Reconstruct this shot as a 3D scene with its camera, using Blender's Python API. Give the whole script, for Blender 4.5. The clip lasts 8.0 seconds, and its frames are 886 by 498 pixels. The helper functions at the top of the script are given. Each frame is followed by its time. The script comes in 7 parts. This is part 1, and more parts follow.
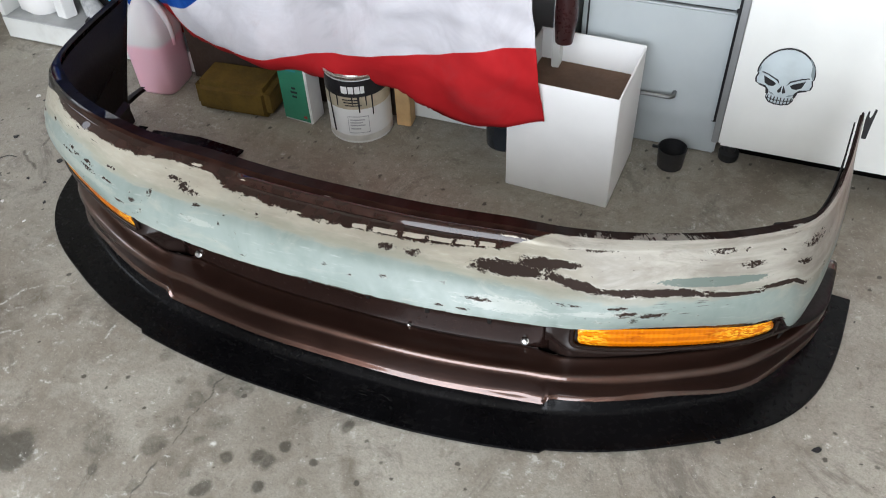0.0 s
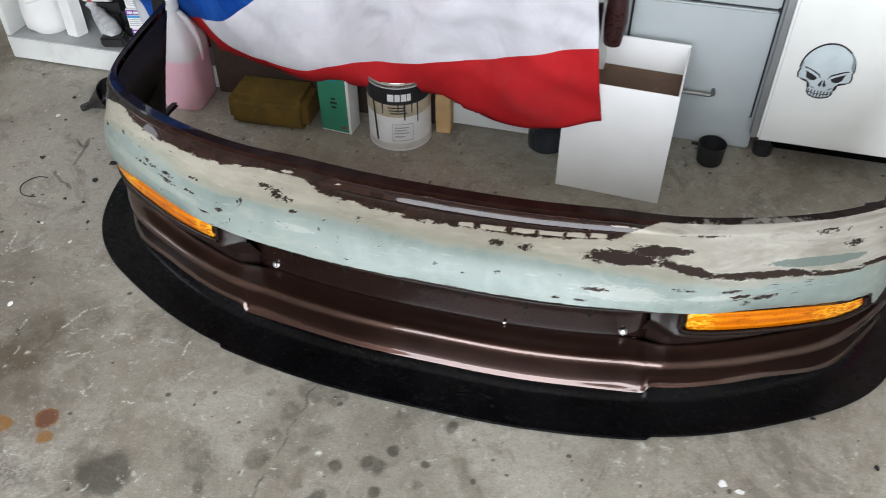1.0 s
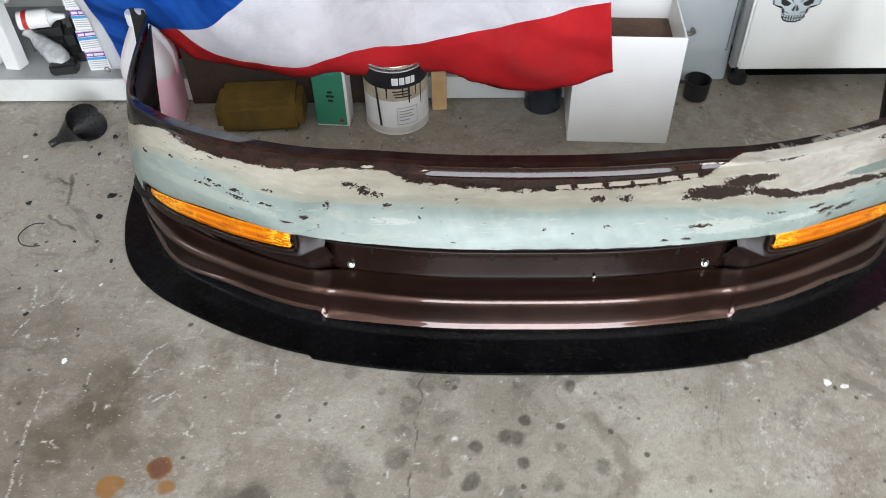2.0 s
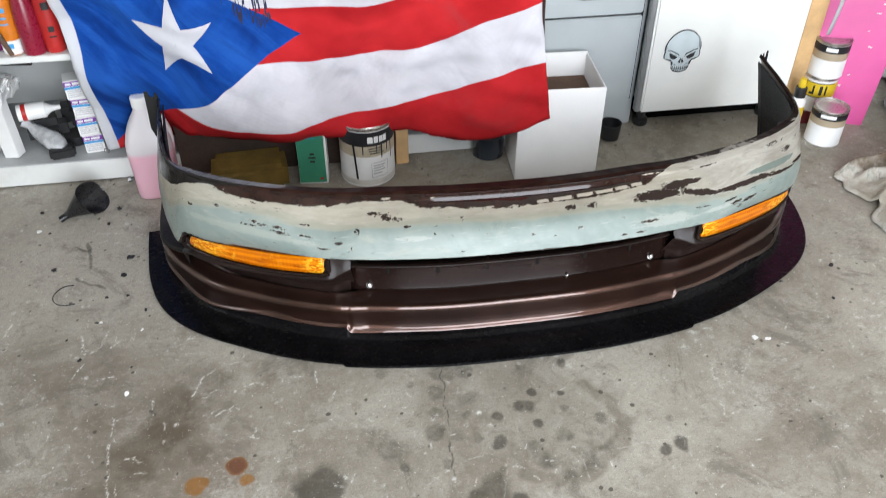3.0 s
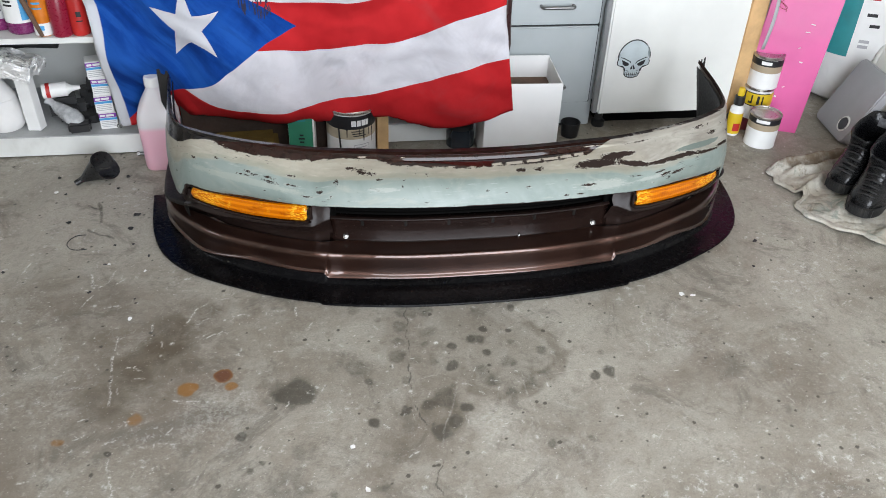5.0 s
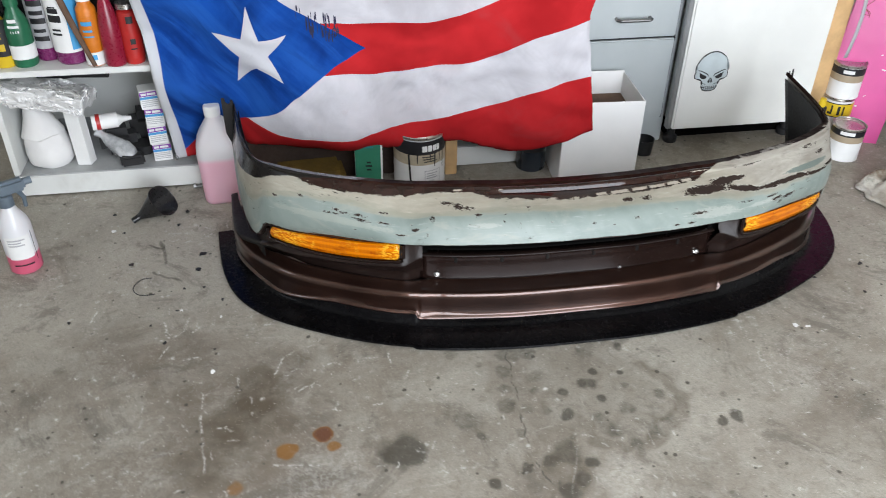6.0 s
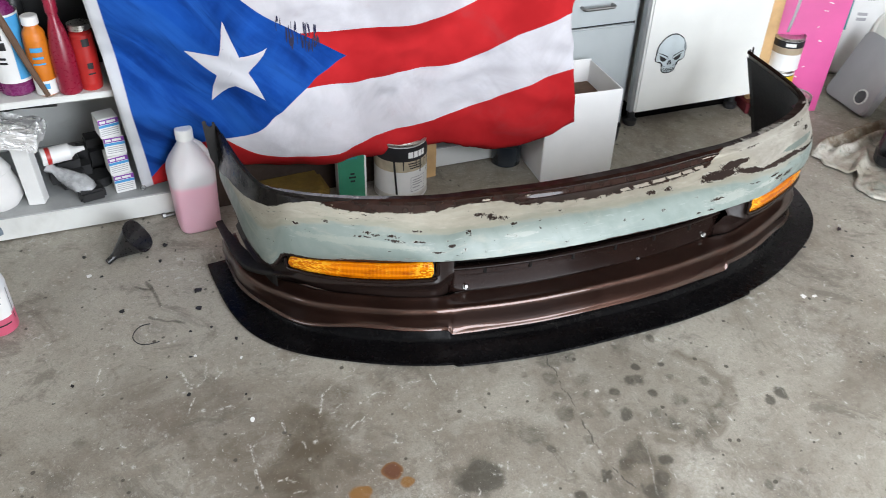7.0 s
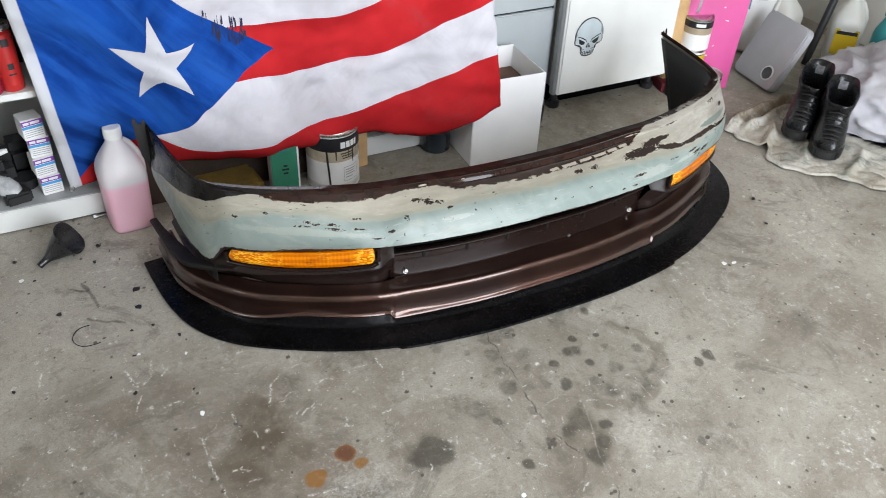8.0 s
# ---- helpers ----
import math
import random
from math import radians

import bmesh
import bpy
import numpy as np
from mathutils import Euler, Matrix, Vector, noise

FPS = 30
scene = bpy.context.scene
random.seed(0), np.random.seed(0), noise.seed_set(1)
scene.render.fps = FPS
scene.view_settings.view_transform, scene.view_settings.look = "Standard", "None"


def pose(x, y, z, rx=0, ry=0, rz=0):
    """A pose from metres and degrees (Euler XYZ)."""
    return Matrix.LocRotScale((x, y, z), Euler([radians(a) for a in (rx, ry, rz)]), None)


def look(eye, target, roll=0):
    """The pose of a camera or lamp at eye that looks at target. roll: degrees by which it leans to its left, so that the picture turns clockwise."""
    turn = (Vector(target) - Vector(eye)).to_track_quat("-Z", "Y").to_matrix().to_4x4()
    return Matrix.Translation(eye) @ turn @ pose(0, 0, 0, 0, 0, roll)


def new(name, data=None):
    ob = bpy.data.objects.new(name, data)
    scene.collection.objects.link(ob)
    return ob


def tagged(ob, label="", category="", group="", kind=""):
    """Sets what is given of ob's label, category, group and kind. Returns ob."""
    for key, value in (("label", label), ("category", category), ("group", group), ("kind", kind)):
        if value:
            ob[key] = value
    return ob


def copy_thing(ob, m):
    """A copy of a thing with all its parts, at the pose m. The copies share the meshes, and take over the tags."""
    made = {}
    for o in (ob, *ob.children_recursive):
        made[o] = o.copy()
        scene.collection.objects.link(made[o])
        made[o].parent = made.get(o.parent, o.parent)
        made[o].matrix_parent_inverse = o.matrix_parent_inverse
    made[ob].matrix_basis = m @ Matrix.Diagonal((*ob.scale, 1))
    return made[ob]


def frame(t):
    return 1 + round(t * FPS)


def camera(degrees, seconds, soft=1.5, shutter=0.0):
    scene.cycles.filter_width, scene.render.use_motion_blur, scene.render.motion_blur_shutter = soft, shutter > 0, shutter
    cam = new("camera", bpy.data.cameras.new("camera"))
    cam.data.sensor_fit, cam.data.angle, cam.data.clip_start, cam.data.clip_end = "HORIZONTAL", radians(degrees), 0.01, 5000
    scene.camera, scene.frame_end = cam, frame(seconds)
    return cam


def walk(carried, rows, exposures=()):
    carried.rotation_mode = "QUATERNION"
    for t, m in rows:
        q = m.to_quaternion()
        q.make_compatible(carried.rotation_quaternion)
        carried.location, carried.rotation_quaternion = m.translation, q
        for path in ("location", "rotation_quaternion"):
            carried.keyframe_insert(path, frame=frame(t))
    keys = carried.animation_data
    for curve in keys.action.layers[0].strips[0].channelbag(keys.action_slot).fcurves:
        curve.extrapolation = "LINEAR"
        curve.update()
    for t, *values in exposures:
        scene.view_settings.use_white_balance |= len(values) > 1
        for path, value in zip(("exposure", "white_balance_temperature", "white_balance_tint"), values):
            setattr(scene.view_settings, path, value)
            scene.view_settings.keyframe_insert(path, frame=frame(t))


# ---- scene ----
cam = camera(56.0, 8.0, soft=0.5, shutter=0.3)
PATH = [
    (0, (0.575, -0.925, 1.276), (0.025, 0.394, -0.123), -2.7),
    (0.5, (0.456, -0.999, 1.297), (-0.01, 0.394, -0.06), -1.0),
    (1, (0.296, -1.055, 1.261), (-0.097, 0.352, -0.105), -0.5),
    (1.5, (0.053, -1.059, 1.21), (-0.223, 0.345, -0.186), -0.9),
    (1.7, (-0.004, -1.065, 1.227), (-0.195, 0.344, -0.179), -1.5),
    (2.8, (-0.411, -1.414, 1.375), (-0.17, 0.07, 0.057), 0.5),
    (3, (-0.407, -1.46, 1.395), (-0.155, 0.075, 0.138), 0.3),
    (3.5, (-0.346, -1.548, 1.409), (-0.07, 0.035, 0.218), 0.5),
    (4, (-0.28, -1.65, 1.393), (-0.007, -0.052, 0.223), 2.6),
    (5.3, (-0.452, -1.854, 1.376), (-0.172, -0.249, 0.216), 2.2),
    (5.5, (-0.492, -1.811, 1.37), (-0.217, -0.21, 0.203), 1.8),
    (6, (-0.622, -1.629, 1.359), (-0.33, -0.022, 0.204), 1.1),
    (6.5, (-0.83, -1.5, 1.341), (-0.405, 0.075, 0.183), 1.2),
    (7, (-0.977, -1.431, 1.378), (-0.376, 0.062, 0.191), 2.0),
    (7.5, (-1.014, -1.437, 1.389), (-0.314, 0.001, 0.189), 3.5),
    (8, (-1.023, -1.461, 1.398), (-0.266, -0.054, 0.196), 2.9),
]
walk(cam, [(t, look(eye, target, roll)) for t, eye, target, roll in PATH],
     exposures=[(0, 0.07), (0.5, 0.0), (1.0, 0.0), (1.5, 0.20), (1.7, 0.20), (2.8, 0.20), (3.0, 0.18), (3.5, -0.28), (4.2, -0.27), (5.3, -0.05), (6, -0.05), (7, 0.08), (8, 0.10)])

# ---- world, daylight, exposure ----
world = bpy.data.worlds.new("daylight")
scene.world = world
world.use_nodes = True
wn = world.node_tree
sky = wn.nodes.new("ShaderNodeTexSky")
sky.sky_type = "NISHITA"
sky.sun_disc = False
sky.sun_elevation, sky.sun_rotation = radians(50), radians(20)
wn.links.new(sky.outputs[0], wn.nodes["Background"].inputs[0])
wn.nodes["Background"].inputs[1].default_value = 0.15

sun_data = bpy.data.lights.new("sun", "SUN")
sun_data.energy, sun_data.angle, sun_data.color = 2.5, radians(0.6), (1.0, 0.95, 0.88)
sun = new("sun", sun_data)
sun.matrix_world = look((0, 0, 5), (0.9, -2.2, 0))

DOOR_Y, DOOR_H, DOOR_X0, DOOR_X1 = -2.45, 2.4, -0.76, 1.20
sky_data = bpy.data.lights.new("door_daylight", "AREA")
sky_data.shape, sky_data.size, sky_data.size_y = "RECTANGLE", DOOR_X1 - DOOR_X0 - 0.1, DOOR_H - 0.1
sky_data.energy, sky_data.color = 142, (0.888, 0.934, 1.0)
door_light = new("door_daylight", sky_data)
door_light.matrix_world = look(((DOOR_X0 + DOOR_X1) / 2, DOOR_Y + 0.02, DOOR_H / 2), ((DOOR_X0 + DOOR_X1) / 2, 0, DOOR_H / 2 - 0.1))


# daylight through the small window in the side wall
WIN_Y0, WIN_Y1, WIN_Z0, WIN_Z1 = -0.62, 0.10, 1.05, 1.85
pane_data = bpy.data.lights.new("window_daylight", "AREA")
pane_data.shape, pane_data.size, pane_data.size_y = "RECTANGLE", WIN_Y1 - WIN_Y0 - 0.06, WIN_Z1 - WIN_Z0 - 0.06
pane_data.energy, pane_data.color = 7, (0.888, 0.934, 1.0)
window_light = new("window_daylight", pane_data)
window_light.matrix_world = look((-2.63, (WIN_Y0 + WIN_Y1) / 2, (WIN_Z0 + WIN_Z1) / 2), (0, (WIN_Y0 + WIN_Y1) / 2, (WIN_Z0 + WIN_Z1) / 2))


# ---- node helpers ----
def material(name, color=(0.5, 0.5, 0.5), rough=0.5, metal=0.0, coat=0.0, trans=0.0, ior=1.5):
    m = bpy.data.materials.new(name)
    m.use_nodes = True
    b = m.node_tree.nodes["Principled BSDF"]
    b.inputs["Base Color"].default_value = (*color, 1)
    b.inputs["Roughness"].default_value = rough
    b.inputs["Metallic"].default_value = metal
    b.inputs["Coat Weight"].default_value = coat
    b.inputs["Coat Roughness"].default_value = 0.05
    b.inputs["Transmission Weight"].default_value = trans
    b.inputs["IOR"].default_value = ior
    return m


class Nodes:
    """Short forms for building a node material."""

    def __init__(self, m):
        self.m, self.t = m, m.node_tree
        self.b = self.t.nodes["Principled BSDF"]

    def add(self, kind, **ins):
        n = self.t.nodes.new("ShaderNode" + kind)
        for k, v in ins.items():
            self.put(n.inputs[k.replace("_", " ")], v)
        return n

    def put(self, sock, v):
        if isinstance(v, bpy.types.NodeSocket):
            self.t.links.new(v, sock)
        elif isinstance(v, tuple) and len(v) == 3 and sock.type == "RGBA":
            sock.default_value = (*v, 1)
        else:
            sock.default_value = v

    def coord(self, which="Object"):
        return self.add("TexCoord").outputs[which]

    def attr(self, name):
        n = self.add("Attribute")
        n.attribute_name = name
        return n.outputs["Fac"]

    def noise(self, vec, scale, detail=4.0, rough=0.55, dist=0.0):
        n = self.add("TexNoise", Vector=vec, Scale=scale, Detail=detail, Roughness=rough, Distortion=dist)
        return n.outputs["Fac"]

    def math(self, op, a, b=0.0, c=0.0, clamp=False):
        n = self.add("Math")
        n.operation, n.use_clamp = op, clamp
        for i, v in enumerate((a, b, c)):
            self.put(n.inputs[i], v)
        return n.outputs[0]

    def ramp(self, v, lo, hi, a=0.0, b=1.0):
        n = self.add("MapRange")
        n.interpolation_type = "SMOOTHSTEP"
        for k, x in (("Value", v), ("From Min", lo), ("From Max", hi), ("To Min", a), ("To Max", b)):
            self.put(n.inputs[k], x)
        return n.outputs[0]

    def ramp_linear(self, v, lo, hi):
        n = self.add("MapRange")
        for k, x in (("Value", v), ("From Min", lo), ("From Max", hi)):
            self.put(n.inputs[k], x)
        return n.outputs[0]

    def mix(self, f, a, b):
        n = self.add("Mix")
        n.data_type = "RGBA"
        self.put(n.inputs[0], f), self.put(n.inputs[6], a), self.put(n.inputs[7], b)
        return n.outputs[2]

    def sep(self, vec):
        return self.add("SeparateXYZ", Vector=vec).outputs

    def stretch(self, vec, x, y, z):
        n = self.add("Mapping", Vector=vec)
        n.inputs["Scale"].default_value = (x, y, z)
        return n.outputs[0]

    def color(self, v):
        self.put(self.b.inputs["Base Color"], v)
        return self

    def rough(self, v):
        self.put(self.b.inputs["Roughness"], v)
        return self

    def bump(self, h, strength=0.3, dist=0.002):
        n = self.add("Bump", Height=h, Strength=strength, Distance=dist)
        self.put(self.b.inputs["Normal"], n.outputs[0])
        return self


def worn(name, color, rough=0.5, metal=0.0, coat=0.0, scale=8.0, spread=0.18, dirt=(0.12, 0.10, 0.08), dirt_amount=0.25, bump=0.1, trans=0.0):
    """A painted, moulded or printed surface with mottling, smudges and fine grain."""
    m = material(name, color, rough, metal, coat, trans)
    n = Nodes(m)
    p = n.coord()
    big, fine = n.noise(p, scale, 5), n.noise(p, scale * 14, 3)
    dark = tuple(c * (1 - spread) for c in color)
    lite = tuple(min(1, c * (1 + spread)) for c in color)
    c = n.mix(n.ramp(big, 0.3, 0.7), dark, lite)
    smudge = n.math("MULTIPLY", n.ramp(n.noise(p, scale * 0.6, 6, 0.65, 0.6), 0.55, 0.8), dirt_amount)
    c = n.mix(smudge, c, dirt)
    n.color(c).rough(n.ramp(fine, 0.2, 0.8, max(0.02, rough - 0.08), min(1, rough + 0.12))).bump(fine, bump, 0.001)
    return m


# ---- mesh helpers ----
def link_mesh(name, bm, mat, parent=None, label="", sharp=35):
    me = bpy.data.meshes.new(name)
    bmesh.ops.recalc_face_normals(bm, faces=bm.faces)
    bm.to_mesh(me)
    bm.free()
    for p in me.polygons:
        p.use_smooth = True
    me.set_sharp_from_angle(angle=radians(sharp))
    if mat:
        me.materials.append(mat)
    ob = new(name, me)
    if parent:
        ob.parent = parent
    if label:
        tagged(ob, label)
    return ob


def part(name, bm, mat, parent, label="", sharp=35):
    return link_mesh(name, bm, mat, parent, label, sharp)


def thing(name, label, category, at=(0, 0, 0), turn=0.0, group="", kind="", tilt=(0, 0)):
    ob = new(name)
    ob.empty_display_size = 0.05
    ob.matrix_world = pose(*at, tilt[0], tilt[1], turn)
    return tagged(ob, label, category, group, kind)


def box_bm(x0, x1, y0, y1, z0, z1, bevel=0.002, bm=None, seg=2):
    out = bm or bmesh.new()
    b = bmesh.new()
    bmesh.ops.create_cube(b, size=1)
    for v in b.verts:
        v.co = Vector((x0 + (v.co.x + 0.5) * (x1 - x0), y0 + (v.co.y + 0.5) * (y1 - y0), z0 + (v.co.z + 0.5) * (z1 - z0)))
    if bevel:
        bmesh.ops.bevel(b, geom=b.edges[:], offset=min(bevel, 0.45 * min(abs(x1 - x0), abs(y1 - y0), abs(z1 - z0))), segments=seg, affect="EDGES")
    if not bm:
        return b
    join(out, b)
    return out


def join(out, b, m=None):
    """Adds the bmesh b to out."""
    if m is not None:
        b.transform(m)
    me = bpy.data.meshes.new("tmp")
    b.to_mesh(me)
    b.free()
    out.from_mesh(me)
    bpy.data.meshes.remove(me)
    return out


def lathe(profile, seg=40, bm=None, squash=1.0, at=(0, 0)):
    """A turned body from (radius, height) pairs."""
    b = bm or bmesh.new()
    rings = []
    for r, z in profile:
        if r < 1e-5:
            rings.append([b.verts.new((at[0], at[1], z))])
        else:
            rings.append([b.verts.new((at[0] + r * math.cos(2 * math.pi * i / seg), at[1] + squash * r * math.sin(2 * math.pi * i / seg), z)) for i in range(seg)])
    for a, c in zip(rings, rings[1:]):
        for i in range(seg):
            j = (i + 1) % seg
            if len(a) == 1 and len(c) > 1:
                b.faces.new((a[0], c[j], c[i]))
            elif len(c) == 1 and len(a) > 1:
                b.faces.new((a[i], a[j], c[0]))
            elif len(a) > 1:
                b.faces.new((a[i], a[j], c[j], c[i]))
    return b


def tube(path, r, seg=10, bm=None, caps=True):
    """A round bar along a path; r is a number or one for each point."""
    b = bm or bmesh.new()
    pts = [Vector(p) for p in path]
    rings = []
    up = Vector((0, 0, 1))
    for i, p in enumerate(pts):
        d = (pts[min(i + 1, len(pts) - 1)] - pts[max(i - 1, 0)]).normalized()
        side = d.cross(up if abs(d.z) < 0.95 else Vector((1, 0, 0))).normalized()
        other = side.cross(d)
        rr = r[i] if isinstance(r, (list, tuple)) else r
        rings.append([b.verts.new(p + rr * (math.cos(a) * side + math.sin(a) * other)) for a in (2 * math.pi * k / seg for k in range(seg))])
    for a, c in zip(rings, rings[1:]):
        for i in range(seg):
            j = (i + 1) % seg
            b.faces.new((a[i], a[j], c[j], c[i]))
    if caps:
        b.faces.new(rings[0][::-1]), b.faces.new(rings[-1])
    return b


def prism(outline, z0, z1, bevel=0.0):
    """An upright slab over a flat outline of (x, y) pairs."""
    b = bmesh.new()
    f = b.faces.new([b.verts.new((x, y, z0)) for x, y in outline])
    new_geom = bmesh.ops.extrude_face_region(b, geom=[f])["geom"]
    bmesh.ops.translate(b, vec=(0, 0, z1 - z0), verts=[g for g in new_geom if isinstance(g, bmesh.types.BMVert)])
    if bevel:
        bmesh.ops.bevel(b, geom=b.edges[:], offset=bevel, segments=2, affect="EDGES")
    return b


def curve_of(pairs):
    """A smooth function through (place, value) pairs, level past its ends."""
    xs, ys = [p[0] for p in pairs], [p[1] for p in pairs]

    def f(x):
        if x <= xs[0]:
            return ys[0]
        if x >= xs[-1]:
            return ys[-1]
        k = max(i for i in range(len(xs) - 1) if xs[i] <= x)
        h, u = xs[k + 1] - xs[k], (x - xs[k]) / (xs[k + 1] - xs[k])
        m0 = (ys[k + 1] - ys[max(k - 1, 0)]) / (xs[k + 1] - xs[max(k - 1, 0)])
        m1 = (ys[min(k + 2, len(ys) - 1)] - ys[k]) / (xs[min(k + 2, len(xs) - 1)] - xs[k])
        return (2 * u**3 - 3 * u**2 + 1) * ys[k] + (u**3 - 2 * u**2 + u) * h * m0 + (-2 * u**3 + 3 * u**2) * ys[k + 1] + (u**3 - u**2) * h * m1

    return f


def sheet(fn, us, vs):
    """A grid surface fn(u, v) -> (x, y, z) with uv = (u, v)."""
    b = bmesh.new()
    uv = b.loops.layers.uv.new("UVMap")
    grid = [[b.verts.new(fn(u, v)) for v in vs] for u in us]
    for i in range(len(us) - 1):
        for j in range(len(vs) - 1):
            f = b.faces.new((grid[i][j], grid[i + 1][j], grid[i + 1][j + 1], grid[i][j + 1]))
            for l, (a, c) in zip(f.loops, ((i, j), (i + 1, j), (i + 1, j + 1), (i, j + 1))):
                l[uv].uv = (us[a], vs[c])
    return b


def steps(a, b, n):
    return [a + (b - a) * i / (n - 1) for i in range(n)]


def solid(ob, t, offset=-1.0):
    m = ob.modifiers.new("thickness", "SOLIDIFY")
    m.thickness, m.offset = t, offset
    return ob

# ==MATERIALS==
# ---- materials ----
def concrete():
    m = material("concrete", (0.3, 0.29, 0.27), 0.75)
    n = Nodes(m)
    p = n.coord()
    big, mid, fine = n.noise(p, 1.6, 6, 0.65, 0.5), n.noise(p, 9, 7, 0.7, 0.4), n.noise(p, 85, 5, 0.7)
    c = n.mix(n.ramp(big, 0.32, 0.66), (0.182, 0.153, 0.119), (0.385, 0.360, 0.308))
    c = n.mix(n.math("MULTIPLY", n.ramp(mid, 0.44, 0.66), 0.45), c, (0.44, 0.421, 0.366))
    c = n.mix(n.math("MULTIPLY", n.ramp(n.noise(p, 4.5, 7, 0.78, 0.9), 0.52, 0.64), 0.6), c, (0.125, 0.113, 0.094))
    c = n.mix(n.math("MULTIPLY", n.ramp(n.noise(p, 22, 6, 0.75, 0.6), 0.54, 0.66), 0.45), c, (0.17, 0.148, 0.116))
    c = n.mix(n.math("MULTIPLY", n.ramp(fine, 0.48, 0.70), 0.3), c, (0.13, 0.118, 0.098))
    c = n.mix(n.math("MULTIPLY", n.ramp(n.noise(p, 230, 5, 0.8), 0.44, 0.62), 0.30), c, (0.12, 0.106, 0.085))
    c = n.mix(n.math("MULTIPLY", n.ramp(n.noise(p, 62, 6, 0.8, 0.5), 0.54, 0.66), 0.34), c, (0.50, 0.475, 0.42))
    scuff = n.math("MULTIPLY", n.ramp(n.noise(p, 3.2, 4, 0.6), 0.5, 0.66), n.ramp(n.noise(p, 48, 6, 0.75), 0.53, 0.66))
    c = n.mix(n.math("MULTIPLY", scuff, 0.8), c, (0.60, 0.59, 0.56))
    c = n.mix(n.math("MULTIPLY", n.ramp(n.noise(n.stretch(p, 1, 6, 1), 26, 6, 0.75, 1.2), 0.66, 0.7), 0.55), c, (0.55, 0.54, 0.51))
    c = n.mix(n.math("MULTIPLY", n.ramp(n.noise(n.stretch(p, 5, 1, 1), 22, 6, 0.75, 1.2), 0.67, 0.71), 0.5), c, (0.53, 0.52, 0.49))
    soil = n.math("MULTIPLY", n.attr("soil"), n.ramp(n.noise(p, 14, 6, 0.7, 0.5), 0.25, 0.55, 0.45, 1.0))
    c = n.mix(n.math("MULTIPLY", n.math("MINIMUM", soil, 1.0), 0.92), c, (0.092, 0.072, 0.047))
    edge = n.math("MULTIPLY_ADD", n.math("SUBTRACT", n.noise(p, 45, 6, 0.75, 0.6), 0.5), 0.95, n.attr("oil"))
    c = n.mix(n.math("MULTIPLY", n.math("MULTIPLY", n.ramp(edge, 0.10, 0.78), n.ramp(n.attr("oil"), 0.02, 0.16)), 0.85), c, (0.052, 0.047, 0.035))
    rust = n.math("MULTIPLY_ADD", n.math("SUBTRACT", n.noise(p, 90, 4), 0.5), 0.3, n.attr("rust"))
    c = n.mix(n.math("MULTIPLY", n.ramp(rust, 0.12, 0.55), 0.92), c, n.mix(n.attr("rust_dark"), (0.23, 0.108, 0.024), (0.115, 0.036, 0.012)))
    chalk = n.math("MULTIPLY", n.attr("chalk"), n.ramp(n.noise(p, 95, 6, 0.78, 0.8), 0.44, 0.60))
    c = n.mix(n.math("MULTIPLY", chalk, 0.85), c, (0.68, 0.67, 0.635))
    c = n.mix(n.math("MULTIPLY", n.ramp(n.attr("crack"), 0.25, 0.7), n.ramp(n.noise(p, 13, 5), 0.40, 0.56, 0.06, 0.75)), c, (0.06, 0.055, 0.045))
    c = n.mix(n.math("MULTIPLY", n.ramp(n.noise(p, 150, 4, 0.7), 0.63, 0.70), 0.6), c, (0.085, 0.072, 0.056))
    c = n.mix(n.math("MULTIPLY", n.ramp(n.noise(n.stretch(p, 1, 1.4, 1), 120, 4, 0.65, 0.4), 0.645, 0.70), 0.75), c, (0.60, 0.58, 0.54))
    n.color(c).rough(n.ramp(mid, 0.3, 0.7, 0.5, 0.85)).bump(n.math("MULTIPLY_ADD", fine, 0.6, mid), 0.4, 0.004)
    return m


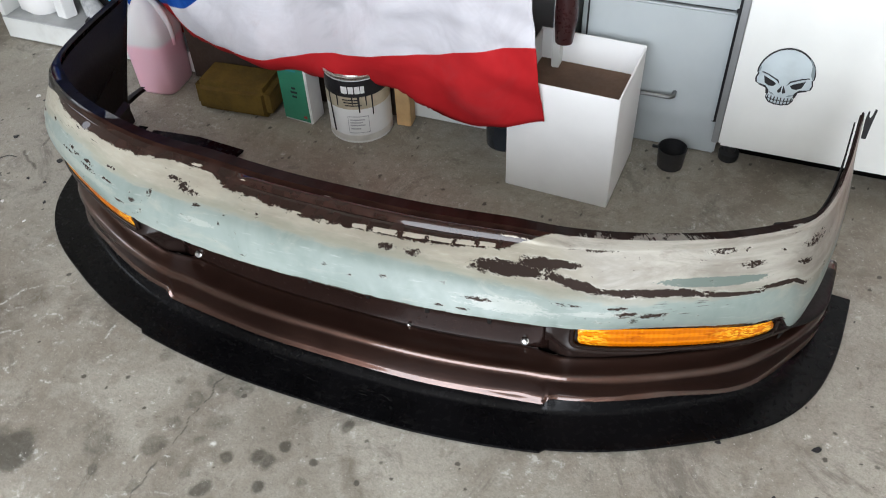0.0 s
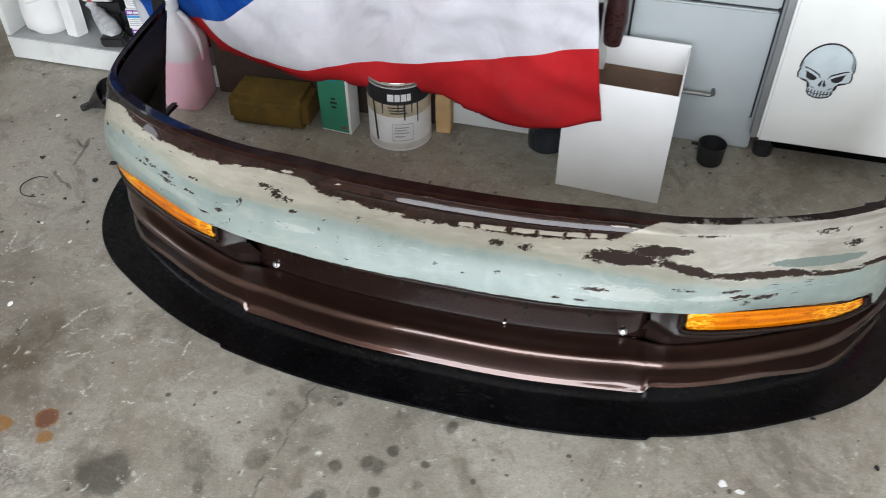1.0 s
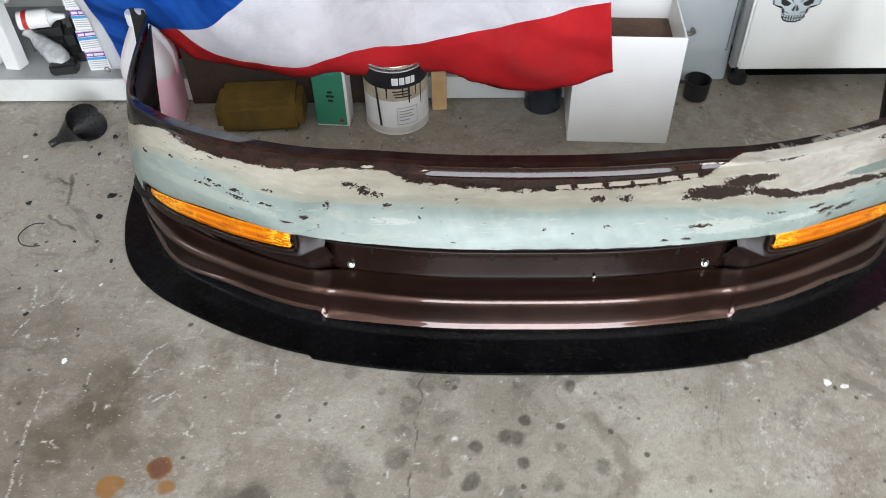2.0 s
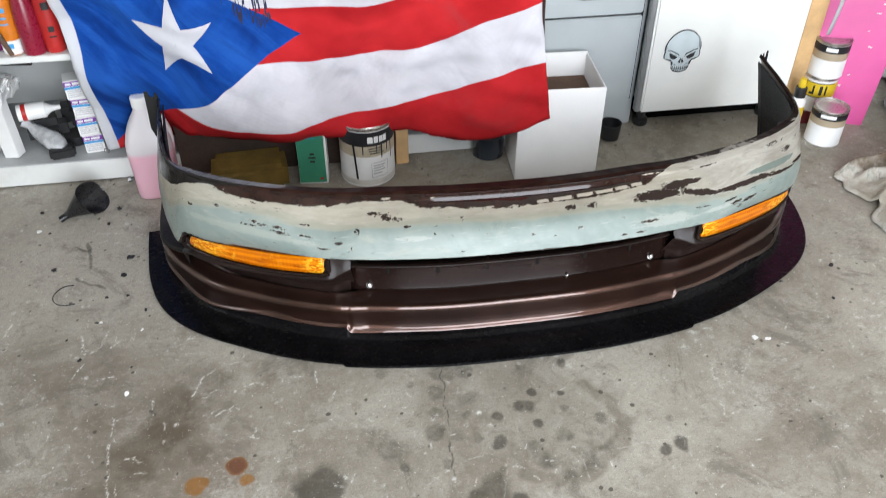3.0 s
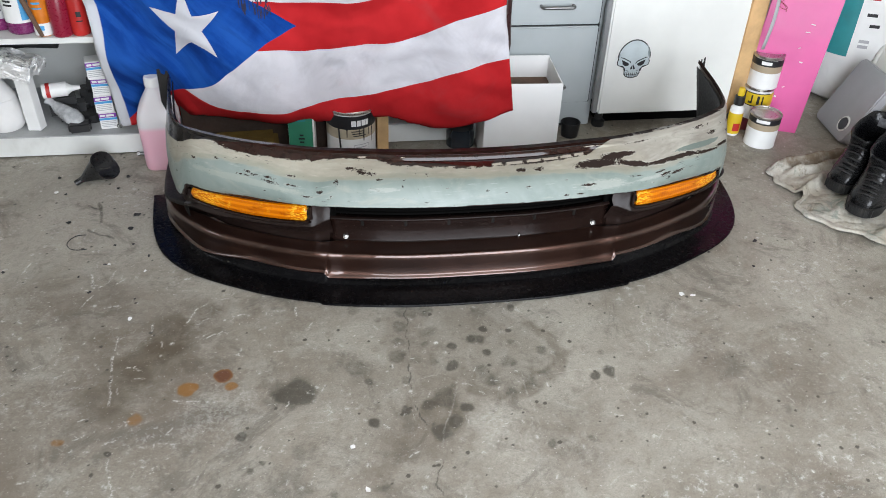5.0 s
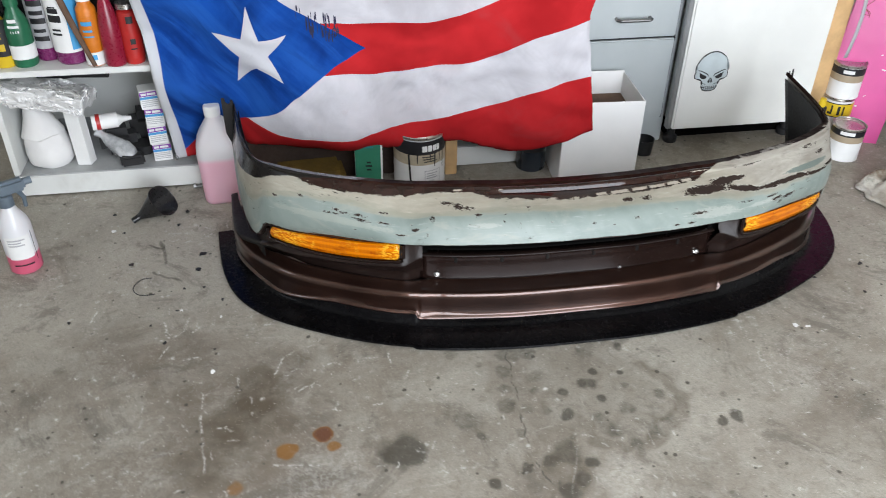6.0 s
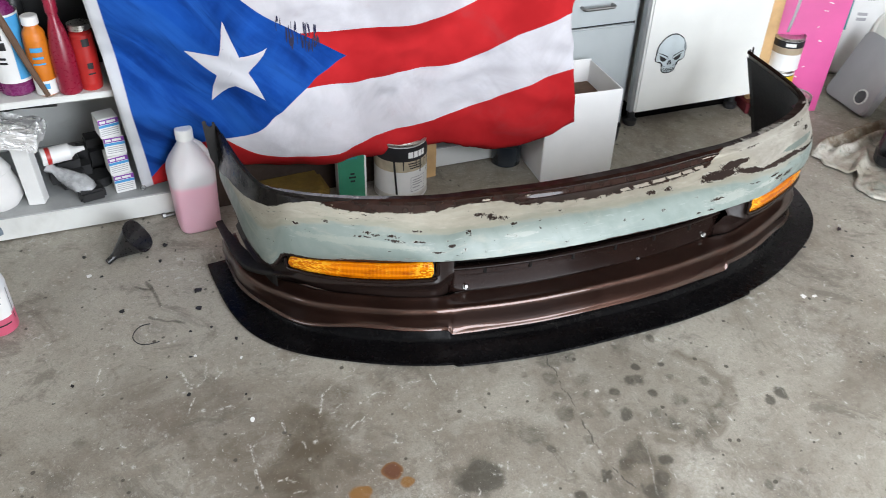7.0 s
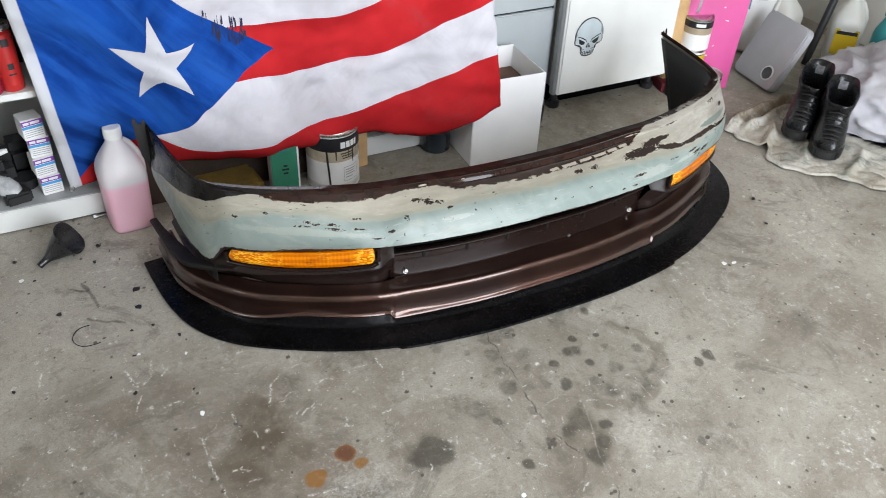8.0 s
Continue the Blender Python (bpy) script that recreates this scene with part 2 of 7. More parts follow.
def bumper_paint():
    """Brown base paint under sanded cream filler and sage primer, chipped along the crest; uv: metres along, height share."""
    m = material("sanded_bumper_paint", (0.4, 0.4, 0.36), 0.6)
    n = Nodes(m)
    su, sv, _ = n.sep(n.coord("UV"))
    p = n.add("CombineXYZ", X=su, Y=n.math("MULTIPLY", sv, 0.17)).outputs[0]
    wob = n.math("SUBTRACT", n.noise(n.stretch(p, 0.6, 1.4, 1), 11, 4, 0.6, 0.6), 0.5)
    rag = n.math("SUBTRACT", n.noise(n.stretch(p, 0.5, 1.5, 1), 60, 7, 0.78, 0.7), 0.5)
    streak = n.math("SUBTRACT", n.noise(n.stretch(p, 0.15, 2.0, 1), 90, 5, 0.7), 0.5)

    def total(*v):
        out = v[0]
        for k in v[1:]:
            out = n.math("ADD", out, k)
        return out

    edge = total(n.math("MULTIPLY", wob, 0.10), n.math("MULTIPLY", rag, 0.16), n.math("MULTIPLY", streak, 0.06))
    soft_edge = total(n.math("MULTIPLY", wob, 0.16), n.math("MULTIPLY", rag, 0.05), n.math("MULTIPLY", streak, 0.08))

    def along(pairs):
        """A height share that changes along the bumper."""
        c = n.add("FloatCurve", Value=n.ramp_linear(su, -1.3, 1.3))
        crv = c.mapping.curves[0]
        while len(crv.points) < len(pairs):
            crv.points.new(0.5, 0.5)
        for pt, (x, y) in zip(crv.points, pairs):
            pt.location = ((x + 1.3) / 2.6, y)
        c.mapping.update()
        return c.outputs[0]

    fray = n.math("SUBTRACT", n.noise(n.stretch(p, 0.7, 1.4, 1), 230, 5, 0.75, 0.5), 0.5)
    tear = total(n.math("MULTIPLY", rag, 5.0), n.math("MULTIPLY", wob, 1.4), n.math("MULTIPLY", streak, 2.0), n.math("MULTIPLY", fray, 4.0))
    nibble = total(n.math("MULTIPLY", rag, 9.0), n.math("MULTIPLY", fray, 10.0), n.math("MULTIPLY", streak, 2.0))

    def reach(ovals, square=False):
        """Distance from the nearest of some tilted ovals (or blocks) on the skin; 1 at the rim."""
        best = None
        for cu, cv, ru, rv, tilt in ovals:
            du = n.math("MULTIPLY_ADD", su, 1 / ru, -cu / ru)
            dv = n.math("MULTIPLY_ADD", sv, 1 / rv, -cv / rv)
            dv = n.math("MULTIPLY_ADD", du, -tilt * ru / rv, dv) if tilt else dv
            if square:
                d = n.math("MAXIMUM", n.math("ABSOLUTE", du), n.math("ABSOLUTE", dv))
            else:
                d = n.math("MULTIPLY_ADD", dv, dv, n.math("MULTIPLY", du, du))
            best = d if best is None else n.math("MINIMUM", best, d)
        return best

    def patch(cu, cv, ru, rv, tilt=0.0, k=1.0):
        """1 inside a ragged oval on the skin."""
        return n.ramp(n.math("MULTIPLY_ADD", tear, k, reach([(cu, cv, ru, rv, tilt)])), 1.0, 0.93)

    def over(*masks):
        out = masks[0]
        for k in masks[1:]:
            out = n.math("MAXIMUM", out, k)
        return out

    sage = n.mix(n.ramp(n.noise(p, 7, 5, 0.65, 0.5), 0.3, 0.7), (0.155, 0.195, 0.178), (0.225, 0.265, 0.245))
    sage = n.mix(n.math("MULTIPLY", n.ramp(n.noise(n.stretch(p, 0.5, 1.5, 1), 14, 6, 0.7, 0.8), 0.52, 0.68), 0.6), sage, (0.29, 0.30, 0.26))
    sage = n.mix(n.math("MULTIPLY", n.ramp(streak, 0.08, 0.2), 0.35), sage, (0.42, 0.45, 0.42))
    cream = n.mix(n.ramp(n.noise(n.stretch(p, 0.4, 2, 1), 16, 5, 0.7), 0.3, 0.7), (0.26, 0.238, 0.19), (0.36, 0.337, 0.275))
    cream = n.mix(n.math("MULTIPLY", n.ramp(n.noise(p, 9, 5, 0.7, 0.8), 0.55, 0.7), 0.5), cream, (0.27, 0.28, 0.235))
    cream = n.mix(n.math("MULTIPLY", n.ramp(streak, 0.06, 0.2), 0.3), cream, (0.5, 0.48, 0.42))
    right = n.ramp(n.math("ADD", su, n.math("MULTIPLY", wob, 0.25)), 0.36, 0.48)
    cream = n.mix(n.math("MULTIPLY", right, 0.7), cream, n.mix(n.ramp(n.noise(n.stretch(p, 0.3, 1.6, 1), 20, 6, 0.72, 0.5), 0.35, 0.65), (0.19, 0.172, 0.15), (0.36, 0.345, 0.31)))
    smear = n.math("MULTIPLY", n.math("MULTIPLY", right, n.ramp(n.noise(n.stretch(p, 0.35, 1.5, 1), 13, 6, 0.7, 0.9), 0.55, 0.68)), n.ramp(sv, 0.55, 0.7))
    cream = n.mix(n.math("MULTIPLY", smear, 0.55), cream, (0.115, 0.088, 0.074))
    brown = n.mix(n.ramp(n.noise(p, 30, 4), 0.3, 0.7), (0.014, 0.0062, 0.0046), (0.027, 0.0118, 0.0088))
    split = along([(-1.3, 0.42), (-0.85, 0.44), (-0.68, 0.60), (-0.45, 0.58), (-0.2, 0.585), (0.1, 0.57), (0.3, 0.55), (0.45, 0.50), (0.7, 0.44), (0.9, 0.38), (1.3, 0.38)])
    where = n.math("SUBTRACT", n.math("ADD", sv, soft_edge), split)
    c = n.mix(n.ramp(where, -0.03, 0.03), sage, cream)
    c = n.mix(n.math("MULTIPLY", n.ramp(n.math("ABSOLUTE", n.math("SUBTRACT", where, 0.03)), 0.055, 0.0), 0.5), c, (0.185, 0.20, 0.155))
    c = n.mix(n.math("MULTIPLY", patch(0.665, 0.572, 0.095, 0.034, -0.25, 0.35), 0.9), c, (0.098, 0.132, 0.118))
    c = n.mix(n.math("MULTIPLY", patch(-0.62, 0.42, 0.16, 0.05, 0.0, 0.7), 0.35), c, (0.34, 0.35, 0.30))
    # scuffs rubbed pale
    c = n.mix(n.math("MULTIPLY", over(patch(0.33, 0.36, 0.07, 0.08), patch(-0.25, 0.47, 0.04, 0.03), patch(0.48, 0.40, 0.05, 0.03)), 0.28), c, (0.48, 0.47, 0.43))
    # brown base paint left bare along the top and where the filler has chipped
    top = along([(-1.3, 0.90), (-0.86, 0.92), (-0.66, 0.74), (-0.50, 0.735), (-0.42, 0.76), (-0.36, 0.80), (-0.30, 0.795), (-0.20, 0.725), (0.0, 0.70), (0.2, 0.705), (0.29, 0.74), (0.36, 0.83), (0.42, 0.97), (0.7, 0.965), (1.05, 0.93), (1.3, 0.7)])
    bare = n.ramp(n.math("SUBTRACT", total(sv, n.math("MULTIPLY", edge, 0.8), n.math("MULTIPLY", fray, 0.03)), top), 0.0, 0.006)
    holes_left = [(-0.601, 0.529, 0.009, 0.014, 0), (-0.542, 0.52, 0.011, 0.014, 0), (-0.49, 0.597, 0.011, 0.012, 0), (-0.341, 0.696, 0.012, 0.016, 0), (-0.308, 0.664, 0.024, 0.022, -0.9), (-0.287, 0.645, 0.016, 0.016, 0), (-0.409, 0.444, 0.007, 0.016, 0), (-0.371, 0.535, 0.006, 0.026, 0), (-0.261, 0.575, 0.008, 0.013, 0),
                  (-0.61, 0.488, 0.018, 0.010, 0), (-0.582, 0.51, 0.011, 0.016, 0), (-0.54, 0.477, 0.020, 0.016, 0), (-0.485, 0.491, 0.018, 0.010, 0), (-0.441, 0.365, 0.012, 0.014, 0), (-0.774, 0.526, 0.008, 0.012, 0), (-0.70, 0.60, 0.006, 0.012, 0)]
    holes_right = [(0.014, 0.43, 0.005, 0.014, 0), (0.121, 0.45, 0.006, 0.016, 0), (0.061, 0.378, 0.004, 0.011, 0), (0.11, 0.645, 0.013, 0.017, 0), (0.16, 0.642, 0.012, 0.02, 0), (0.28, 0.395, 0.022, 0.020, 0), (0.26, 0.225, 0.009, 0.020, 0), (0.22, 0.229, 0.007, 0.018, 0), (0.423, 0.471, 0.016, 0.011, 0),
                   (0.502, 0.451, 0.015, 0.011, 0), (0.522, 0.387, 0.016, 0.024, 0), (0.561, 0.352, 0.018, 0.022, 0), (0.53, 0.299, 0.007, 0.028, 0), (0.472, 0.80, 0.03, 0.013, 0), (0.682, 0.784, 0.022, 0.018, 0), (0.844, 0.59, 0.018, 0.022, 0), (0.73, 0.665, 0.018, 0.025, 0), (0.88, 0.72, 0.03, 0.035, 0)]
    broad = [(0.44, 0.612, 0.050, 0.034, -0.9), (0.56, 0.535, 0.10, 0.027, -0.35), (0.68, 0.475, 0.06, 0.019, -0.45), (0.80, 0.45, 0.06, 0.023, -0.35), (0.325, 0.637, 0.066, 0.050, 0.1), (0.375, 0.69, 0.032, 0.040, 0), (0.415, 0.71, 0.034, 0.02, 0)]
    torn = n.math("ADD", reach(broad), n.math("MULTIPLY", tear, 0.75))
    nicks = n.math("ADD", n.math("MINIMUM", reach(holes_left), reach(holes_right)), nibble)
    end = n.ramp(total(su, n.math("MULTIPLY", n.math("SUBTRACT", sv, 0.44), -0.95), n.math("MULTIPLY", edge, 0.35)), -1.085, -1.095)
    speck = n.noise(n.stretch(p, 0.7, 1.7, 1), 46, 7, 0.70, 0.4)
    area = n.ramp(n.noise(p, 5.5, 3, 0.6), 0.50, 0.56)
    lamp_edge = along([(-1.3, 0.07), (-0.86, 0.07), (-0.80, 0.10), (-0.70, 0.10), (-0.58, 0.13), (-0.46, 0.105), (-0.42, 0.085), (0.0, 0.085), (0.42, 0.085), (0.47, 0.10), (0.56, 0.10), (0.78, 0.10), (0.84, 0.07), (1.3, 0.07)])
    low = n.ramp(n.math("SUBTRACT", total(sv, n.math("MULTIPLY", edge, 0.9), n.math("MULTIPLY", fray, 0.06)), lamp_edge), 0.006, 0.0)
    chip = over(bare, n.ramp(torn, 1.0, 0.9), n.ramp(nicks, 0.9, 0.7), end, n.math("MULTIPLY", n.ramp(speck, 0.635, 0.645), area), low)
    tiny = n.math("MULTIPLY", n.ramp(n.noise(n.stretch(p, 1, 1.2, 1), 130, 4, 0.6), 0.70, 0.715), n.ramp(n.noise(p, 3.1, 2), 0.4, 0.6))
    chip = n.math("MAXIMUM", chip, tiny)
    # pale feathered rims round the chips
    rim = over(n.ramp(torn, 1.9, 1.05), n.math("MULTIPLY", n.ramp(speck, 0.60, 0.632), area), n.ramp(nicks, 1.7, 1.0))
    rim = n.math("MULTIPLY", rim, n.ramp(n.noise(p, 28, 4, 0.6), 0.42, 0.6))
    c = n.mix(n.math("MULTIPLY", rim, 0.5), c, (0.47, 0.45, 0.40))
    # islands of cream left on the bare strip
    blocks = [(0.049, 0.722, 0.014, 0.012, 0.15), (0.099, 0.726, 0.022, 0.014, 0.1), (0.152, 0.734, 0.020, 0.013, 0.08), (0.202, 0.739, 0.021, 0.012, 0.08), (0.246, 0.744, 0.017, 0.013, 0.1), (0.285, 0.752, 0.016, 0.013, 0.1)]
    isle = n.ramp(total(reach(blocks, True), n.math("MULTIPLY", rag, 1.6), n.math("MULTIPLY", fray, 1.5), n.math("MULTIPLY", wob, 0.8)), 1.02, 0.94)
    slivers = [(-0.311, 0.841, 0.010, 0.012, 0), (-0.201, 0.832, 0.008, 0.008, 0), (-0.16, 0.722, 0.007, 0.008, 0), (-0.07, 0.712, 0.012, 0.006, 0), (0.33, 0.83, 0.02, 0.008, 0), (-0.03, 0.90, 0.008, 0.006, 0)]
    isle = n.math("MAXIMUM", isle, n.ramp(n.math("MULTIPLY_ADD", nibble, 0.6, reach(slivers)), 0.95, 0.8))
    dash = n.math("MULTIPLY", n.ramp(n.noise(n.stretch(p, 0.16, 2.2, 1), 150, 4, 0.6), 0.635, 0.655), n.ramp(n.math("ADD", reach([(-0.64, 0.665, 0.16, 0.055, 0.15), (0.58, 0.40, 0.12, 0.07, 0), (-0.87, 0.62, 0.06, 0.1, 0)]), n.math("MULTIPLY", rag, 2.0)), 1.0, 0.6))
    c = n.mix(n.math("MAXIMUM", chip, dash), c, n.mix(end, n.mix(bare, (0.030, 0.021, 0.018), brown), (0.007, 0.0055, 0.005)))
    c = n.mix(isle, c, (0.37, 0.335, 0.28))
    n.color(c)
    back = n.ramp(sv, 0.895, 0.905)
    gloss = n.math("MULTIPLY", n.math("MULTIPLY", chip, n.math("SUBTRACT", 1.0, isle)), n.math("SUBTRACT", 1.0, n.math("MULTIPLY", end, 0.25)))
    n.rough(n.math("SUBTRACT", n.ramp(n.noise(p, 25, 4), 0.3, 0.7, 0.36, 0.55), n.math("MULTIPLY", gloss, n.math("MULTIPLY_ADD", back, -0.3, 0.30))))
    n.put(n.b.inputs["Coat Weight"], n.math("MULTIPLY", n.math("MULTIPLY", n.math("MAXIMUM", bare, n.math("MULTIPLY", end, 0.12)), n.math("SUBTRACT", 1.0, isle)), n.math("MULTIPLY_ADD", n.math("MULTIPLY", back, n.math("SUBTRACT", 1.0, end)), -0.62, 0.65)))
    n.b.inputs["Coat Roughness"].default_value = 0.03
    n.put(n.b.inputs["Specular IOR Level"], n.math("MULTIPLY_ADD", back, -0.04, n.math("MULTIPLY_ADD", gloss, -0.45, 0.5)))
    n.bump(n.math("MULTIPLY_ADD", gloss, -0.7, n.math("MULTIPLY", n.math("MULTIPLY", rag, n.math("SUBTRACT", 1.0, gloss)), 0.3)), 0.4, 0.0015)
    return m


def splitter_plastic():
    m = worn("black_splitter_plastic", (0.003, 0.0029, 0.0033), 0.22, 0, 0, 6, 0.4, (0.02, 0.02, 0.02), 0.04, 0.02)
    n = Nodes(m)
    p = n.coord()
    old = n.b.inputs["Base Color"].links[0].from_socket
    x, y, _ = n.sep(p)
    near = n.ramp(n.math("ABSOLUTE", n.math("SUBTRACT", x, 0.02)), 0.22, 0.05)
    rub = n.math("MULTIPLY", n.ramp(n.noise(n.stretch(p, 0.5, 2.2, 1), 34, 7, 0.75, 1.4), 0.56, 0.68), n.math("MULTIPLY_ADD", near, 0.4, 0.02))
    nick = n.math("MULTIPLY", n.ramp(n.noise(n.stretch(p, 2.5, 0.6, 1), 60, 5, 0.7, 0.8), 0.72, 0.75), 0.7)
    n.color(n.mix(nick, n.mix(rub, old, (0.055, 0.055, 0.05)), (0.16, 0.155, 0.145)))
    n.b.inputs["Specular IOR Level"].default_value = 0.11
    return m


def metallic_brown(name, low, high, metal=0.85, coat=0.9):
    """Dark metallic flake paint under a hard clear coat, with dust and fine scratches."""
    m = material(name, low, 0.32, metal, coat)
    n = Nodes(m)
    p = n.coord()
    c = n.mix(n.ramp(n.noise(p, 6, 5), 0.3, 0.7), low, high)
    c = n.mix(n.math("MULTIPLY", n.ramp(n.noise(p, 900, 2, 0.5), 0.5, 0.75), 0.35), c, tuple(min(1, v * 2.2) for v in high))
    dust = n.math("MULTIPLY", n.ramp(n.noise(p, 11, 6, 0.7, 0.5), 0.5, 0.75), 0.05)
    c = n.mix(dust, c, (0.13, 0.115, 0.10))
    speck = n.ramp(n.noise(p, 260, 3, 0.6), 0.735, 0.75)
    c = n.mix(n.math("MULTIPLY", speck, 0.6), c, (0.35, 0.32, 0.28))
    n.color(c).rough(n.ramp(n.noise(p, 18, 5), 0.3, 0.7, 0.30, 0.40)).bump(n.noise(p, 3.5, 2), 0.05, 0.01)
    n.put(n.b.inputs["Coat Roughness"], n.ramp(n.noise(p, 15, 6, 0.7, 0.4), 0.35, 0.75, 0.02, 0.085))
    return m


def amber():
    m = material("amber_lens", (0.8, 0.25, 0.005), 0.2, 0, 0.12)
    n = Nodes(m)
    su, sv, _ = n.sep(n.coord("UV"))
    p = n.add("CombineXYZ", X=su, Y=n.math("MULTIPLY", sv, 0.05)).outputs[0]
    cells = n.add("TexVoronoi", Vector=n.stretch(p, 0.33, 1.5, 1), Scale=420.0)
    lines = n.math("SINE", n.math("MULTIPLY", sv, 34.0))
    cols = n.math("SINE", n.math("MULTIPLY", su, 700.0))
    zone = n.math("MAXIMUM", n.math("MULTIPLY", n.ramp(n.noise(n.stretch(p, 1, 0.3, 1), 24, 3), 0.56, 0.68), 0.7), n.math("MAXIMUM", n.ramp(n.math("ABSOLUTE", su), 0.515, 0.47), n.math("MULTIPLY", n.ramp(n.math("ABSOLUTE", su), 0.66, 0.74), 0.9)))
    # yellow cells: the lens's sparkle painted into its colour
    glint = n.math("MULTIPLY", n.ramp(n.sep(cells.outputs["Color"])[0], 0.55, 0.7), zone)
    c = n.mix(n.ramp(lines, -0.6, 0.8), (0.46, 0.110, 0.0004), (0.62, 0.180, 0.0006))
    deep = n.ramp(n.noise(n.stretch(p, 0.35, 2.5, 1), 60, 4, 0.6), 0.5, 0.7)
    c = n.mix(n.math("MULTIPLY", deep, 0.8), c, (0.27, 0.046, 0.0002))
    c = n.mix(n.math("MULTIPLY", glint, 0.6), c, (1.0, 0.62, 0.04))
    n.b.inputs["Specular IOR Level"].default_value = 0.25
    n.color(c).bump(n.math("ADD", n.math("MULTIPLY", lines, 0.5), n.math("MULTIPLY", cols, 0.5)), 0.3, 0.0015)
    return m


def flag_cloth():
    m = material("flag_cloth", (0.7, 0.7, 0.7), 0.85)
    n = Nodes(m)
    su, sv, _ = n.sep(n.coord("UV"))
    p = n.coord()
    stripe = n.math("MODULO", n.math("FLOOR", n.math("MULTIPLY", sv, 5.0)), 2.0)
    red = n.mix(n.ramp(n.noise(p, 5, 4), 0.3, 0.7), (0.35, 0.011, 0.014), (0.48, 0.020, 0.024))
    white = n.mix(n.ramp(n.noise(p, 6, 6, 0.65, 0.5), 0.35, 0.75), (0.48, 0.467, 0.497), (0.60, 0.59, 0.628))
    white = n.mix(n.math("MULTIPLY", n.ramp(n.noise(p, 14, 6, 0.7), 0.6, 0.75), 0.35), white, (0.45, 0.36, 0.38))
    blue = n.mix(n.ramp(n.noise(p, 4, 5, 0.6, 0.6), 0.3, 0.7), (0.003, 0.032, 0.19), (0.007, 0.068, 0.34))
    # diagonal streaks paint the folds' light and shade, with some fading, into the blue
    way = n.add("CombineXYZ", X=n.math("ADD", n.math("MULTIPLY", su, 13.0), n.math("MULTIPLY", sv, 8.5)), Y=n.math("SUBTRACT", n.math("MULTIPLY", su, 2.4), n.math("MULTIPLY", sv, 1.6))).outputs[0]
    fold_light_and_fade = n.ramp(n.noise(way, 1.0, 5, 0.6, 0.4), 0.40, 0.66)
    blue = n.mix(n.math("MULTIPLY", fold_light_and_fade, 0.5), blue, (0.020, 0.115, 0.45))
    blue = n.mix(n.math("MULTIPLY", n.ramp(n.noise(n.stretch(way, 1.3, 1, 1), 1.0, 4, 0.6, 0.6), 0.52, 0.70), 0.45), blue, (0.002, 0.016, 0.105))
    c = n.mix(stripe, red, white)
    tri = n.math("SUBTRACT", n.math("SUBTRACT", 1.0, n.math("ABSOLUTE", n.math("MULTIPLY_ADD", sv, 2.0, -1.0))), n.math("DIVIDE", su, 0.494))
    c = n.mix(n.ramp(tri, -0.003, 0.003), c, blue)
    c = n.mix(n.ramp(su, 0.026, 0.023), c, (0.54, 0.55, 0.58))
    stain = n.math("MULTIPLY", n.ramp(n.noise(p, 2.5, 5, 0.7, 1.0), 0.58, 0.75), 0.16)
    c = n.mix(stain, c, (0.09, 0.085, 0.09))
    weave = n.add("TexWave", Vector=n.coord("UV"), Scale=160.0)
    n.color(c).bump(n.math("MULTIPLY_ADD", weave.outputs["Fac"], 0.3, n.noise(p, 18, 4)), 0.25, 0.002)
    n.b.inputs["Specular IOR Level"].default_value = 0.11
    return m


M_CONCRETE = concrete()
M_SKIN = bumper_paint()
M_BROWN = metallic_brown("metallic_brown_paint", (0.043, 0.0195, 0.0140), (0.072, 0.0345, 0.0250), 0.85, 1.0)
M_HOUSING = worn("dark_brown_lamp_surround", (0.013, 0.0075, 0.0062), 0.36, 0, 0.05, 9, 0.25, (0.05, 0.042, 0.036), 0.15, 0.03)
M_HOUSING.node_tree.nodes["Principled BSDF"].inputs["Specular IOR Level"].default_value = 0.22
M_AMBER = amber()
M_FLAG = flag_cloth()
M_LIP = splitter_plastic()
M_DARK = worn("dark_inner_plastic", (0.007, 0.006, 0.0055), 0.5, 0, 0, 10, 0.3, (0.03, 0.027, 0.024), 0.2)
M_DARK.node_tree.nodes["Principled BSDF"].inputs["Specular IOR Level"].default_value = 0.2
# near-black with almost no specular: the shade of deep recesses, put into the colour
M_RECESS_SHADE = material("recess_shade_black", (0.0015, 0.0014, 0.0013), 0.7)
M_RECESS_SHADE.node_tree.nodes["Principled BSDF"].inputs["Specular IOR Level"].default_value = 0.05
M_INTAKE = worn("dark_brown_gloss", (0.010, 0.0050, 0.0040), 0.18, 0, 0.1, 8, 0.2, (0.02, 0.014, 0.012), 0.05, 0.0)
M_INTAKE.node_tree.nodes["Principled BSDF"].inputs["Specular IOR Level"].default_value = 0.26
M_BLACK = worn("black_plastic", (0.015, 0.015, 0.016), 0.42, 0, 0, 12, 0.3, (0.12, 0.11, 0.1), 0.2)
M_EDGE = worn("grey_edge_metal", (0.27, 0.275, 0.28), 0.4, 0.4, 0, 8, 0.1)
M_STEEL = worn("bright_steel", (0.24, 0.24, 0.235), 0.4, 1.0, 0, 20, 0.15)
M_FUNNEL = worn("black_funnel_plastic", (0.010, 0.010, 0.0105), 0.3, 0, 0, 12, 0.2, (0.06, 0.055, 0.05), 0.15)
M_SCREW = worn("polished_steel", (0.42, 0.42, 0.41), 0.35, 1.0, 0, 20, 0.15)
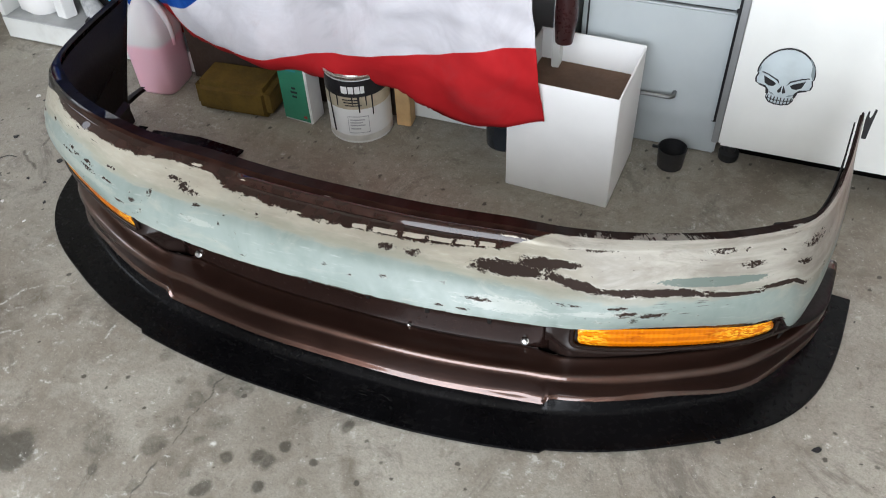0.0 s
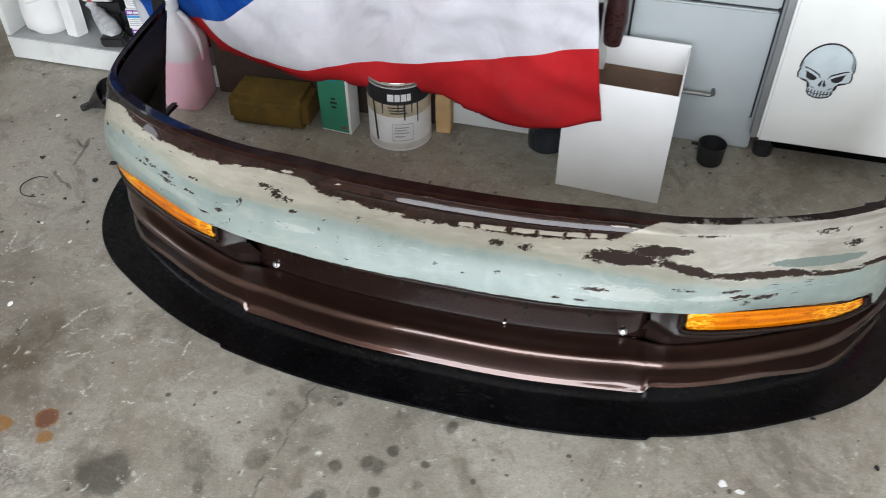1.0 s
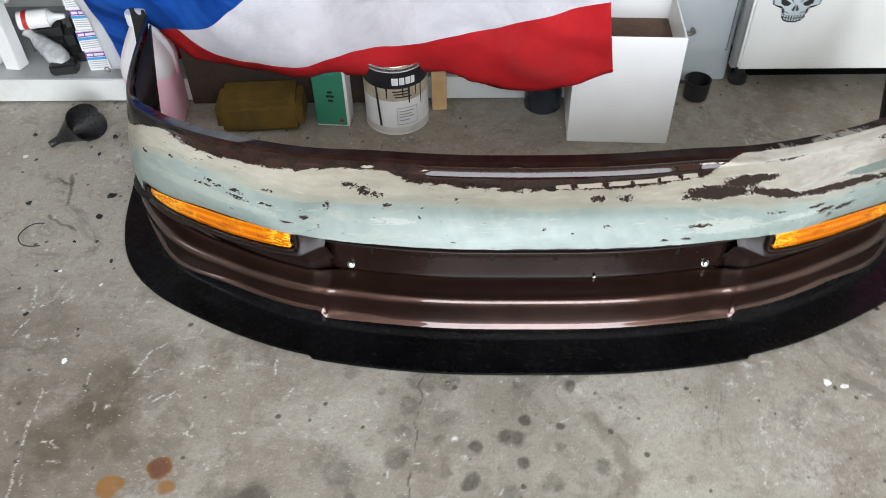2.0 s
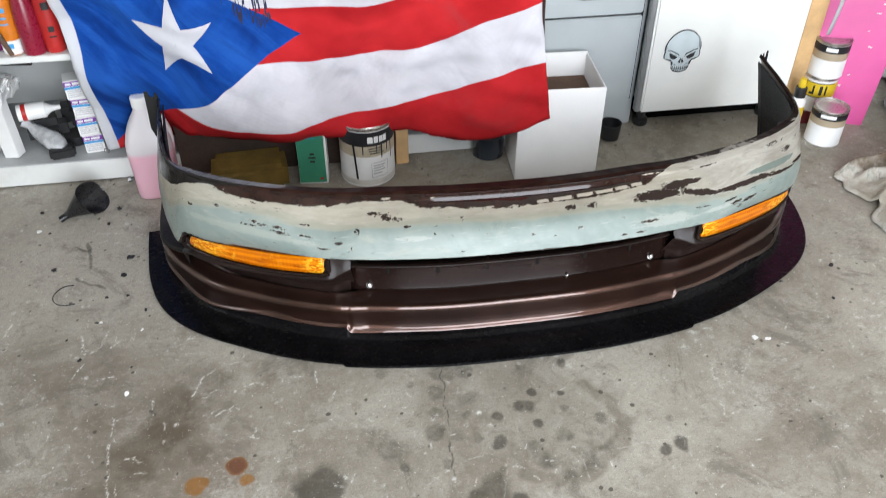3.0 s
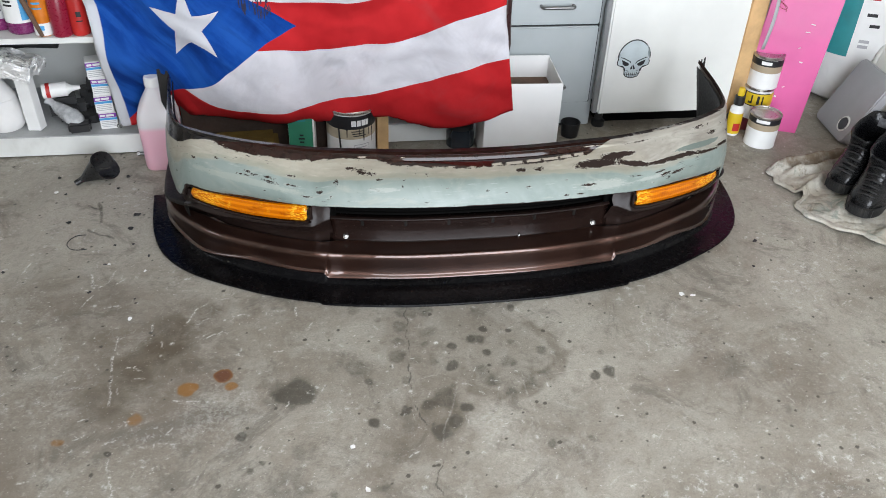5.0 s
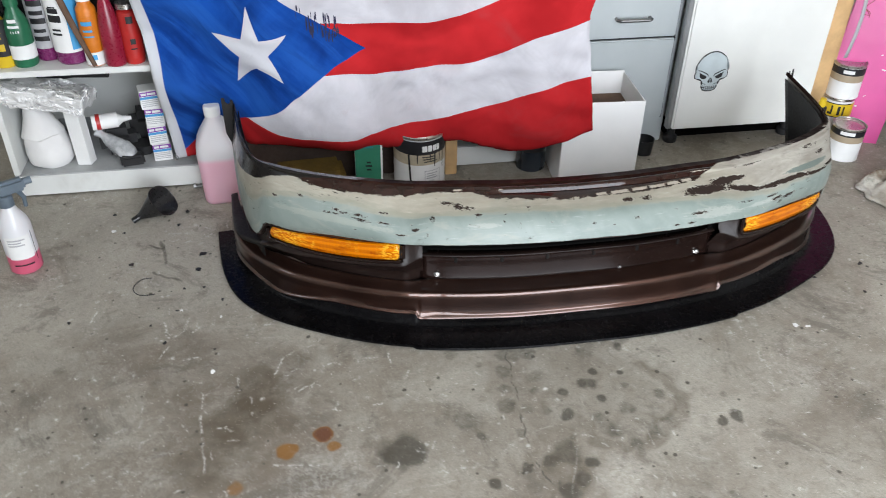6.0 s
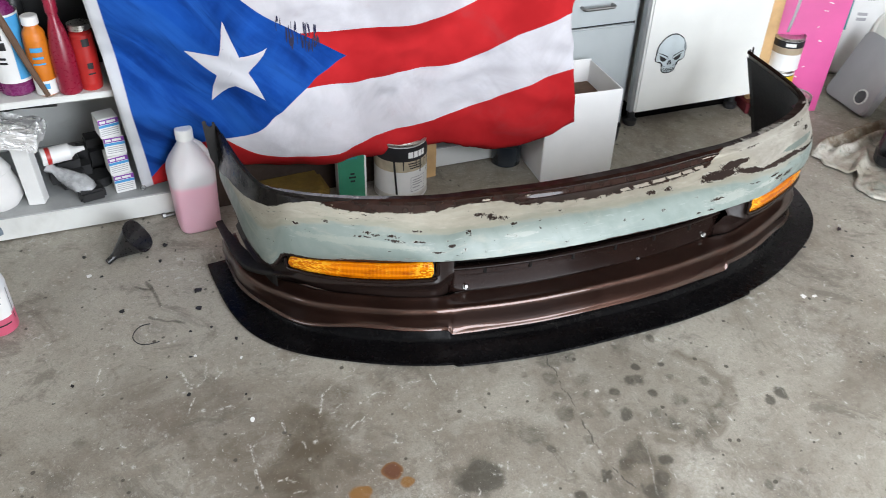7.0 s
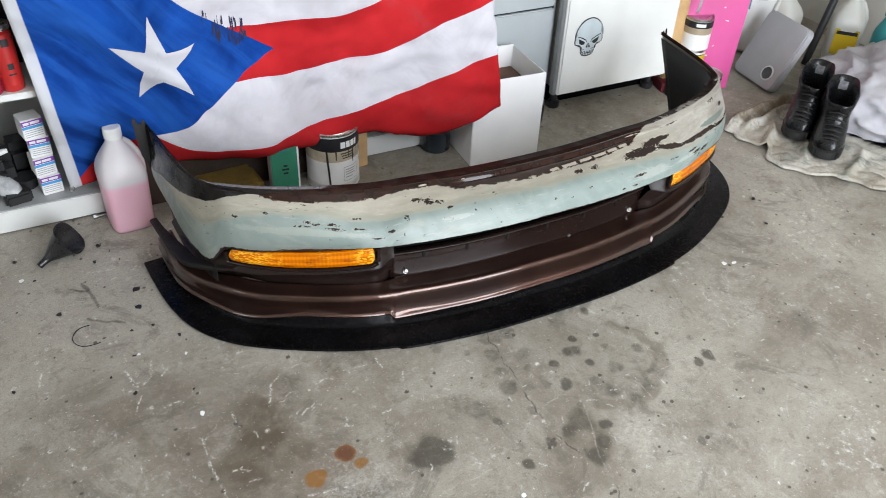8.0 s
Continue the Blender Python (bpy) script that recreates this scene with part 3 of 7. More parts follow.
M_TIN = worn("tin_plate", (0.55, 0.54, 0.51), 0.3, 1.0, 0, 15, 0.2, (0.15, 0.1, 0.07), 0.25)
M_WHITE = worn("white_enamel", (0.74, 0.745, 0.72), 0.35, 0, 0.1, 4, 0.05, (0.35, 0.32, 0.27), 0.14, 0.05)
M_SHELF = worn("white_shelf_paint", (0.68, 0.69, 0.67), 0.5, 0, 0, 5, 0.07, (0.25, 0.23, 0.2), 0.35)
M_FILE = worn("grey_file_paint", (0.42, 0.455, 0.465), 0.42, 0, 0, 4, 0.06, (0.25, 0.25, 0.24), 0.2, 0.05)
M_CARD = worn("white_card", (0.86, 0.855, 0.845), 0.8, 0, 0, 5, 0.04, (0.5, 0.45, 0.4), 0.15)
M_KRAFT = worn("brown_cardboard", (0.12, 0.07, 0.045), 0.85, 0, 0, 9, 0.2)
M_WOOD = worn("raw_pine", (0.56, 0.36, 0.17), 0.65, 0, 0, 9, 0.22, (0.2, 0.1, 0.04), 0.3)
M_PINK = worn("pink_paint", (0.62, 0.080, 0.285), 0.4, 0, 0.1, 4, 0.08, (0.4, 0.05, 0.2), 0.25)
M_MAROON = worn("maroon_paint", (0.12, 0.012, 0.018), 0.5, 0, 0, 7, 0.2)
M_WALL = worn("wall_paint", (0.58, 0.56, 0.51), 0.8, 0, 0, 2, 0.06, (0.3, 0.27, 0.22), 0.25)
M_CEIL = worn("ceiling_paint", (0.56, 0.53, 0.48), 0.85, 0, 0, 2, 0.05)
M_LABEL = worn("white_label", (0.75, 0.75, 0.74), 0.5, 0, 0, 12, 0.05, (0.4, 0.38, 0.34), 0.2)
M_TAN = worn("tan_label", (0.36, 0.29, 0.2), 0.45, 0, 0, 12, 0.1)
M_INK = worn("black_ink", (0.012, 0.012, 0.014), 0.5, 0, 0, 20, 0.3)
M_GREEN = worn("green_print", (0.036, 0.225, 0.135), 0.45, 0, 0, 9, 0.12)
M_YELLOW = worn("yellow_print", (0.62, 0.43, 0.015), 0.45, 0, 0, 12, 0.1)
M_ORANGE = worn("orange_plastic", (0.62, 0.18, 0.012), 0.4, 0, 0, 12, 0.1)
M_RED = worn("red_plastic", (0.42, 0.018, 0.016), 0.35, 0, 0.2, 10, 0.15)
M_CRIMSON = worn("crimson_plastic", (0.24, 0.010, 0.032), 0.3, 0, 0.2, 10, 0.15)
M_PURPLE = worn("purple_print", (0.22, 0.05, 0.35), 0.45, 0, 0, 12, 0.1)
M_MAGENTA = worn("purple_liquid", (0.16, 0.018, 0.10), 0.25, 0, 0.3, 10, 0.1)
M_BLUE = worn("blue_print", (0.06, 0.32, 0.62), 0.45, 0, 0, 12, 0.1)
M_TEAL = worn("teal_print", (0.03, 0.25, 0.27), 0.45, 0, 0, 9, 0.1)
M_DKGREEN = worn("dark_green_plastic", (0.012, 0.12, 0.055), 0.35, 0, 0.1, 12, 0.15)
M_GREYP = worn("grey_plastic", (0.40, 0.40, 0.415), 0.45, 0, 0, 6, 0.1, (0.22, 0.21, 0.19), 0.3)
M_FOAM = worn("ochre_foam", (0.12, 0.072, 0.009), 0.8, 0, 0, 20, 0.25, (0.1, 0.06, 0.02), 0.4, 0.5)
M_LEATHER = worn("black_leather", (0.005, 0.0052, 0.006), 0.24, 0, 0.15, 30, 0.35, (0.02, 0.02, 0.02), 0.2, 0.25)
M_LEATHER.node_tree.nodes["Principled BSDF"].inputs["Specular IOR Level"].default_value = 0.3
M_WOVEN = worn("grey_woven_tag", (0.17, 0.17, 0.18), 0.9, 0, 0, 60, 0.4, (0.05, 0.05, 0.05), 0.5)
M_SOLE = worn("black_rubber", (0.008, 0.008, 0.008), 0.6, 0, 0, 25, 0.3)
M_GREYCLOTH = worn("pale_grey_cloth", (0.40, 0.39, 0.415), 0.9, 0, 0, 8, 0.12, (0.3, 0.28, 0.27), 0.25, 0.5)


def soft_plastic(name, body, fill, level, soft=0.01):
    """Milky blow-moulded plastic, tinted by its liquid up to a level in metres."""
    m = material(name, body, 0.35, 0, 0.1, 0.12)
    n = Nodes(m)
    p = n.coord()
    z = n.sep(p)[2]
    mott = n.ramp(n.noise(p, 14, 4), 0.3, 0.7, 0.92, 1.05)
    c = n.mix(n.ramp(z, level + soft, level - soft), body, fill)
    c = n.mix(n.math("MULTIPLY", n.ramp(n.noise(p, 9, 6, 0.7), 0.6, 0.8), 0.2), c, (0.4, 0.36, 0.36))
    n.color(c).rough(n.math("MULTIPLY", mott, 0.36))
    n.b.inputs["Subsurface Weight"].default_value = 0.25
    n.b.inputs["Subsurface Radius"].default_value = (0.02, 0.015, 0.015)
    n.b.inputs["Subsurface Scale"].default_value = 0.5
    return m


M_JUG = soft_plastic("milky_jug", (0.74, 0.71, 0.73), (0.84, 0.50, 0.60), 0.150)
M_SPRAY = soft_plastic("milky_bottle", (0.68, 0.68, 0.70), (0.62, 0.11, 0.19), 0.055, 0.004)
M_MILK = soft_plastic("translucent_jug", (0.62, 0.62, 0.58), (0.58, 0.58, 0.54), 0.02)


def drop_cloth():
    m = material("canvas_drop_cloth", (0.4, 0.38, 0.32), 0.9)
    n = Nodes(m)
    p = n.coord()
    c = n.mix(n.ramp(n.noise(p, 6, 5, 0.65, 0.5), 0.35, 0.7), (0.33, 0.30, 0.245), (0.57, 0.55, 0.495))
    c = n.mix(n.math("MULTIPLY", n.ramp(n.noise(p, 9, 5, 0.7, 0.8), 0.54, 0.66), 0.8), c, (0.20, 0.23, 0.20))
    c = n.mix(n.math("MULTIPLY", n.ramp(n.noise(p, 45, 6, 0.75), 0.52, 0.7), 0.35), c, (0.12, 0.10, 0.075))
    c = n.mix(n.math("MULTIPLY", n.ramp(n.noise(n.stretch(p, 1, 1.7, 1), 5, 5, 0.7, 0.8), 0.58, 0.7), 0.8), c, (0.13, 0.09, 0.06))
    _, py, _ = n.sep(p)
    soiled = n.math("MULTIPLY", n.ramp(n.math("MULTIPLY_ADD", n.math("SUBTRACT", n.noise(p, 7, 5, 0.7), 0.5), 0.30, py), 0.35, 0.43), n.ramp(n.noise(p, 26, 5, 0.7), 0.3, 0.6, 0.5, 0.95))
    c = n.mix(soiled, c, (0.125, 0.085, 0.05))
    n.color(c).bump(n.noise(p, 60, 5, 0.7), 0.4, 0.004)
    return m


def foil():
    m = material("crumpled_foil", (0.88, 0.88, 0.88), 0.3, 0.5)
    n = Nodes(m)
    p = n.coord()
    crease = n.math("ABSOLUTE", n.math("SUBTRACT", n.noise(n.stretch(p, 0.6, 1.5, 1), 30, 4, 0.6, 1.0), 0.5))
    n.rough(n.ramp(n.noise(p, 25, 4), 0.3, 0.7, 0.22, 0.45)).bump(crease, 1.0, 0.022)
    return m


M_DROP = drop_cloth()
M_FOIL = foil()


M_CAPWHITE = worn("white_cap", (0.78, 0.78, 0.77), 0.45, 0, 0, 14, 0.04)


# ---- setting ----
OIL_A = [(-0.481, -0.455, 0.048, 0.70), (-0.526, -0.475, 0.025, 0.30), (-0.467, -0.630, 0.029, 0.35), (-0.595, -0.569, 0.012, 0.70), (-0.546, -0.651, 0.007, 0.60), (-0.573, -0.669, 0.007, 0.50), (-0.315, -0.567, 0.017, 0.80), (-0.339, -0.390, 0.029, 0.40), (-0.311, -0.435, 0.012, 0.50), (-0.376, -0.366, 0.013, 0.30), (-0.394, -0.383, 0.013, 0.30), (-0.241, -0.533, 0.012, 0.60), (-0.200, -0.188, 0.032, 0.45), (-0.156, -0.193, 0.025, 0.40), (-0.224, -0.252, 0.020, 0.45), (-0.154, -0.277, 0.020, 0.35), (-0.232, -0.304, 0.017, 0.40), (-0.168, -0.322, 0.014, 0.40), (-0.240, -0.357, 0.022, 0.45), (-0.195, -0.373, 0.017, 0.35), (-0.155, -0.384, 0.013, 0.35), (-0.103, -0.330, 0.012, 0.65), (-0.111, -0.403, 0.016, 0.65), (-0.040, -0.321, 0.019, 0.60)]
OIL_B = [(-0.019, -0.365, 0.011, 0.65), (-0.014, -0.282, 0.012, 0.80), (0.047, -0.289, 0.008, 0.70), (0.051, -0.335, 0.012, 0.40), (0.022, -0.406, 0.024, 0.40), (0.114, -0.372, 0.016, 0.50), (0.072, -0.205, 0.012, 0.60), (-0.018, -0.203, 0.013, 0.40), (-0.276, -0.217, 0.011, 0.40), (-0.329, -0.172, 0.026, 0.35), (-0.226, -0.442, 0.013, 0.40), (-0.119, -0.474, 0.009, 0.40), (-0.146, -0.507, 0.036, 0.50), (-0.101, -0.539, 0.018, 0.70), (-0.166, -0.606, 0.027, 0.70), (-0.182, -0.523, 0.021, 0.50), (-0.135, -0.577, 0.018, 0.60), (0.221, -0.476, 0.014, 0.65), (0.257, -0.465, 0.017, 0.70), (0.261, -0.396, 0.011, 0.40), (0.182, -0.426, 0.008, 0.30), (0.159, -0.665, 0.013, 0.40), (0.070, -0.666, 0.012, 0.50), (0.287, -0.606, 0.015, 0.30)]
OIL_C = [(-1.017, -0.164, 0.013, 0.35), (-1.244, -0.093, 0.021, 0.35), (-0.048, -0.427, 0.029, 0.45), (-0.023, -0.464, 0.033, 0.50), (0.013, -0.505, 0.031, 0.45), (0.062, -0.475, 0.027, 0.50), (0.104, -0.450, 0.019, 0.45), (0.146, -0.392, 0.011, 0.30), (0.155, -0.331, 0.011, 0.25), (-0.310, -0.746, 0.020, 0.50), (-0.401, -0.748, 0.015, 0.40), (-0.501, -0.720, 0.075, 0.40), (-1.125, -0.309, 0.005, 1.50), (-0.873, -0.586, 0.006, 1.50), (-1.024, -0.595, 0.003, 1.50), (-0.891, -0.637, 0.005, 1.20), (-0.646, -0.722, 0.044, 0.30)]
RUST = [(-0.648, -0.381, 0.018, 1.00), (-0.726, -0.413, 0.019, 0.35), (-0.624, -0.413, 0.013, 0.30), (-0.980, -0.547, 0.012, 0.15), (-0.830, -0.495, 0.019, 0.12)]
CHALK = [(-0.650, -0.494, 0.087, 0.80), (-0.613, -0.580, 0.047, 0.55), (-1.030, -0.428, 0.074, 0.45), (-0.050, -0.596, 0.063, 0.50), (0.004, -0.676, 0.054, 0.50), (0.487, -0.372, 0.057, 0.60), (-0.698, -0.160, 0.056, 0.35), (-0.857, -0.225, 0.041, 0.50), (0.155, -0.712, 0.073, 0.25), (-1.159, -0.081, 0.084, 0.30)]
STROKES = [[(-0.908, -0.215), (-0.907, -0.299), (-0.896, -0.410), (-0.893, -0.445)], [(-0.869, -0.600), (-0.843, -0.698)], [(-0.872, -0.328), (-0.840, -0.336)], [(-0.702, -0.245), (-0.682, -0.231), (-0.668, -0.228)], [(-0.635, -0.168), (-0.607, -0.160)], [(-0.627, -0.311), (-0.604, -0.313)], [(-0.534, -0.310), (-0.514, -0.309)], [(-0.536, -0.156), (-0.512, -0.154)], [(-0.481, -0.142), (-0.480, -0.176)], [(-0.448, -0.234), (-0.440, -0.214)], [(-0.756, -0.446), (-0.663, -0.461)]]
STROKES_B = [[(-0.96, 0.06), (-0.97, 0.01), (-0.99, -0.01)], [(-1.00, -0.04), (-1.02, -0.09)], [(-1.0, -0.01), (-1.01, 0.02), (-1.02, 0.05)], [(-0.93, 0.02), (-0.95, 0.0)], [(-0.70, -0.10), (-0.73, -0.13), (-0.75, -0.18)], [(-0.83, -0.17), (-0.83, -0.20)], [(-1.19, 0.12), (-1.20, 0.07)], [(-0.96, -0.10), (-0.93, -0.09)]]
SMEARS = [[(-1.09, 0.40), (-1.05, 0.37), (-1.04, 0.34), (-1.04, 0.30)], [(-1.06, 0.41), (-1.05, 0.37)], [(-1.07, 0.27), (-1.03, 0.24), (-0.99, 0.22)]]
SOIL = [(-0.70, -0.14, 0.065, 0.7), (-0.755, -0.20, 0.085, 1.0), (-0.80, -0.27, 0.090, 1.15), (-0.85, -0.34, 0.095, 1.0), (-0.89, -0.42, 0.080, 0.8), (-0.93, -0.20, 0.10, 0.4), (-0.98, -0.05, 0.09, 0.4), (-0.03, -0.455, 0.050, 0.5), (0.02, -0.49, 0.040, 0.5), (0.085, -0.45, 0.040, 0.9), (0.045, -0.475, 0.035, 0.9), (0.115, -0.425, 0.028, 0.8), (-0.15, -0.545, 0.065, 0.85), (-0.20, -0.30, 0.090, 0.45), (0.05, -0.33, 0.110, 0.4), (-0.05, -0.25, 0.10, 0.35), (-0.33, -0.42, 0.10, 0.4), (0.03, -0.42, 0.09, 0.45), (-0.12, -0.45, 0.08, 0.4), (-0.25, -0.62, 0.12, 0.35), (0.10, -0.62, 0.12, 0.35), (0.45, -0.52, 0.16, 0.25), (0.30, -0.75, 0.14, 0.25), (-1.12, 0.02, 0.12, 0.3), (-1.22, -0.10, 0.10, 0.3)]
SOIL_RING = [(0.09, -0.27), (0.145, -0.32), (0.165, -0.39), (0.13, -0.46), (0.06, -0.51), (-0.02, -0.525), (-0.07, -0.49), (-0.085, -0.43)]
CRACK = [(-0.170, 0.30), (-0.185, -0.05), (-0.193, -0.166), (-0.203, -0.254), (-0.215, -0.347), (-0.216, -0.405), (-0.215, -0.471), (-0.229, -0.505), (-0.207, -0.542), (-0.196, -0.602), (-0.176, -0.645), (-0.181, -0.690), (-0.193, -0.740), (-0.191, -0.785), (-0.22, -1.1), (-0.19, -1.6)]


def floor_mesh():
    """One concrete slab, finely divided where the camera looks, with its stains as shares per point."""
    xs = np.concatenate([np.linspace(-9, -1.65, 12), np.arange(-1.6, -1.4, 0.008), np.arange(-1.4, 1.1, 0.003), np.arange(1.1, 1.7, 0.008), np.linspace(1.75, 9, 12)])
    ys = np.concatenate([np.linspace(-14, -1.05, 18), np.arange(-1.0, -0.9, 0.008), np.arange(-0.9, 0.45, 0.003), np.arange(0.45, 1.0, 0.008), np.linspace(1.05, 5, 8)])
    X, Y = np.meshgrid(xs, ys, indexing="ij")
    nx, ny = X.shape
    me = bpy.data.meshes.new("floor")
    co = np.stack([X, Y, np.zeros_like(X)], -1).reshape(-1, 3)
    i, j = np.meshgrid(np.arange(nx - 1), np.arange(ny - 1), indexing="ij")
    a = (i * ny + j).ravel()
    quads = np.stack([a, a + ny, a + ny + 1, a + 1], 1)
    me.vertices.add(len(co)), me.loops.add(quads.size), me.polygons.add(len(quads))
    me.vertices.foreach_set("co", co.ravel())
    me.loops.foreach_set("vertex_index", quads.ravel().astype(np.int32))
    me.polygons.foreach_set("loop_start", np.arange(0, quads.size, 4, dtype=np.int32))
    me.update()
    rng = np.random.default_rng(4)
    wx = sum(np.sin(X * f + Y * g + p) / k for f, g, p, k in ((61, 23, 0.3, 1), (-37, 71, 1.9, 1), (143, -89, 0.7, 2), (97, 151, 2.2, 2)))
    wy = sum(np.cos(X * f + Y * g + p) / k for f, g, p, k in ((53, -31, 1.3, 1), (29, 67, 0.2, 1), (131, 77, 2.7, 2), (-101, 139, 0.9, 2)))

    def window(x0, x1, y0, y1):
        return slice(np.searchsorted(xs, x0), np.searchsorted(xs, x1)), slice(np.searchsorted(ys, y0), np.searchsorted(ys, y1))

    def spots(rows, wobble=0.004, hard=1.6):
        out = np.zeros_like(X)
        for cx, cy, r, s in rows:
            w = wobble + 0.08 * r
            m = 1.4 * r + 3 * w
            k = window(cx - m, cx + m, cy - m, cy + m)
            d = np.hypot(X[k] + w * wx[k] * 0.5 - cx, Y[k] + w * wy[k] * 0.5 - cy) / r
            out[k] = np.maximum(out[k], s * np.clip((1.35 - d) * hard, 0, 1))
        return out

    def line(points, width, wobble=0.003):
        out = np.zeros_like(X)
        for (x0, y0), (x1, y1) in zip(points, points[1:]):
            m = 2 * width + 4 * wobble + 0.01
            k = window(min(x0, x1) - m, max(x0, x1) + m, min(y0, y1) - m, max(y0, y1) + m)
            px, py = X[k] + wobble * wx[k], Y[k] + wobble * wy[k]
            t = np.clip(((px - x0) * (x1 - x0) + (py - y0) * (y1 - y0)) / ((x1 - x0) ** 2 + (y1 - y0) ** 2), 0, 1)
            out[k] = np.maximum(out[k], np.clip(1.5 - np.hypot(px - x0 - t * (x1 - x0), py - y0 - t * (y1 - y0)) / width, 0, 1))
        return out

    def lines(rows, width, wobble):
        out = np.zeros_like(X)
        for s in rows:
            np.maximum(out, line(s, width, wobble), out=out)
        return out

    flecks = [(rng.uniform(-1.4, 1.1), rng.uniform(-0.9, 0.9), rng.uniform(0.0015, 0.0045), rng.uniform(0.5, 1.4)) for _ in range(560)]
    pale = [(rng.uniform(-1.4, 1.1), rng.uniform(-0.9, 0.6), rng.uniform(0.0015, 0.0055), rng.uniform(0.6, 1.0)) for _ in range(420)]

    def scratch(length, bend):
        x, y, a_, l = rng.uniform(-1.3, 1.05), rng.uniform(-0.88, 0.1), rng.uniform(0, 6.3), rng.uniform(*length)
        out = [(x, y)]
        for _ in range(3):
            a_ += rng.uniform(-bend, bend)
            x, y = x + l * math.cos(a_), y + l * math.sin(a_)
            out.append((x, y))
        return out

    nicks = [scratch((0.002, 0.008), 0.5) for _ in range(300)]
    hairs = [scratch((0.02, 0.07), 0.25) for _ in range(24)]
    oil = np.maximum.reduce([spots(OIL_A), spots(OIL_B), spots(OIL_C, 0.004, 1.0), spots(flecks, 0.001), 0.55 * lines(SMEARS, 0.005, 0.002)])
    chalk = np.maximum.reduce([0.8 * spots(CHALK, 0.02, 0.5), spots(pale, 0.001), 1.1 * lines(STROKES + STROKES_B, 0.0020, 0.0012), 0.85 * lines(nicks, 0.0015, 0.0008), 0.35 * lines(hairs, 0.0016, 0.001)])
    soil = np.maximum(spots(SOIL, 0.02, 0.8), 0.62 * line(SOIL_RING, 0.016, 0.005))
    for name, v in (("soil", soil), ("oil", oil), ("chalk", np.clip(chalk, 0, 1.3)), ("rust", np.clip(spots([(x, y, r, 0.5 + 0.5 * s if s > 0.2 else 0.4) for x, y, r, s in RUST]), 0, 1)),
                    ("rust_dark", spots([r for r in RUST if r[3] == 1.0])), ("crack", line(CRACK, 0.0015, 0.0035))):
        at = me.attributes.new(name, "FLOAT", "POINT")
        at.data.foreach_set("value", v.ravel().astype(np.float32))
    me.materials.append(M_CONCRETE)
    return tagged(new("floor", me), "stained grey concrete garage floor with oil spots and a crack", "floor", kind="structure")


floor_mesh()


def wall_object(name, label, boxes, mat, category="wall"):
    b = bmesh.new()
    for bx in boxes:
        box_bm(*bx, 0.0, b)
    return tagged(link_mesh(name, b, mat), label, category, kind="structure")


BACK_Y, RIGHT_X, LEFT_X, CEIL = 1.32, 2.2, -2.6, 2.5
wall_object("wall_back", "painted garage wall behind the shelves and cabinets", [(LEFT_X, RIGHT_X, BACK_Y, BACK_Y + 0.12, 0, CEIL)], M_WALL)
wall_object("wall_right", "beige painted garage side wall", [(RIGHT_X, RIGHT_X + 0.12, DOOR_Y - 0.12, BACK_Y + 0.12, 0, CEIL)], M_WALL)
wall_object("wall_left", "painted garage side wall", [
    (LEFT_X - 0.12, LEFT_X, DOOR_Y - 0.12, BACK_Y + 0.12, 0, WIN_Z0), (LEFT_X - 0.12, LEFT_X, DOOR_Y - 0.12, BACK_Y + 0.12, WIN_Z1, CEIL),
    (LEFT_X - 0.12, LEFT_X, DOOR_Y - 0.12, WIN_Y0, WIN_Z0, WIN_Z1), (LEFT_X - 0.12, LEFT_X, WIN_Y1, BACK_Y + 0.12, WIN_Z0, WIN_Z1)], M_WALL)
wall_object("wall_front", "garage front wall round the open door", [
    (LEFT_X, DOOR_X0, DOOR_Y - 0.12, DOOR_Y, 0, CEIL), (DOOR_X0, DOOR_X1, DOOR_Y - 0.12, DOOR_Y, DOOR_H, CEIL), (DOOR_X1, RIGHT_X, DOOR_Y - 0.12, DOOR_Y, 0, CEIL)], M_WALL)
wall_object("ceiling", "dull off-white unlit garage ceiling", [(LEFT_X - 0.12, RIGHT_X + 0.12, DOOR_Y - 0.12, BACK_Y + 0.12, CEIL, CEIL + 0.1)], M_CEIL, "ceiling")


# ---- the bumper ----
HALF = [(0.0, -0.115), (0.2, -0.109), (0.4, -0.078), (0.55, -0.025), (0.68, 0.05), (0.765, 0.135), (0.805, 0.23), (0.825, 0.36), (0.838, 0.53)]


def plan_curve():
    """Points, arc lengths and inward normals along the bumper's front line, right half."""
    pts = [(-x, y) for x, y in HALF[:0:-1]] + HALF
    fine = []
    for k in range(len(pts) - 1):
        p0, p1, p2, p3 = (Vector(pts[min(max(k + o, 0), len(pts) - 1)]) for o in (-1, 0, 1, 2))
        for u in steps(0, 1, 41)[:-1]:
            fine.append(0.5 * (2 * p1 + (p2 - p0) * u + (2 * p0 - 5 * p1 + 4 * p2 - p3) * u**2 + (3 * p1 - p0 - 3 * p2 + p3) * u**3))
    fine.append(Vector(pts[-1]))
    s = [0.0]
    for a, b in zip(fine, fine[1:]):
        s.append(s[-1] + (b - a).length)
    mid = s[-1] / 2
    return fine, [v - mid for v in s]


LINE, ARC = plan_curve()
END = ARC[-1]
RAKE = 0.50


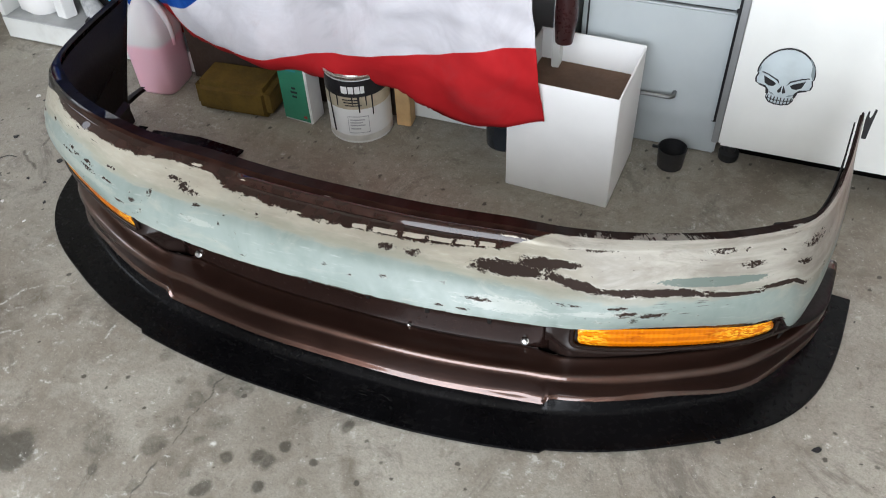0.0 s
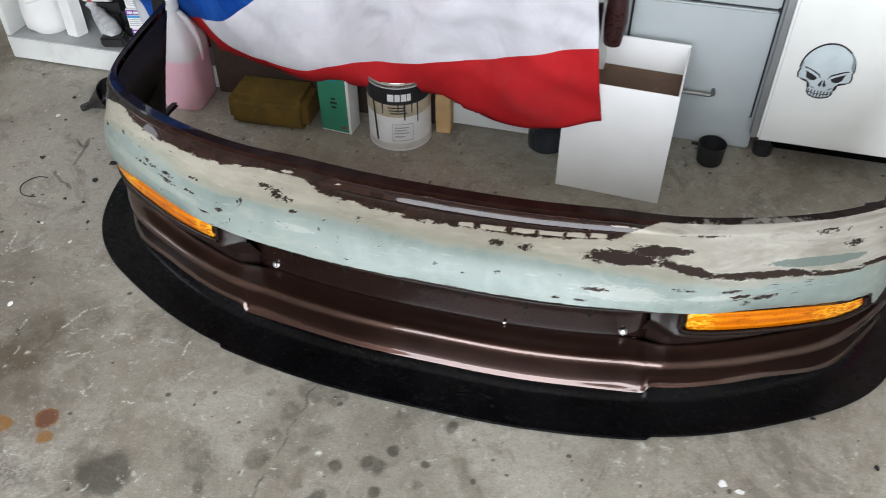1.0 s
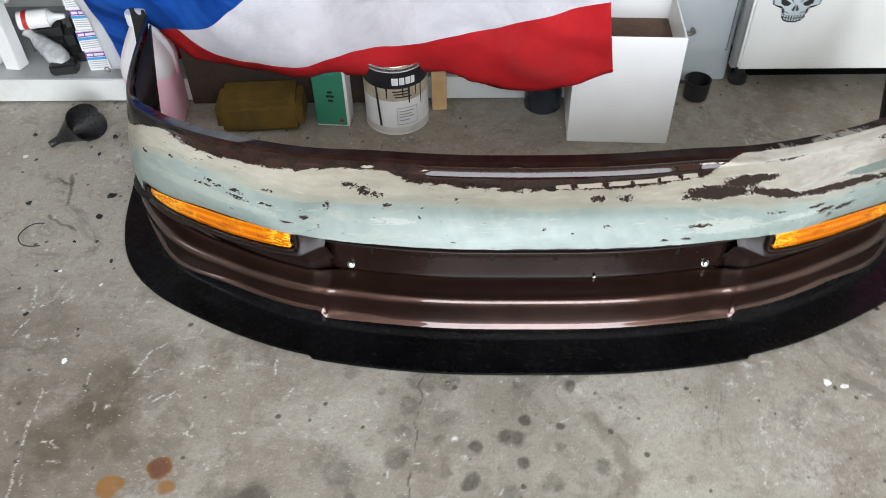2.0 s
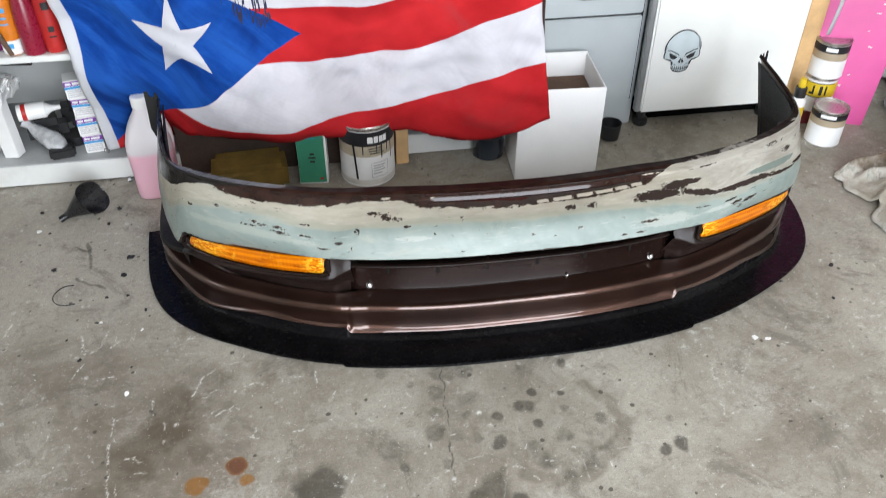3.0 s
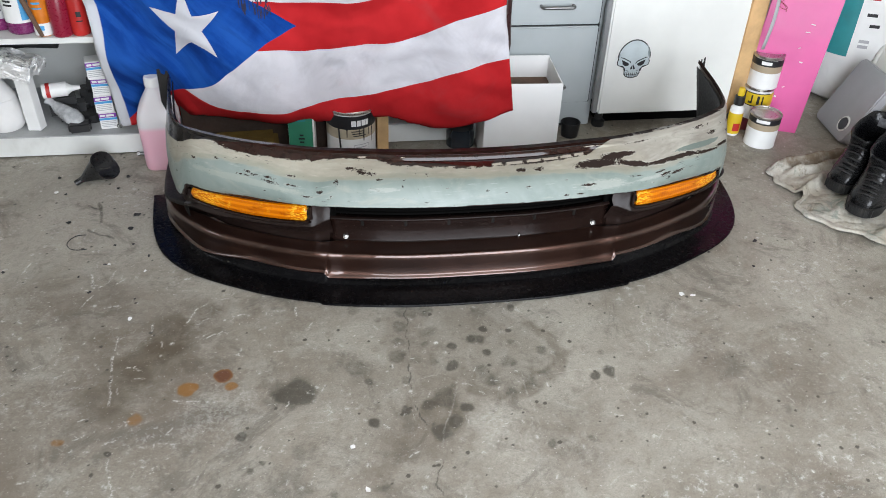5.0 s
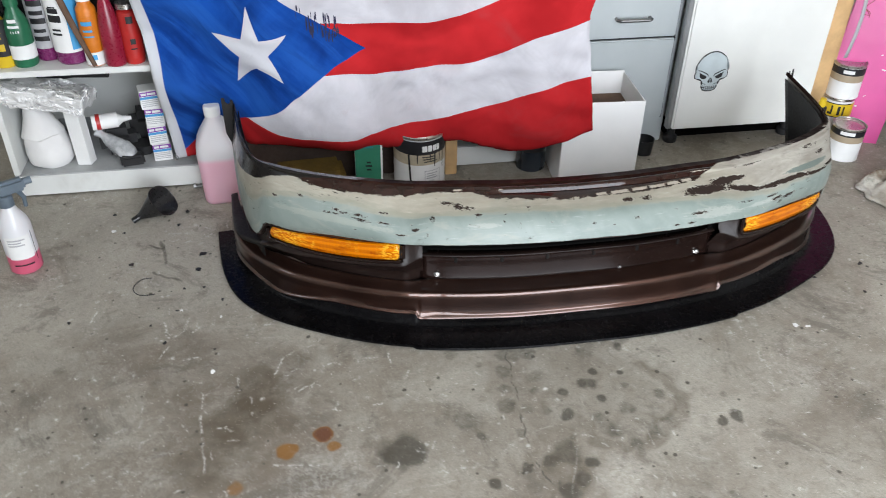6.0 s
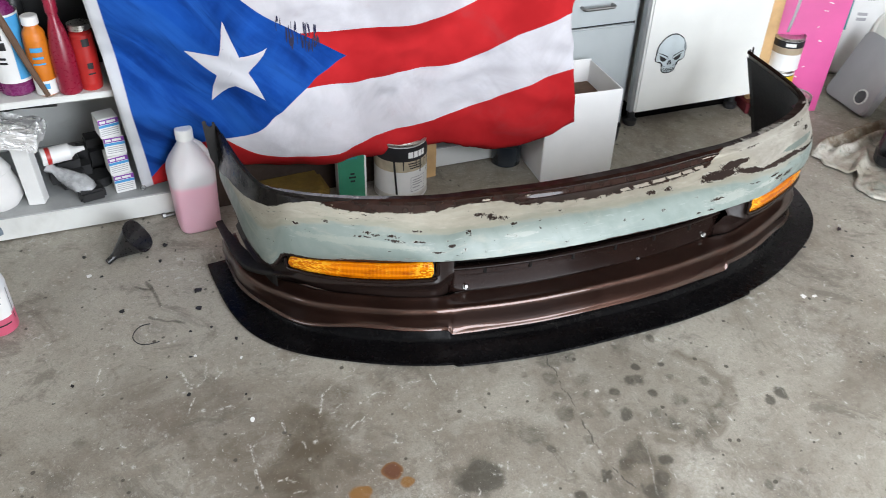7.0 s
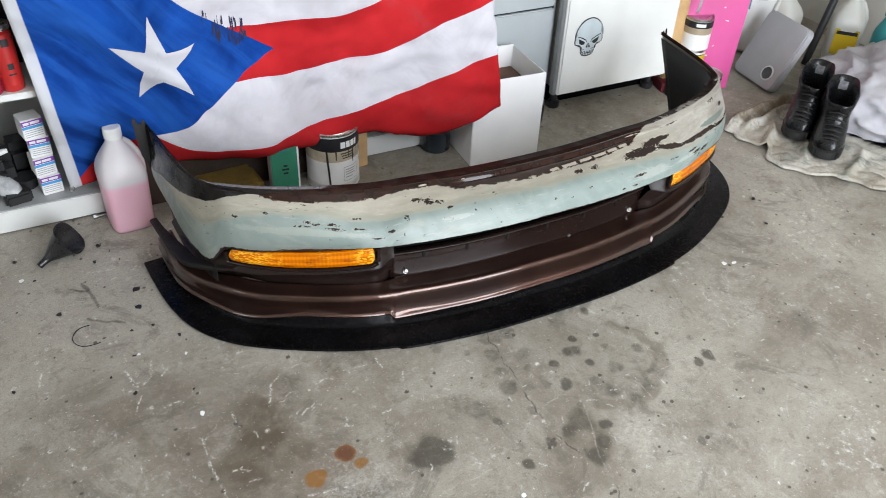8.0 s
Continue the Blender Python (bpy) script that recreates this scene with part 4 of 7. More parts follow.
def on_line(s, d, z):
    """The place s metres along the front line from its middle, d inwards, at height z."""
    k = min(max(int(np.searchsorted(ARC, s)) - 1, 0), len(ARC) - 2)
    u = (s - ARC[k]) / (ARC[k + 1] - ARC[k])
    p = LINE[k].lerp(LINE[k + 1], u)
    t0 = (LINE[min(k + 3, len(LINE) - 1)] - LINE[max(k - 2, 0)]).normalized()
    t1 = (LINE[min(k + 4, len(LINE) - 1)] - LINE[max(k - 1, 0)]).normalized()
    t = t0.lerp(t1, u).normalized()
    return (p.x - t.y * d, p.y + t.x * d, z)


def arc_steps(s0, s1, ds=0.012, extra=()):
    n = max(2, int((s1 - s0) / ds) + 1)
    return sorted(set([round(v, 5) for v in steps(s0, s1, n)] + [e for e in extra if s0 < e < s1]))


def smooth01(x, a, b):
    u = min(1, max(0, (x - a) / (b - a)))
    return u * u * (3 - 2 * u)


Z_TOP = curve_of([(0, 0.340), (0.3, 0.348), (0.42, 0.358), (0.56, 0.368), (0.75, 0.370), (0.92, 0.362), (1.25, 0.356)])
Z_LOW = curve_of([(0, 0.257), (0.36, 0.255), (0.43, 0.241), (0.56, 0.229), (0.74, 0.219), (0.795, 0.216), (0.815, 0.206), (0.84, 0.170), (0.87, 0.158), (0.97, 0.172), (1.10, 0.198), (1.25, 0.205)])


def z_low(s):
    """The skin's lower edge; it hangs lower at one end."""
    return Z_LOW(abs(s)) - 0.014 * smooth01(s, 0.52, 0.80) - 0.003 * smooth01(s, 0.42, 0.52) + 0.005 * smooth01(-s, 0.30, 0.50)


DEPTH = curve_of([(0, 0.155), (0.3, 0.145), (0.42, 0.120), (0.56, 0.092), (0.75, 0.062), (0.92, 0.036), (1.25, 0.018)])


SKIN_V = (0, 0.03, 0.06, 0.18, 0.32, 0.42, 0.50, 0.545, 0.62, 0.76, 0.79, 0.805, 0.82, 0.835, 0.85, 0.87, 0.885, 0.90, 0.93, 0.96, 0.98, 1.0)


def skin_profile(s):
    """From the hem up the face to the crest, over the top with its raised bead, to the rear flange."""
    a = abs(s)
    zt, zb, dp = Z_TOP(a), z_low(s), DEPTH(a)
    sharp = 1 - smooth01(a, 0.36, 0.62)
    bead = 0.0068 * smooth01(s, -0.225, -0.185) * (1 - smooth01(s, 0.33, 0.40))
    tk = 0.020 * smooth01(a, 0.37, 0.46) * (1 - 0.9 * smooth01(a, 0.62, 0.80))
    hem = 0.035 * (1 - smooth01(a, 0.80, 0.90))
    zc = zb + 0.52 * (zt - zb)
    soft = [(-0.001 + 0.55 * tk, zb + 0.35 * (zc - zb)), (0.0005 + 0.15 * tk, zb + 0.72 * (zc - zb)), (0.006, zc - 0.001), (0.006 + 0.10 * dp, zc + 0.17 * (zt - zc)), (0.005 + 0.20 * dp, zc + 0.30 * (zt - zc)), (0.004 + 0.35 * dp, zc + 0.48 * (zt - zc))]
    cd, cz = 0.032, zb + 0.055
    crisp = [(0.002 + (cd - 0.002) * u - 0.0035 * math.sin(math.pi * u), zb + 0.005 + (cz - zb - 0.005) * u) for u in (0.12, 0.38, 0.62, 0.88)]
    crisp += [(cd + 0.006, cz + 0.0030), (cd + 0.16 * dp, cz + 0.008)]
    face = [(x[0] + sharp * (y[0] - x[0]), x[1] + sharp * (y[1] - x[1])) for x, y in zip(soft, crisp)]
    back = 0.020 - 0.017 * smooth01(a, 0.84, 0.94)
    return [(0.010 + hem + tk, zb + 0.006), (0.010 + tk, zb), (0.002 + tk, zb + 0.005)] + face + [
        (0.66 * dp, zc + 0.78 * (zt - zc)), (0.728 * dp, zt - 0.0090), (0.741 * dp, zt - 0.0078 + 0.30 * bead), (0.748 * dp, zt - 0.0070 + 0.62 * bead), (0.762 * dp, zt - 0.0060 + 0.84 * bead), (0.795 * dp, zt - 0.0050 + bead), (0.825 * dp, zt - 0.0040 + 0.66 * bead), (0.845 * dp, zt - 0.0033 + 0.24 * bead), (0.86 * dp, zt - 0.003 - 0.1 * bead),
        (0.89 * dp, zt - 0.0015),
        (0.92 * dp, zt), (0.945 * dp, zt - 0.003), (dp + back, zt - 0.009)]


def rake(s, z):
    """The legs' rear edge slopes forward towards the floor."""
    return math.copysign(RAKE * max(0.0, 0.352 - z) * smooth01(abs(s), 0.96, END), s)


def loft(profile, ss, share=None, raked=False):
    """A skin through profile(s), a list of (inwards, height); uv: metres along, share up."""
    n = len(profile(0.5 * (ss[0] + ss[-1])))
    cache = {s: profile(s) for s in ss}
    vs = list(range(n))

    def fn(s, k):
        d, z = cache[s][k]
        return on_line(s - rake(s, z) if raked else s, d, z)

    b = sheet(fn, ss, vs)
    uv = b.loops.layers.uv.active
    for f in b.faces:
        for l in f.loops:
            k = int(round(l[uv].uv[1]))
            l[uv].uv[1] = share[k] if share else k / (n - 1)
    return b


def chin_bead(a):
    """The place (inwards, height) of the valance's lower bead; it steps up beside the middle."""
    w = smooth01(a, 0.398, 0.411)
    v = smooth01(a, 0.43, 0.62)
    return 0.0255 - 0.003 * w - 0.0165 * smooth01(a, 0.25, 0.62) - 0.012 * smooth01(a, 0.62, 0.80) + 0.009 * smooth01(a, 0.399, 0.418), 0.0265 + 0.0120 * w + 0.0085 * v - 0.020 * smooth01(a, 0.60, 0.80)


def chin_profile(s):
    """Lower bead, hollow front face, tight nose and shelf up to the rear line."""
    a = abs(s)
    w, leg = smooth01(a, 0.350, 0.440), smooth01(a, 0.80, 0.98)
    bd, bz = chin_bead(a)
    out_ = 0.012 * smooth01(a, 0.60, 0.80) - 0.004 * (1 - smooth01(a, 0.43, 0.62))
    drop = 0.016 * smooth01(a, 0.78, 0.92)
    crease = 0.0022 * (1 - smooth01(a, 0.396, 0.404))
    centre = [(0.0332, 0.0335), (0.0348, 0.042), (0.0350, 0.056), (0.0346, 0.068), (0.0342, 0.079), (0.0343, 0.0855), (0.0360, 0.0908), (0.0395, 0.0936), (0.0480, 0.0955), (0.0700, 0.0990), (0.0790, 0.1002), (0.0825, 0.1015), (0.0870, 0.1035)]
    lamp = [(0.0205, 0.0530), (0.0208, 0.062), (0.0205, 0.075), (0.0182, 0.085), (0.0178, 0.0915), (0.0200, 0.0962), (0.0240, 0.0992), (0.0295, 0.1006), (0.0390, 0.1020), (0.0500, 0.1050), (0.0540, 0.1072), (0.0565, 0.1085), (0.0620, 0.1070)]
    lamp = [(d * (1 - 0.45 * leg) - out_, z - drop * (z - 0.05) / 0.08) for d, z in lamp]
    low = [(bd + 0.035, bz - 0.012), (bd + 0.010, bz - 0.010), (bd + 0.001, bz - 0.006), (bd - 0.0015, bz - 0.001), (bd + 0.0005, bz + 0.0024), (bd + 0.0042, bz + 0.0043)]
    wide = 0.030 * smooth01(a, 0.84, 1.02)
    low = [(d - wide, z) for d, z in low]
    return low + [(c[0] + w * (l[0] - c[0]) - crease * (1 - k / 12) - wide * (1 - 0.6 * k / 12), c[1] + w * (l[1] - c[1])) for k, (c, l) in enumerate(zip(centre, lamp))]


def lip_profile(s):
    a = abs(s)
    bd, bz = chin_bead(a)
    out = -0.062 - 0.007 * (1 - smooth01(a, 0.398, 0.408)) - 0.010 * smooth01(a, 0.62, 0.82)
    wall = min(bd + 0.002, 0.014)
    return [(0.05, 0.003), (out, 0.003), (out - 0.0015, 0.006), (out, 0.010), (out + 0.02, 0.0105), (wall - 0.026, 0.0115), (wall - 0.010, 0.0125), (wall - 0.003, 0.0145), (wall + 0.001, 0.019), (max(bd + 0.004, wall + 0.002), bz - 0.005), (bd + 0.03, bz - 0.005)]


def bumper():
    root = thing("front_bumper", "brown car bumper with patchy cream and sage primer on concrete floor", "car bumper")
    skin = part("upper_skin", loft(skin_profile, arc_steps(-END, END, 0.010), SKIN_V, True), M_SKIN, root, "sanded cream and sage primer over chipped brown paint", 50)
    solid(skin, 0.003)
    chin = part("lower_valance", loft(chin_profile, arc_steps(-1.13, 1.12, 0.010, (-0.411, -0.407, -0.404, -0.400, -0.396, 0.396, 0.400, 0.404, 0.407, 0.411))), M_BROWN, root, "glossy metallic brown lower valance", 50)
    solid(chin, 0.003)
    lip = part("splitter", loft(lip_profile, arc_steps(-1.14, 1.11, 0.010, (-0.408, -0.403, -0.398, 0.398, 0.403, 0.408))), M_LIP, root, "flat black plastic splitter lip", 40)
    part("splitter_tail", prism([(-0.79, 0.440), (-0.79, 0.37), (-0.60, 0.385), (-0.528, 0.405), (-0.522, 0.440), (-0.66, 0.452)], 0.004, 0.011, 0.001), M_LIP, root, "black plastic splitter offcut")

    def intake(s):
        return [(0.095, 0.0985), (0.0865, 0.1005), (0.0875, 0.108), (0.0870, 0.130), (0.0855, 0.152), (0.0838, 0.1650), (0.0825, 0.1695), (0.0825, 0.172), (0.086, 0.174), (0.110, 0.175)]
    panel = part("intake_panel", loft(intake, arc_steps(-0.405, 0.405, 0.02)), M_INTAKE, root, "recessed brown intake panel", 40)
    solid(panel, 0.003)

    # backing sheet whose black colour stands in for the shade inside the intake
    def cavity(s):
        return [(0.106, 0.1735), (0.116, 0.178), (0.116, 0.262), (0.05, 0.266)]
    back = part("intake_back", loft(cavity, arc_steps(-0.405, 0.405, 0.02)), M_RECESS_SHADE, root, "backing behind the intake, coloured black as the opening's shade", 40)
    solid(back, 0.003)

    # inner walls behind the lamps, black to paint in the same shade
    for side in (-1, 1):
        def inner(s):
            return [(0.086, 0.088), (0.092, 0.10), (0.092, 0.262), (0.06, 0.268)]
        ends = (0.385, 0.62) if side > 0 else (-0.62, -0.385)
        solid(part("inner_wall", loft(inner, arc_steps(*ends, 0.02)), M_RECESS_SHADE, root, "inner wall behind the lamp, coloured black as shade", 40), 0.003)

    def edge(s):
        return [(0.087, 0.1707), (0.0820, 0.1711), (0.0805, 0.1727), (0.0810, 0.1747), (0.0840, 0.1761), (0.089, 0.1763)]
    part("panel_rim", loft(edge, arc_steps(-0.404, 0.404, 0.02)), M_HOUSING, root, "thin glossy rim of the intake panel", 60)
    for s in (-0.31, -0.19, -0.07, 0.05, 0.17, 0.29):
        b = box_bm(-0.004, 0.004, -0.004, 0.006, -0.018, 0.001, 0.0015)
        box_bm(-0.011, 0.003, -0.004, 0.006, -0.003, 0.001, 0.001, b)
        x, y, z = on_line(s, 0.0860, 0.1710)
        b.transform(pose(x, y, z, 0, 0, math.degrees(math.atan2(on_line(s + 0.01, 0, 0)[1] - on_line(s - 0.01, 0, 0)[1], 0.02))))
        part("clip", b, M_DARK, root)
    for side in (-1, 1):
        def pod(s):
            zb = z_low(s)
            top, low = zb - 0.003, zb - 0.053
            r = 0.017 * smooth01(abs(s), 0.62, 0.81)
            base = 0.146 - 0.030 * smooth01(abs(s), 0.79, 0.90) - 0.008 * smooth01(s, 0.6, 0.78)
            g = 0.030 * (1 - smooth01(abs(s), 0.392, 0.446))
            bk = 0.088 - 0.055 * smooth01(abs(s), 0.80, 0.92)
            ridge = max(base + 0.016, low - 0.009)
            return [(bk, base - 0.050), (min(bk, 0.066 + g), base - 0.050), (min(bk, 0.064 + g), base - 0.030), (min(bk - 0.002, 0.062 + g - 0.6 * r), base - 0.012), (0.050 + g - r, base - 0.002), (0.0330 + g - r, ridge - 0.010), (0.0255 + g - r, ridge - 0.004), (0.0262 + g - r, ridge + 0.001), (0.034 + g - r, max(base + 0.020, low - 0.001)), (0.037 + g - r, top + 0.002),
                    (0.026 + g - r, top + 0.004), (0.022 + g - r, zb + 0.004), (min(bk, 0.06), zb + 0.012), (bk, zb + 0.012)]
        s0, s1 = (0.396, 1.04) if side > 0 else (-1.10, -0.396)
        b = loft(pod, arc_steps(s0, s1, 0.010))
        bmesh.ops.holes_fill(b, edges=[e for e in b.edges if e.is_boundary], sides=40)
        part("lamp_housing", b, M_HOUSING, root, "brown lamp surround", 50)
        lamp = new("turn_signal")
        lamp.parent = root
        tagged(lamp, "amber front turn signal lamp")

        def lens(s):
            a = abs(s)
            zb = z_low(s)
            e = min(1, (a - 0.450) / 0.008, (0.800 - a) / 0.007)
            e = math.sqrt(max(0, 1 - (1 - max(0, e)) ** 2))
            mid, h = zb - 0.027 + 0.008 * smooth01(a, 0.62, 0.8), (0.0235 - 0.0065 * smooth01(a, 0.62, 0.8)) * max(0.5, e)
            r = 0.017 * smooth01(a, 0.62, 0.81)
            r -= 0.004
            return [(0.036 - r, mid - h), (0.026 - r, mid - h * 0.97), (0.0225 - r, mid - 0.8 * h), (0.0205 - r, mid - 0.3 * h), (0.0205 - r, mid + 0.3 * h), (0.0225 - r, mid + 0.8 * h), (0.026 - r, mid + 0.97 * h), (0.036 - r, mid + h)]
        s0, s1 = (0.450, 0.800) if side > 0 else (-0.800, -0.450)
        b = loft(lens, arc_steps(s0, s1, 0.004))
        bmesh.ops.holes_fill(b, edges=[e for e in b.edges if e.is_boundary], sides=400)
        part("lens", b, M_AMBER, lamp, "amber fluted lens", 60)

        def rim(a, f):
            """A point of the surround, f from the lens's lower edge (0) to its upper edge (1)."""
            sm = smooth01(a, 0.62, 0.80)
            low = z_low(side * a) - 0.0545 + 0.0145 * sm
            return on_line(side * a, 0.0275 - 0.017 * sm, low + f * (z_low(side * a) - 0.004 - low))
        path = [rim(0.440, f) for f in (1.0, 0.6, 0.25)] + [rim(0.443, 0.10), rim(0.450, 0.02)] + [rim(a, 0.0) for a in steps(0.465, 0.790, 22)] + [rim(0.800, 0.02), rim(0.807, 0.14)] + [rim(0.810, f) for f in (0.35, 0.65, 1.0)]
        part("bezel", tube(path, 0.0048, 12), M_INTAKE, lamp, "rounded dark brown bezel")

    def bolt(s, d, z, r, tip=-55):
        b = lathe([(0, 0.006), (r * 0.6, 0.0055), (r, 0.003), (r, 0.0), (r * 1.25, -0.0005), (r * 1.25, -0.002), (0, -0.002)], 14)
        x, y, _ = on_line(s, d, 0)
        b.transform(pose(x, y, z, 0, 0, 0) @ pose(0, 0, 0, -tip, 0, 0))
        part("bolt", b, M_SCREW, root, "bright steel bolt head")
    for s in (-0.358, 0.358):
        bolt(s, 0.0845, 0.117, 0.0058)
    bolt(0.13, 0.0860, 0.106, 0.0032)
    # holes along the top flange: small raised collars
    for s in (-0.46, -0.30, -0.12, 0.06, 0.22, 0.36, 0.5):
        dp, zt = DEPTH(abs(s)), Z_TOP(abs(s))
        b = lathe([(0.0030, 0), (0.0052, 0.0), (0.0052, 0.0012), (0.0030, 0.0012), (0.0030, 0)], 14)
        b.transform(Matrix.Translation(on_line(s, dp + 0.013, zt - 0.009)))
        part("flange_collar", b, M_DARK, root)
    # mounting tabs at the ends of the legs, and a bracket inside one corner
    for side in (-1, 1):
        fork = [(0.020, 0.372), (0.011, 0.373), (0.009, 0.360), (0.002, 0.354), (-0.003, 0.357), (-0.005, 0.367), (-0.010, 0.366), (-0.014, 0.352)]
        if side < 0:
            foot, slim = [(-0.014, 0.225), (-0.003, 0.225), (0.003, 0.262), (0.015, 0.285), (0.018, 0.330)], 1.0
        else:
            foot, slim = [(-0.010, 0.320), (0.008, 0.320), (0.014, 0.345)], 0.45
        b = prism(foot + fork, -0.002, 0.002, 0.001)
        b.transform(Matrix(((side * slim, 0, 0, side * 0.834), (0, 0, 1, 0.534), (0, 1, 0, 0 if side < 0 else -0.010), (0, 0, 0, 1))))
        for v in b.verts:
            v.co.y -= RAKE * max(0.0, 0.352 - v.co.z)
        bmesh.ops.recalc_face_normals(b, faces=b.faces[:])
        part("mounting_tab", b, M_DARK, root, "forked dark mounting flange")
        height = curve_of([(0.70, 0.138), (0.80, 0.140), (0.875, 0.136), (0.945, 0.122), (1.0, 0.112), (1.055, 0.102), (1.14, 0.090), (1.225, 0.078)])

        def rail(s):
            a = abs(s)
            z = height(a)
            d = 0.066 - 0.090 * smooth01(a, 0.70, 0.97)
            t = 1 - 0.35 * smooth01(a, 1.0, 1.225)
            r = 0.034 - 0.016 * smooth01(a, 0.98, 1.22)
            return [(d + r, z - 0.007 * t), (d + 0.006, z - 0.009 * t), (d + 0.001, z - 0.006 * t), (d - 0.001, z), (d + 0.002, z + 0.005 * t), (d + 0.008, z + 0.007 * t), (d + r, z + 0.008 * t)]
        b = loft(rail, arc_steps(0.70, 1.08, 0.014) if side > 0 else arc_steps(-1.222, -0.70, 0.014))
        bmesh.ops.holes_fill(b, edges=[e for e in b.edges if e.is_boundary], sides=200)
        part("housing_rail", b, M_DARK, root, "dark rail running back from the lamp surround", 60)
        inner = steps(0.86, END - 0.01, 14)

        def liner(s):
            a = abs(s)
            top = Z_TOP(a) - 0.016
            low = 0.03 + 0.05 * smooth01(a, 0.98, 1.2)
            return [(0.022, low), (0.018, 0.12), (0.5 * DEPTH(a) + 0.010, 0.22), (DEPTH(a) + 0.006, top)]
        ss = inner if side > 0 else [-v for v in inner[::-1]]
        ob = part("leg_liner", loft(liner, ss, None, True), M_DARK, root, "black plastic inner leg", 50)
        solid(ob, 0.003)
    b = prism([(0.690, 0.152), (0.712, 0.140), (0.735, 0.150), (0.742, 0.185), (0.722, 0.190), (0.695, 0.178)], 0.346, 0.350, 0.001)
    b = lathe([(0.004, 0.350), (0.009, 0.350), (0.009, 0.353), (0.004, 0.353), (0.004, 0.350)], 14, b, 1, (0.710, 0.163))
    part("corner_bracket", b, M_DARK, root)
    return root


bumper()


# ---- the flag ----
ROWS_Z = [
    curve_of([(-1.03, 0.098), (-0.92, 0.104), (-0.85, 0.130), (-0.78, 0.172), (-0.72, 0.183), (-0.56, 0.172), (-0.41, 0.171), (-0.28, 0.173), (-0.15, 0.176), (-0.01, 0.134), (0.11, 0.168), (0.23, 0.208)]),
    curve_of([(-1.03, 0.30), (-0.82, 0.27), (-0.70, 0.215), (-0.57, 0.203), (-0.45, 0.208), (-0.28, 0.240), (-0.08, 0.275), (0.05, 0.330), (0.12, 0.357), (0.23, 0.394)]),
    curve_of([(-1.04, 0.46), (-0.80, 0.42), (-0.56, 0.39), (-0.42, 0.38), (-0.27, 0.384), (-0.11, 0.430), (0.05, 0.498), (0.23, 0.563)]),
    curve_of([(-1.05, 0.62), (-0.80, 0.565), (-0.53, 0.53), (-0.38, 0.526), (-0.24, 0.541), (-0.11, 0.574), (0.0, 0.630), (0.23, 0.74)]),
    curve_of([(-1.06, 0.78), (-0.5, 0.69), (0.0, 0.785), (0.23, 0.89)]),
    curve_of([(-1.07, 0.94), (-0.5, 0.86), (0.0, 0.94), (0.23, 1.04)]),
]
FLAG_Y = curve_of([(-1.03, 0.702), (-0.9, 0.695), (-0.80, 0.655), (-0.72, 0.61), (-0.6, 0.605), (-0.44, 0.632), (-0.25, 0.625), (-0.05, 0.60), (0.08, 0.545), (0.23, 0.522)])


FLY_X = curve_of([(0, 0.222), (0.12, 0.205), (0.25, 0.190), (0.4, 0.176), (0.5, 0.186), (0.65, 0.192), (1.0, 0.20)])


def flag_point(s, t):
    hoist = -1.03 - 0.06 * t
    x = hoist + s * (FLY_X(t) - hoist)
    f = min(4.999, t * 5)
    k, u = int(f), f - int(f)
    z = ROWS_Z[k](x) * (1 - u) + ROWS_Z[k + 1](x) * u
    y = FLAG_Y(x) * (1 - 0.3 * t) + 0.63 * 0.3 * t
    if k == 0:
        drop = ROWS_Z[1](x) - ROWS_Z[0](x)
        seen = min(1.0, max(0.12, drop / 0.15))
        tuck = max(0.0, 1 - u / (1 - seen)) if seen < 0.98 else 0.0
        fall = min(1.0, (1 - u) / seen)
        z = ROWS_Z[1](x) - drop * fall + 0.02 * tuck * smooth01(x, -1.0, -0.8)
        y += 0.10 * tuck * (1 - seen) * smooth01(x, -1.0, -0.8)
        under = 0.055 * min(1.0, fall) ** 1.4 * smooth01(x, -0.95, -0.80) * (1 - smooth01(x, -0.15, 0.1))
        y += under
        z -= 0.45 * under
    y -= 0.085 * math.exp(-((z - 0.15) / 0.13) ** 2) * smooth01(x, -0.62, -0.48) * (1 - smooth01(x, -0.15, 0.12))
    calm = 1 - 0.75 * smooth01(s, 0.78, 0.9)
    y -= (1 - calm) * 0.012
    y += calm * (0.016 * math.sin(9 * s + 5 * t + 1) + 0.012 * math.sin(21 * s - 13 * t) + 0.006 * math.sin(38 * (s * 0.8 - t * 0.5) + 2)) + 0.018 * noise.noise(Vector((s * 7, t * 4, 1.5))) + 0.012 * noise.noise(Vector((s * 15 + t * 9, t * 12 - s * 3, 4.5))) + 0.0035 * noise.noise(Vector((s * 30 + t * 20, t * 30 - s * 8, 7.5)))
    y += 0.019 * math.sin(30 * (s * 0.45 + t * 0.5) + 1.2 * noise.noise(Vector((s * 5, t * 5, 2)))) * (1 - smooth01(s, 0.15, 0.5))
    return (x, y - 0.004, z)


def flag_place(x, z):
    """The (s, t) of the cloth that shows at x, z."""
    best = min(((flag_point(s, t)[0] - x) ** 2 + (flag_point(s, t)[2] - z) ** 2, s, t) for s in steps(0, 0.62, 63) for t in steps(0.1, 1, 46))
    _, s, t = best
    return min(((flag_point(s + i * 0.0015, t + j * 0.002)[0] - x) ** 2 + (flag_point(s + i * 0.0015, t + j * 0.002)[2] - z) ** 2, s + i * 0.0015, t + j * 0.002) for i in range(-7, 8) for j in range(-7, 8))[1:]


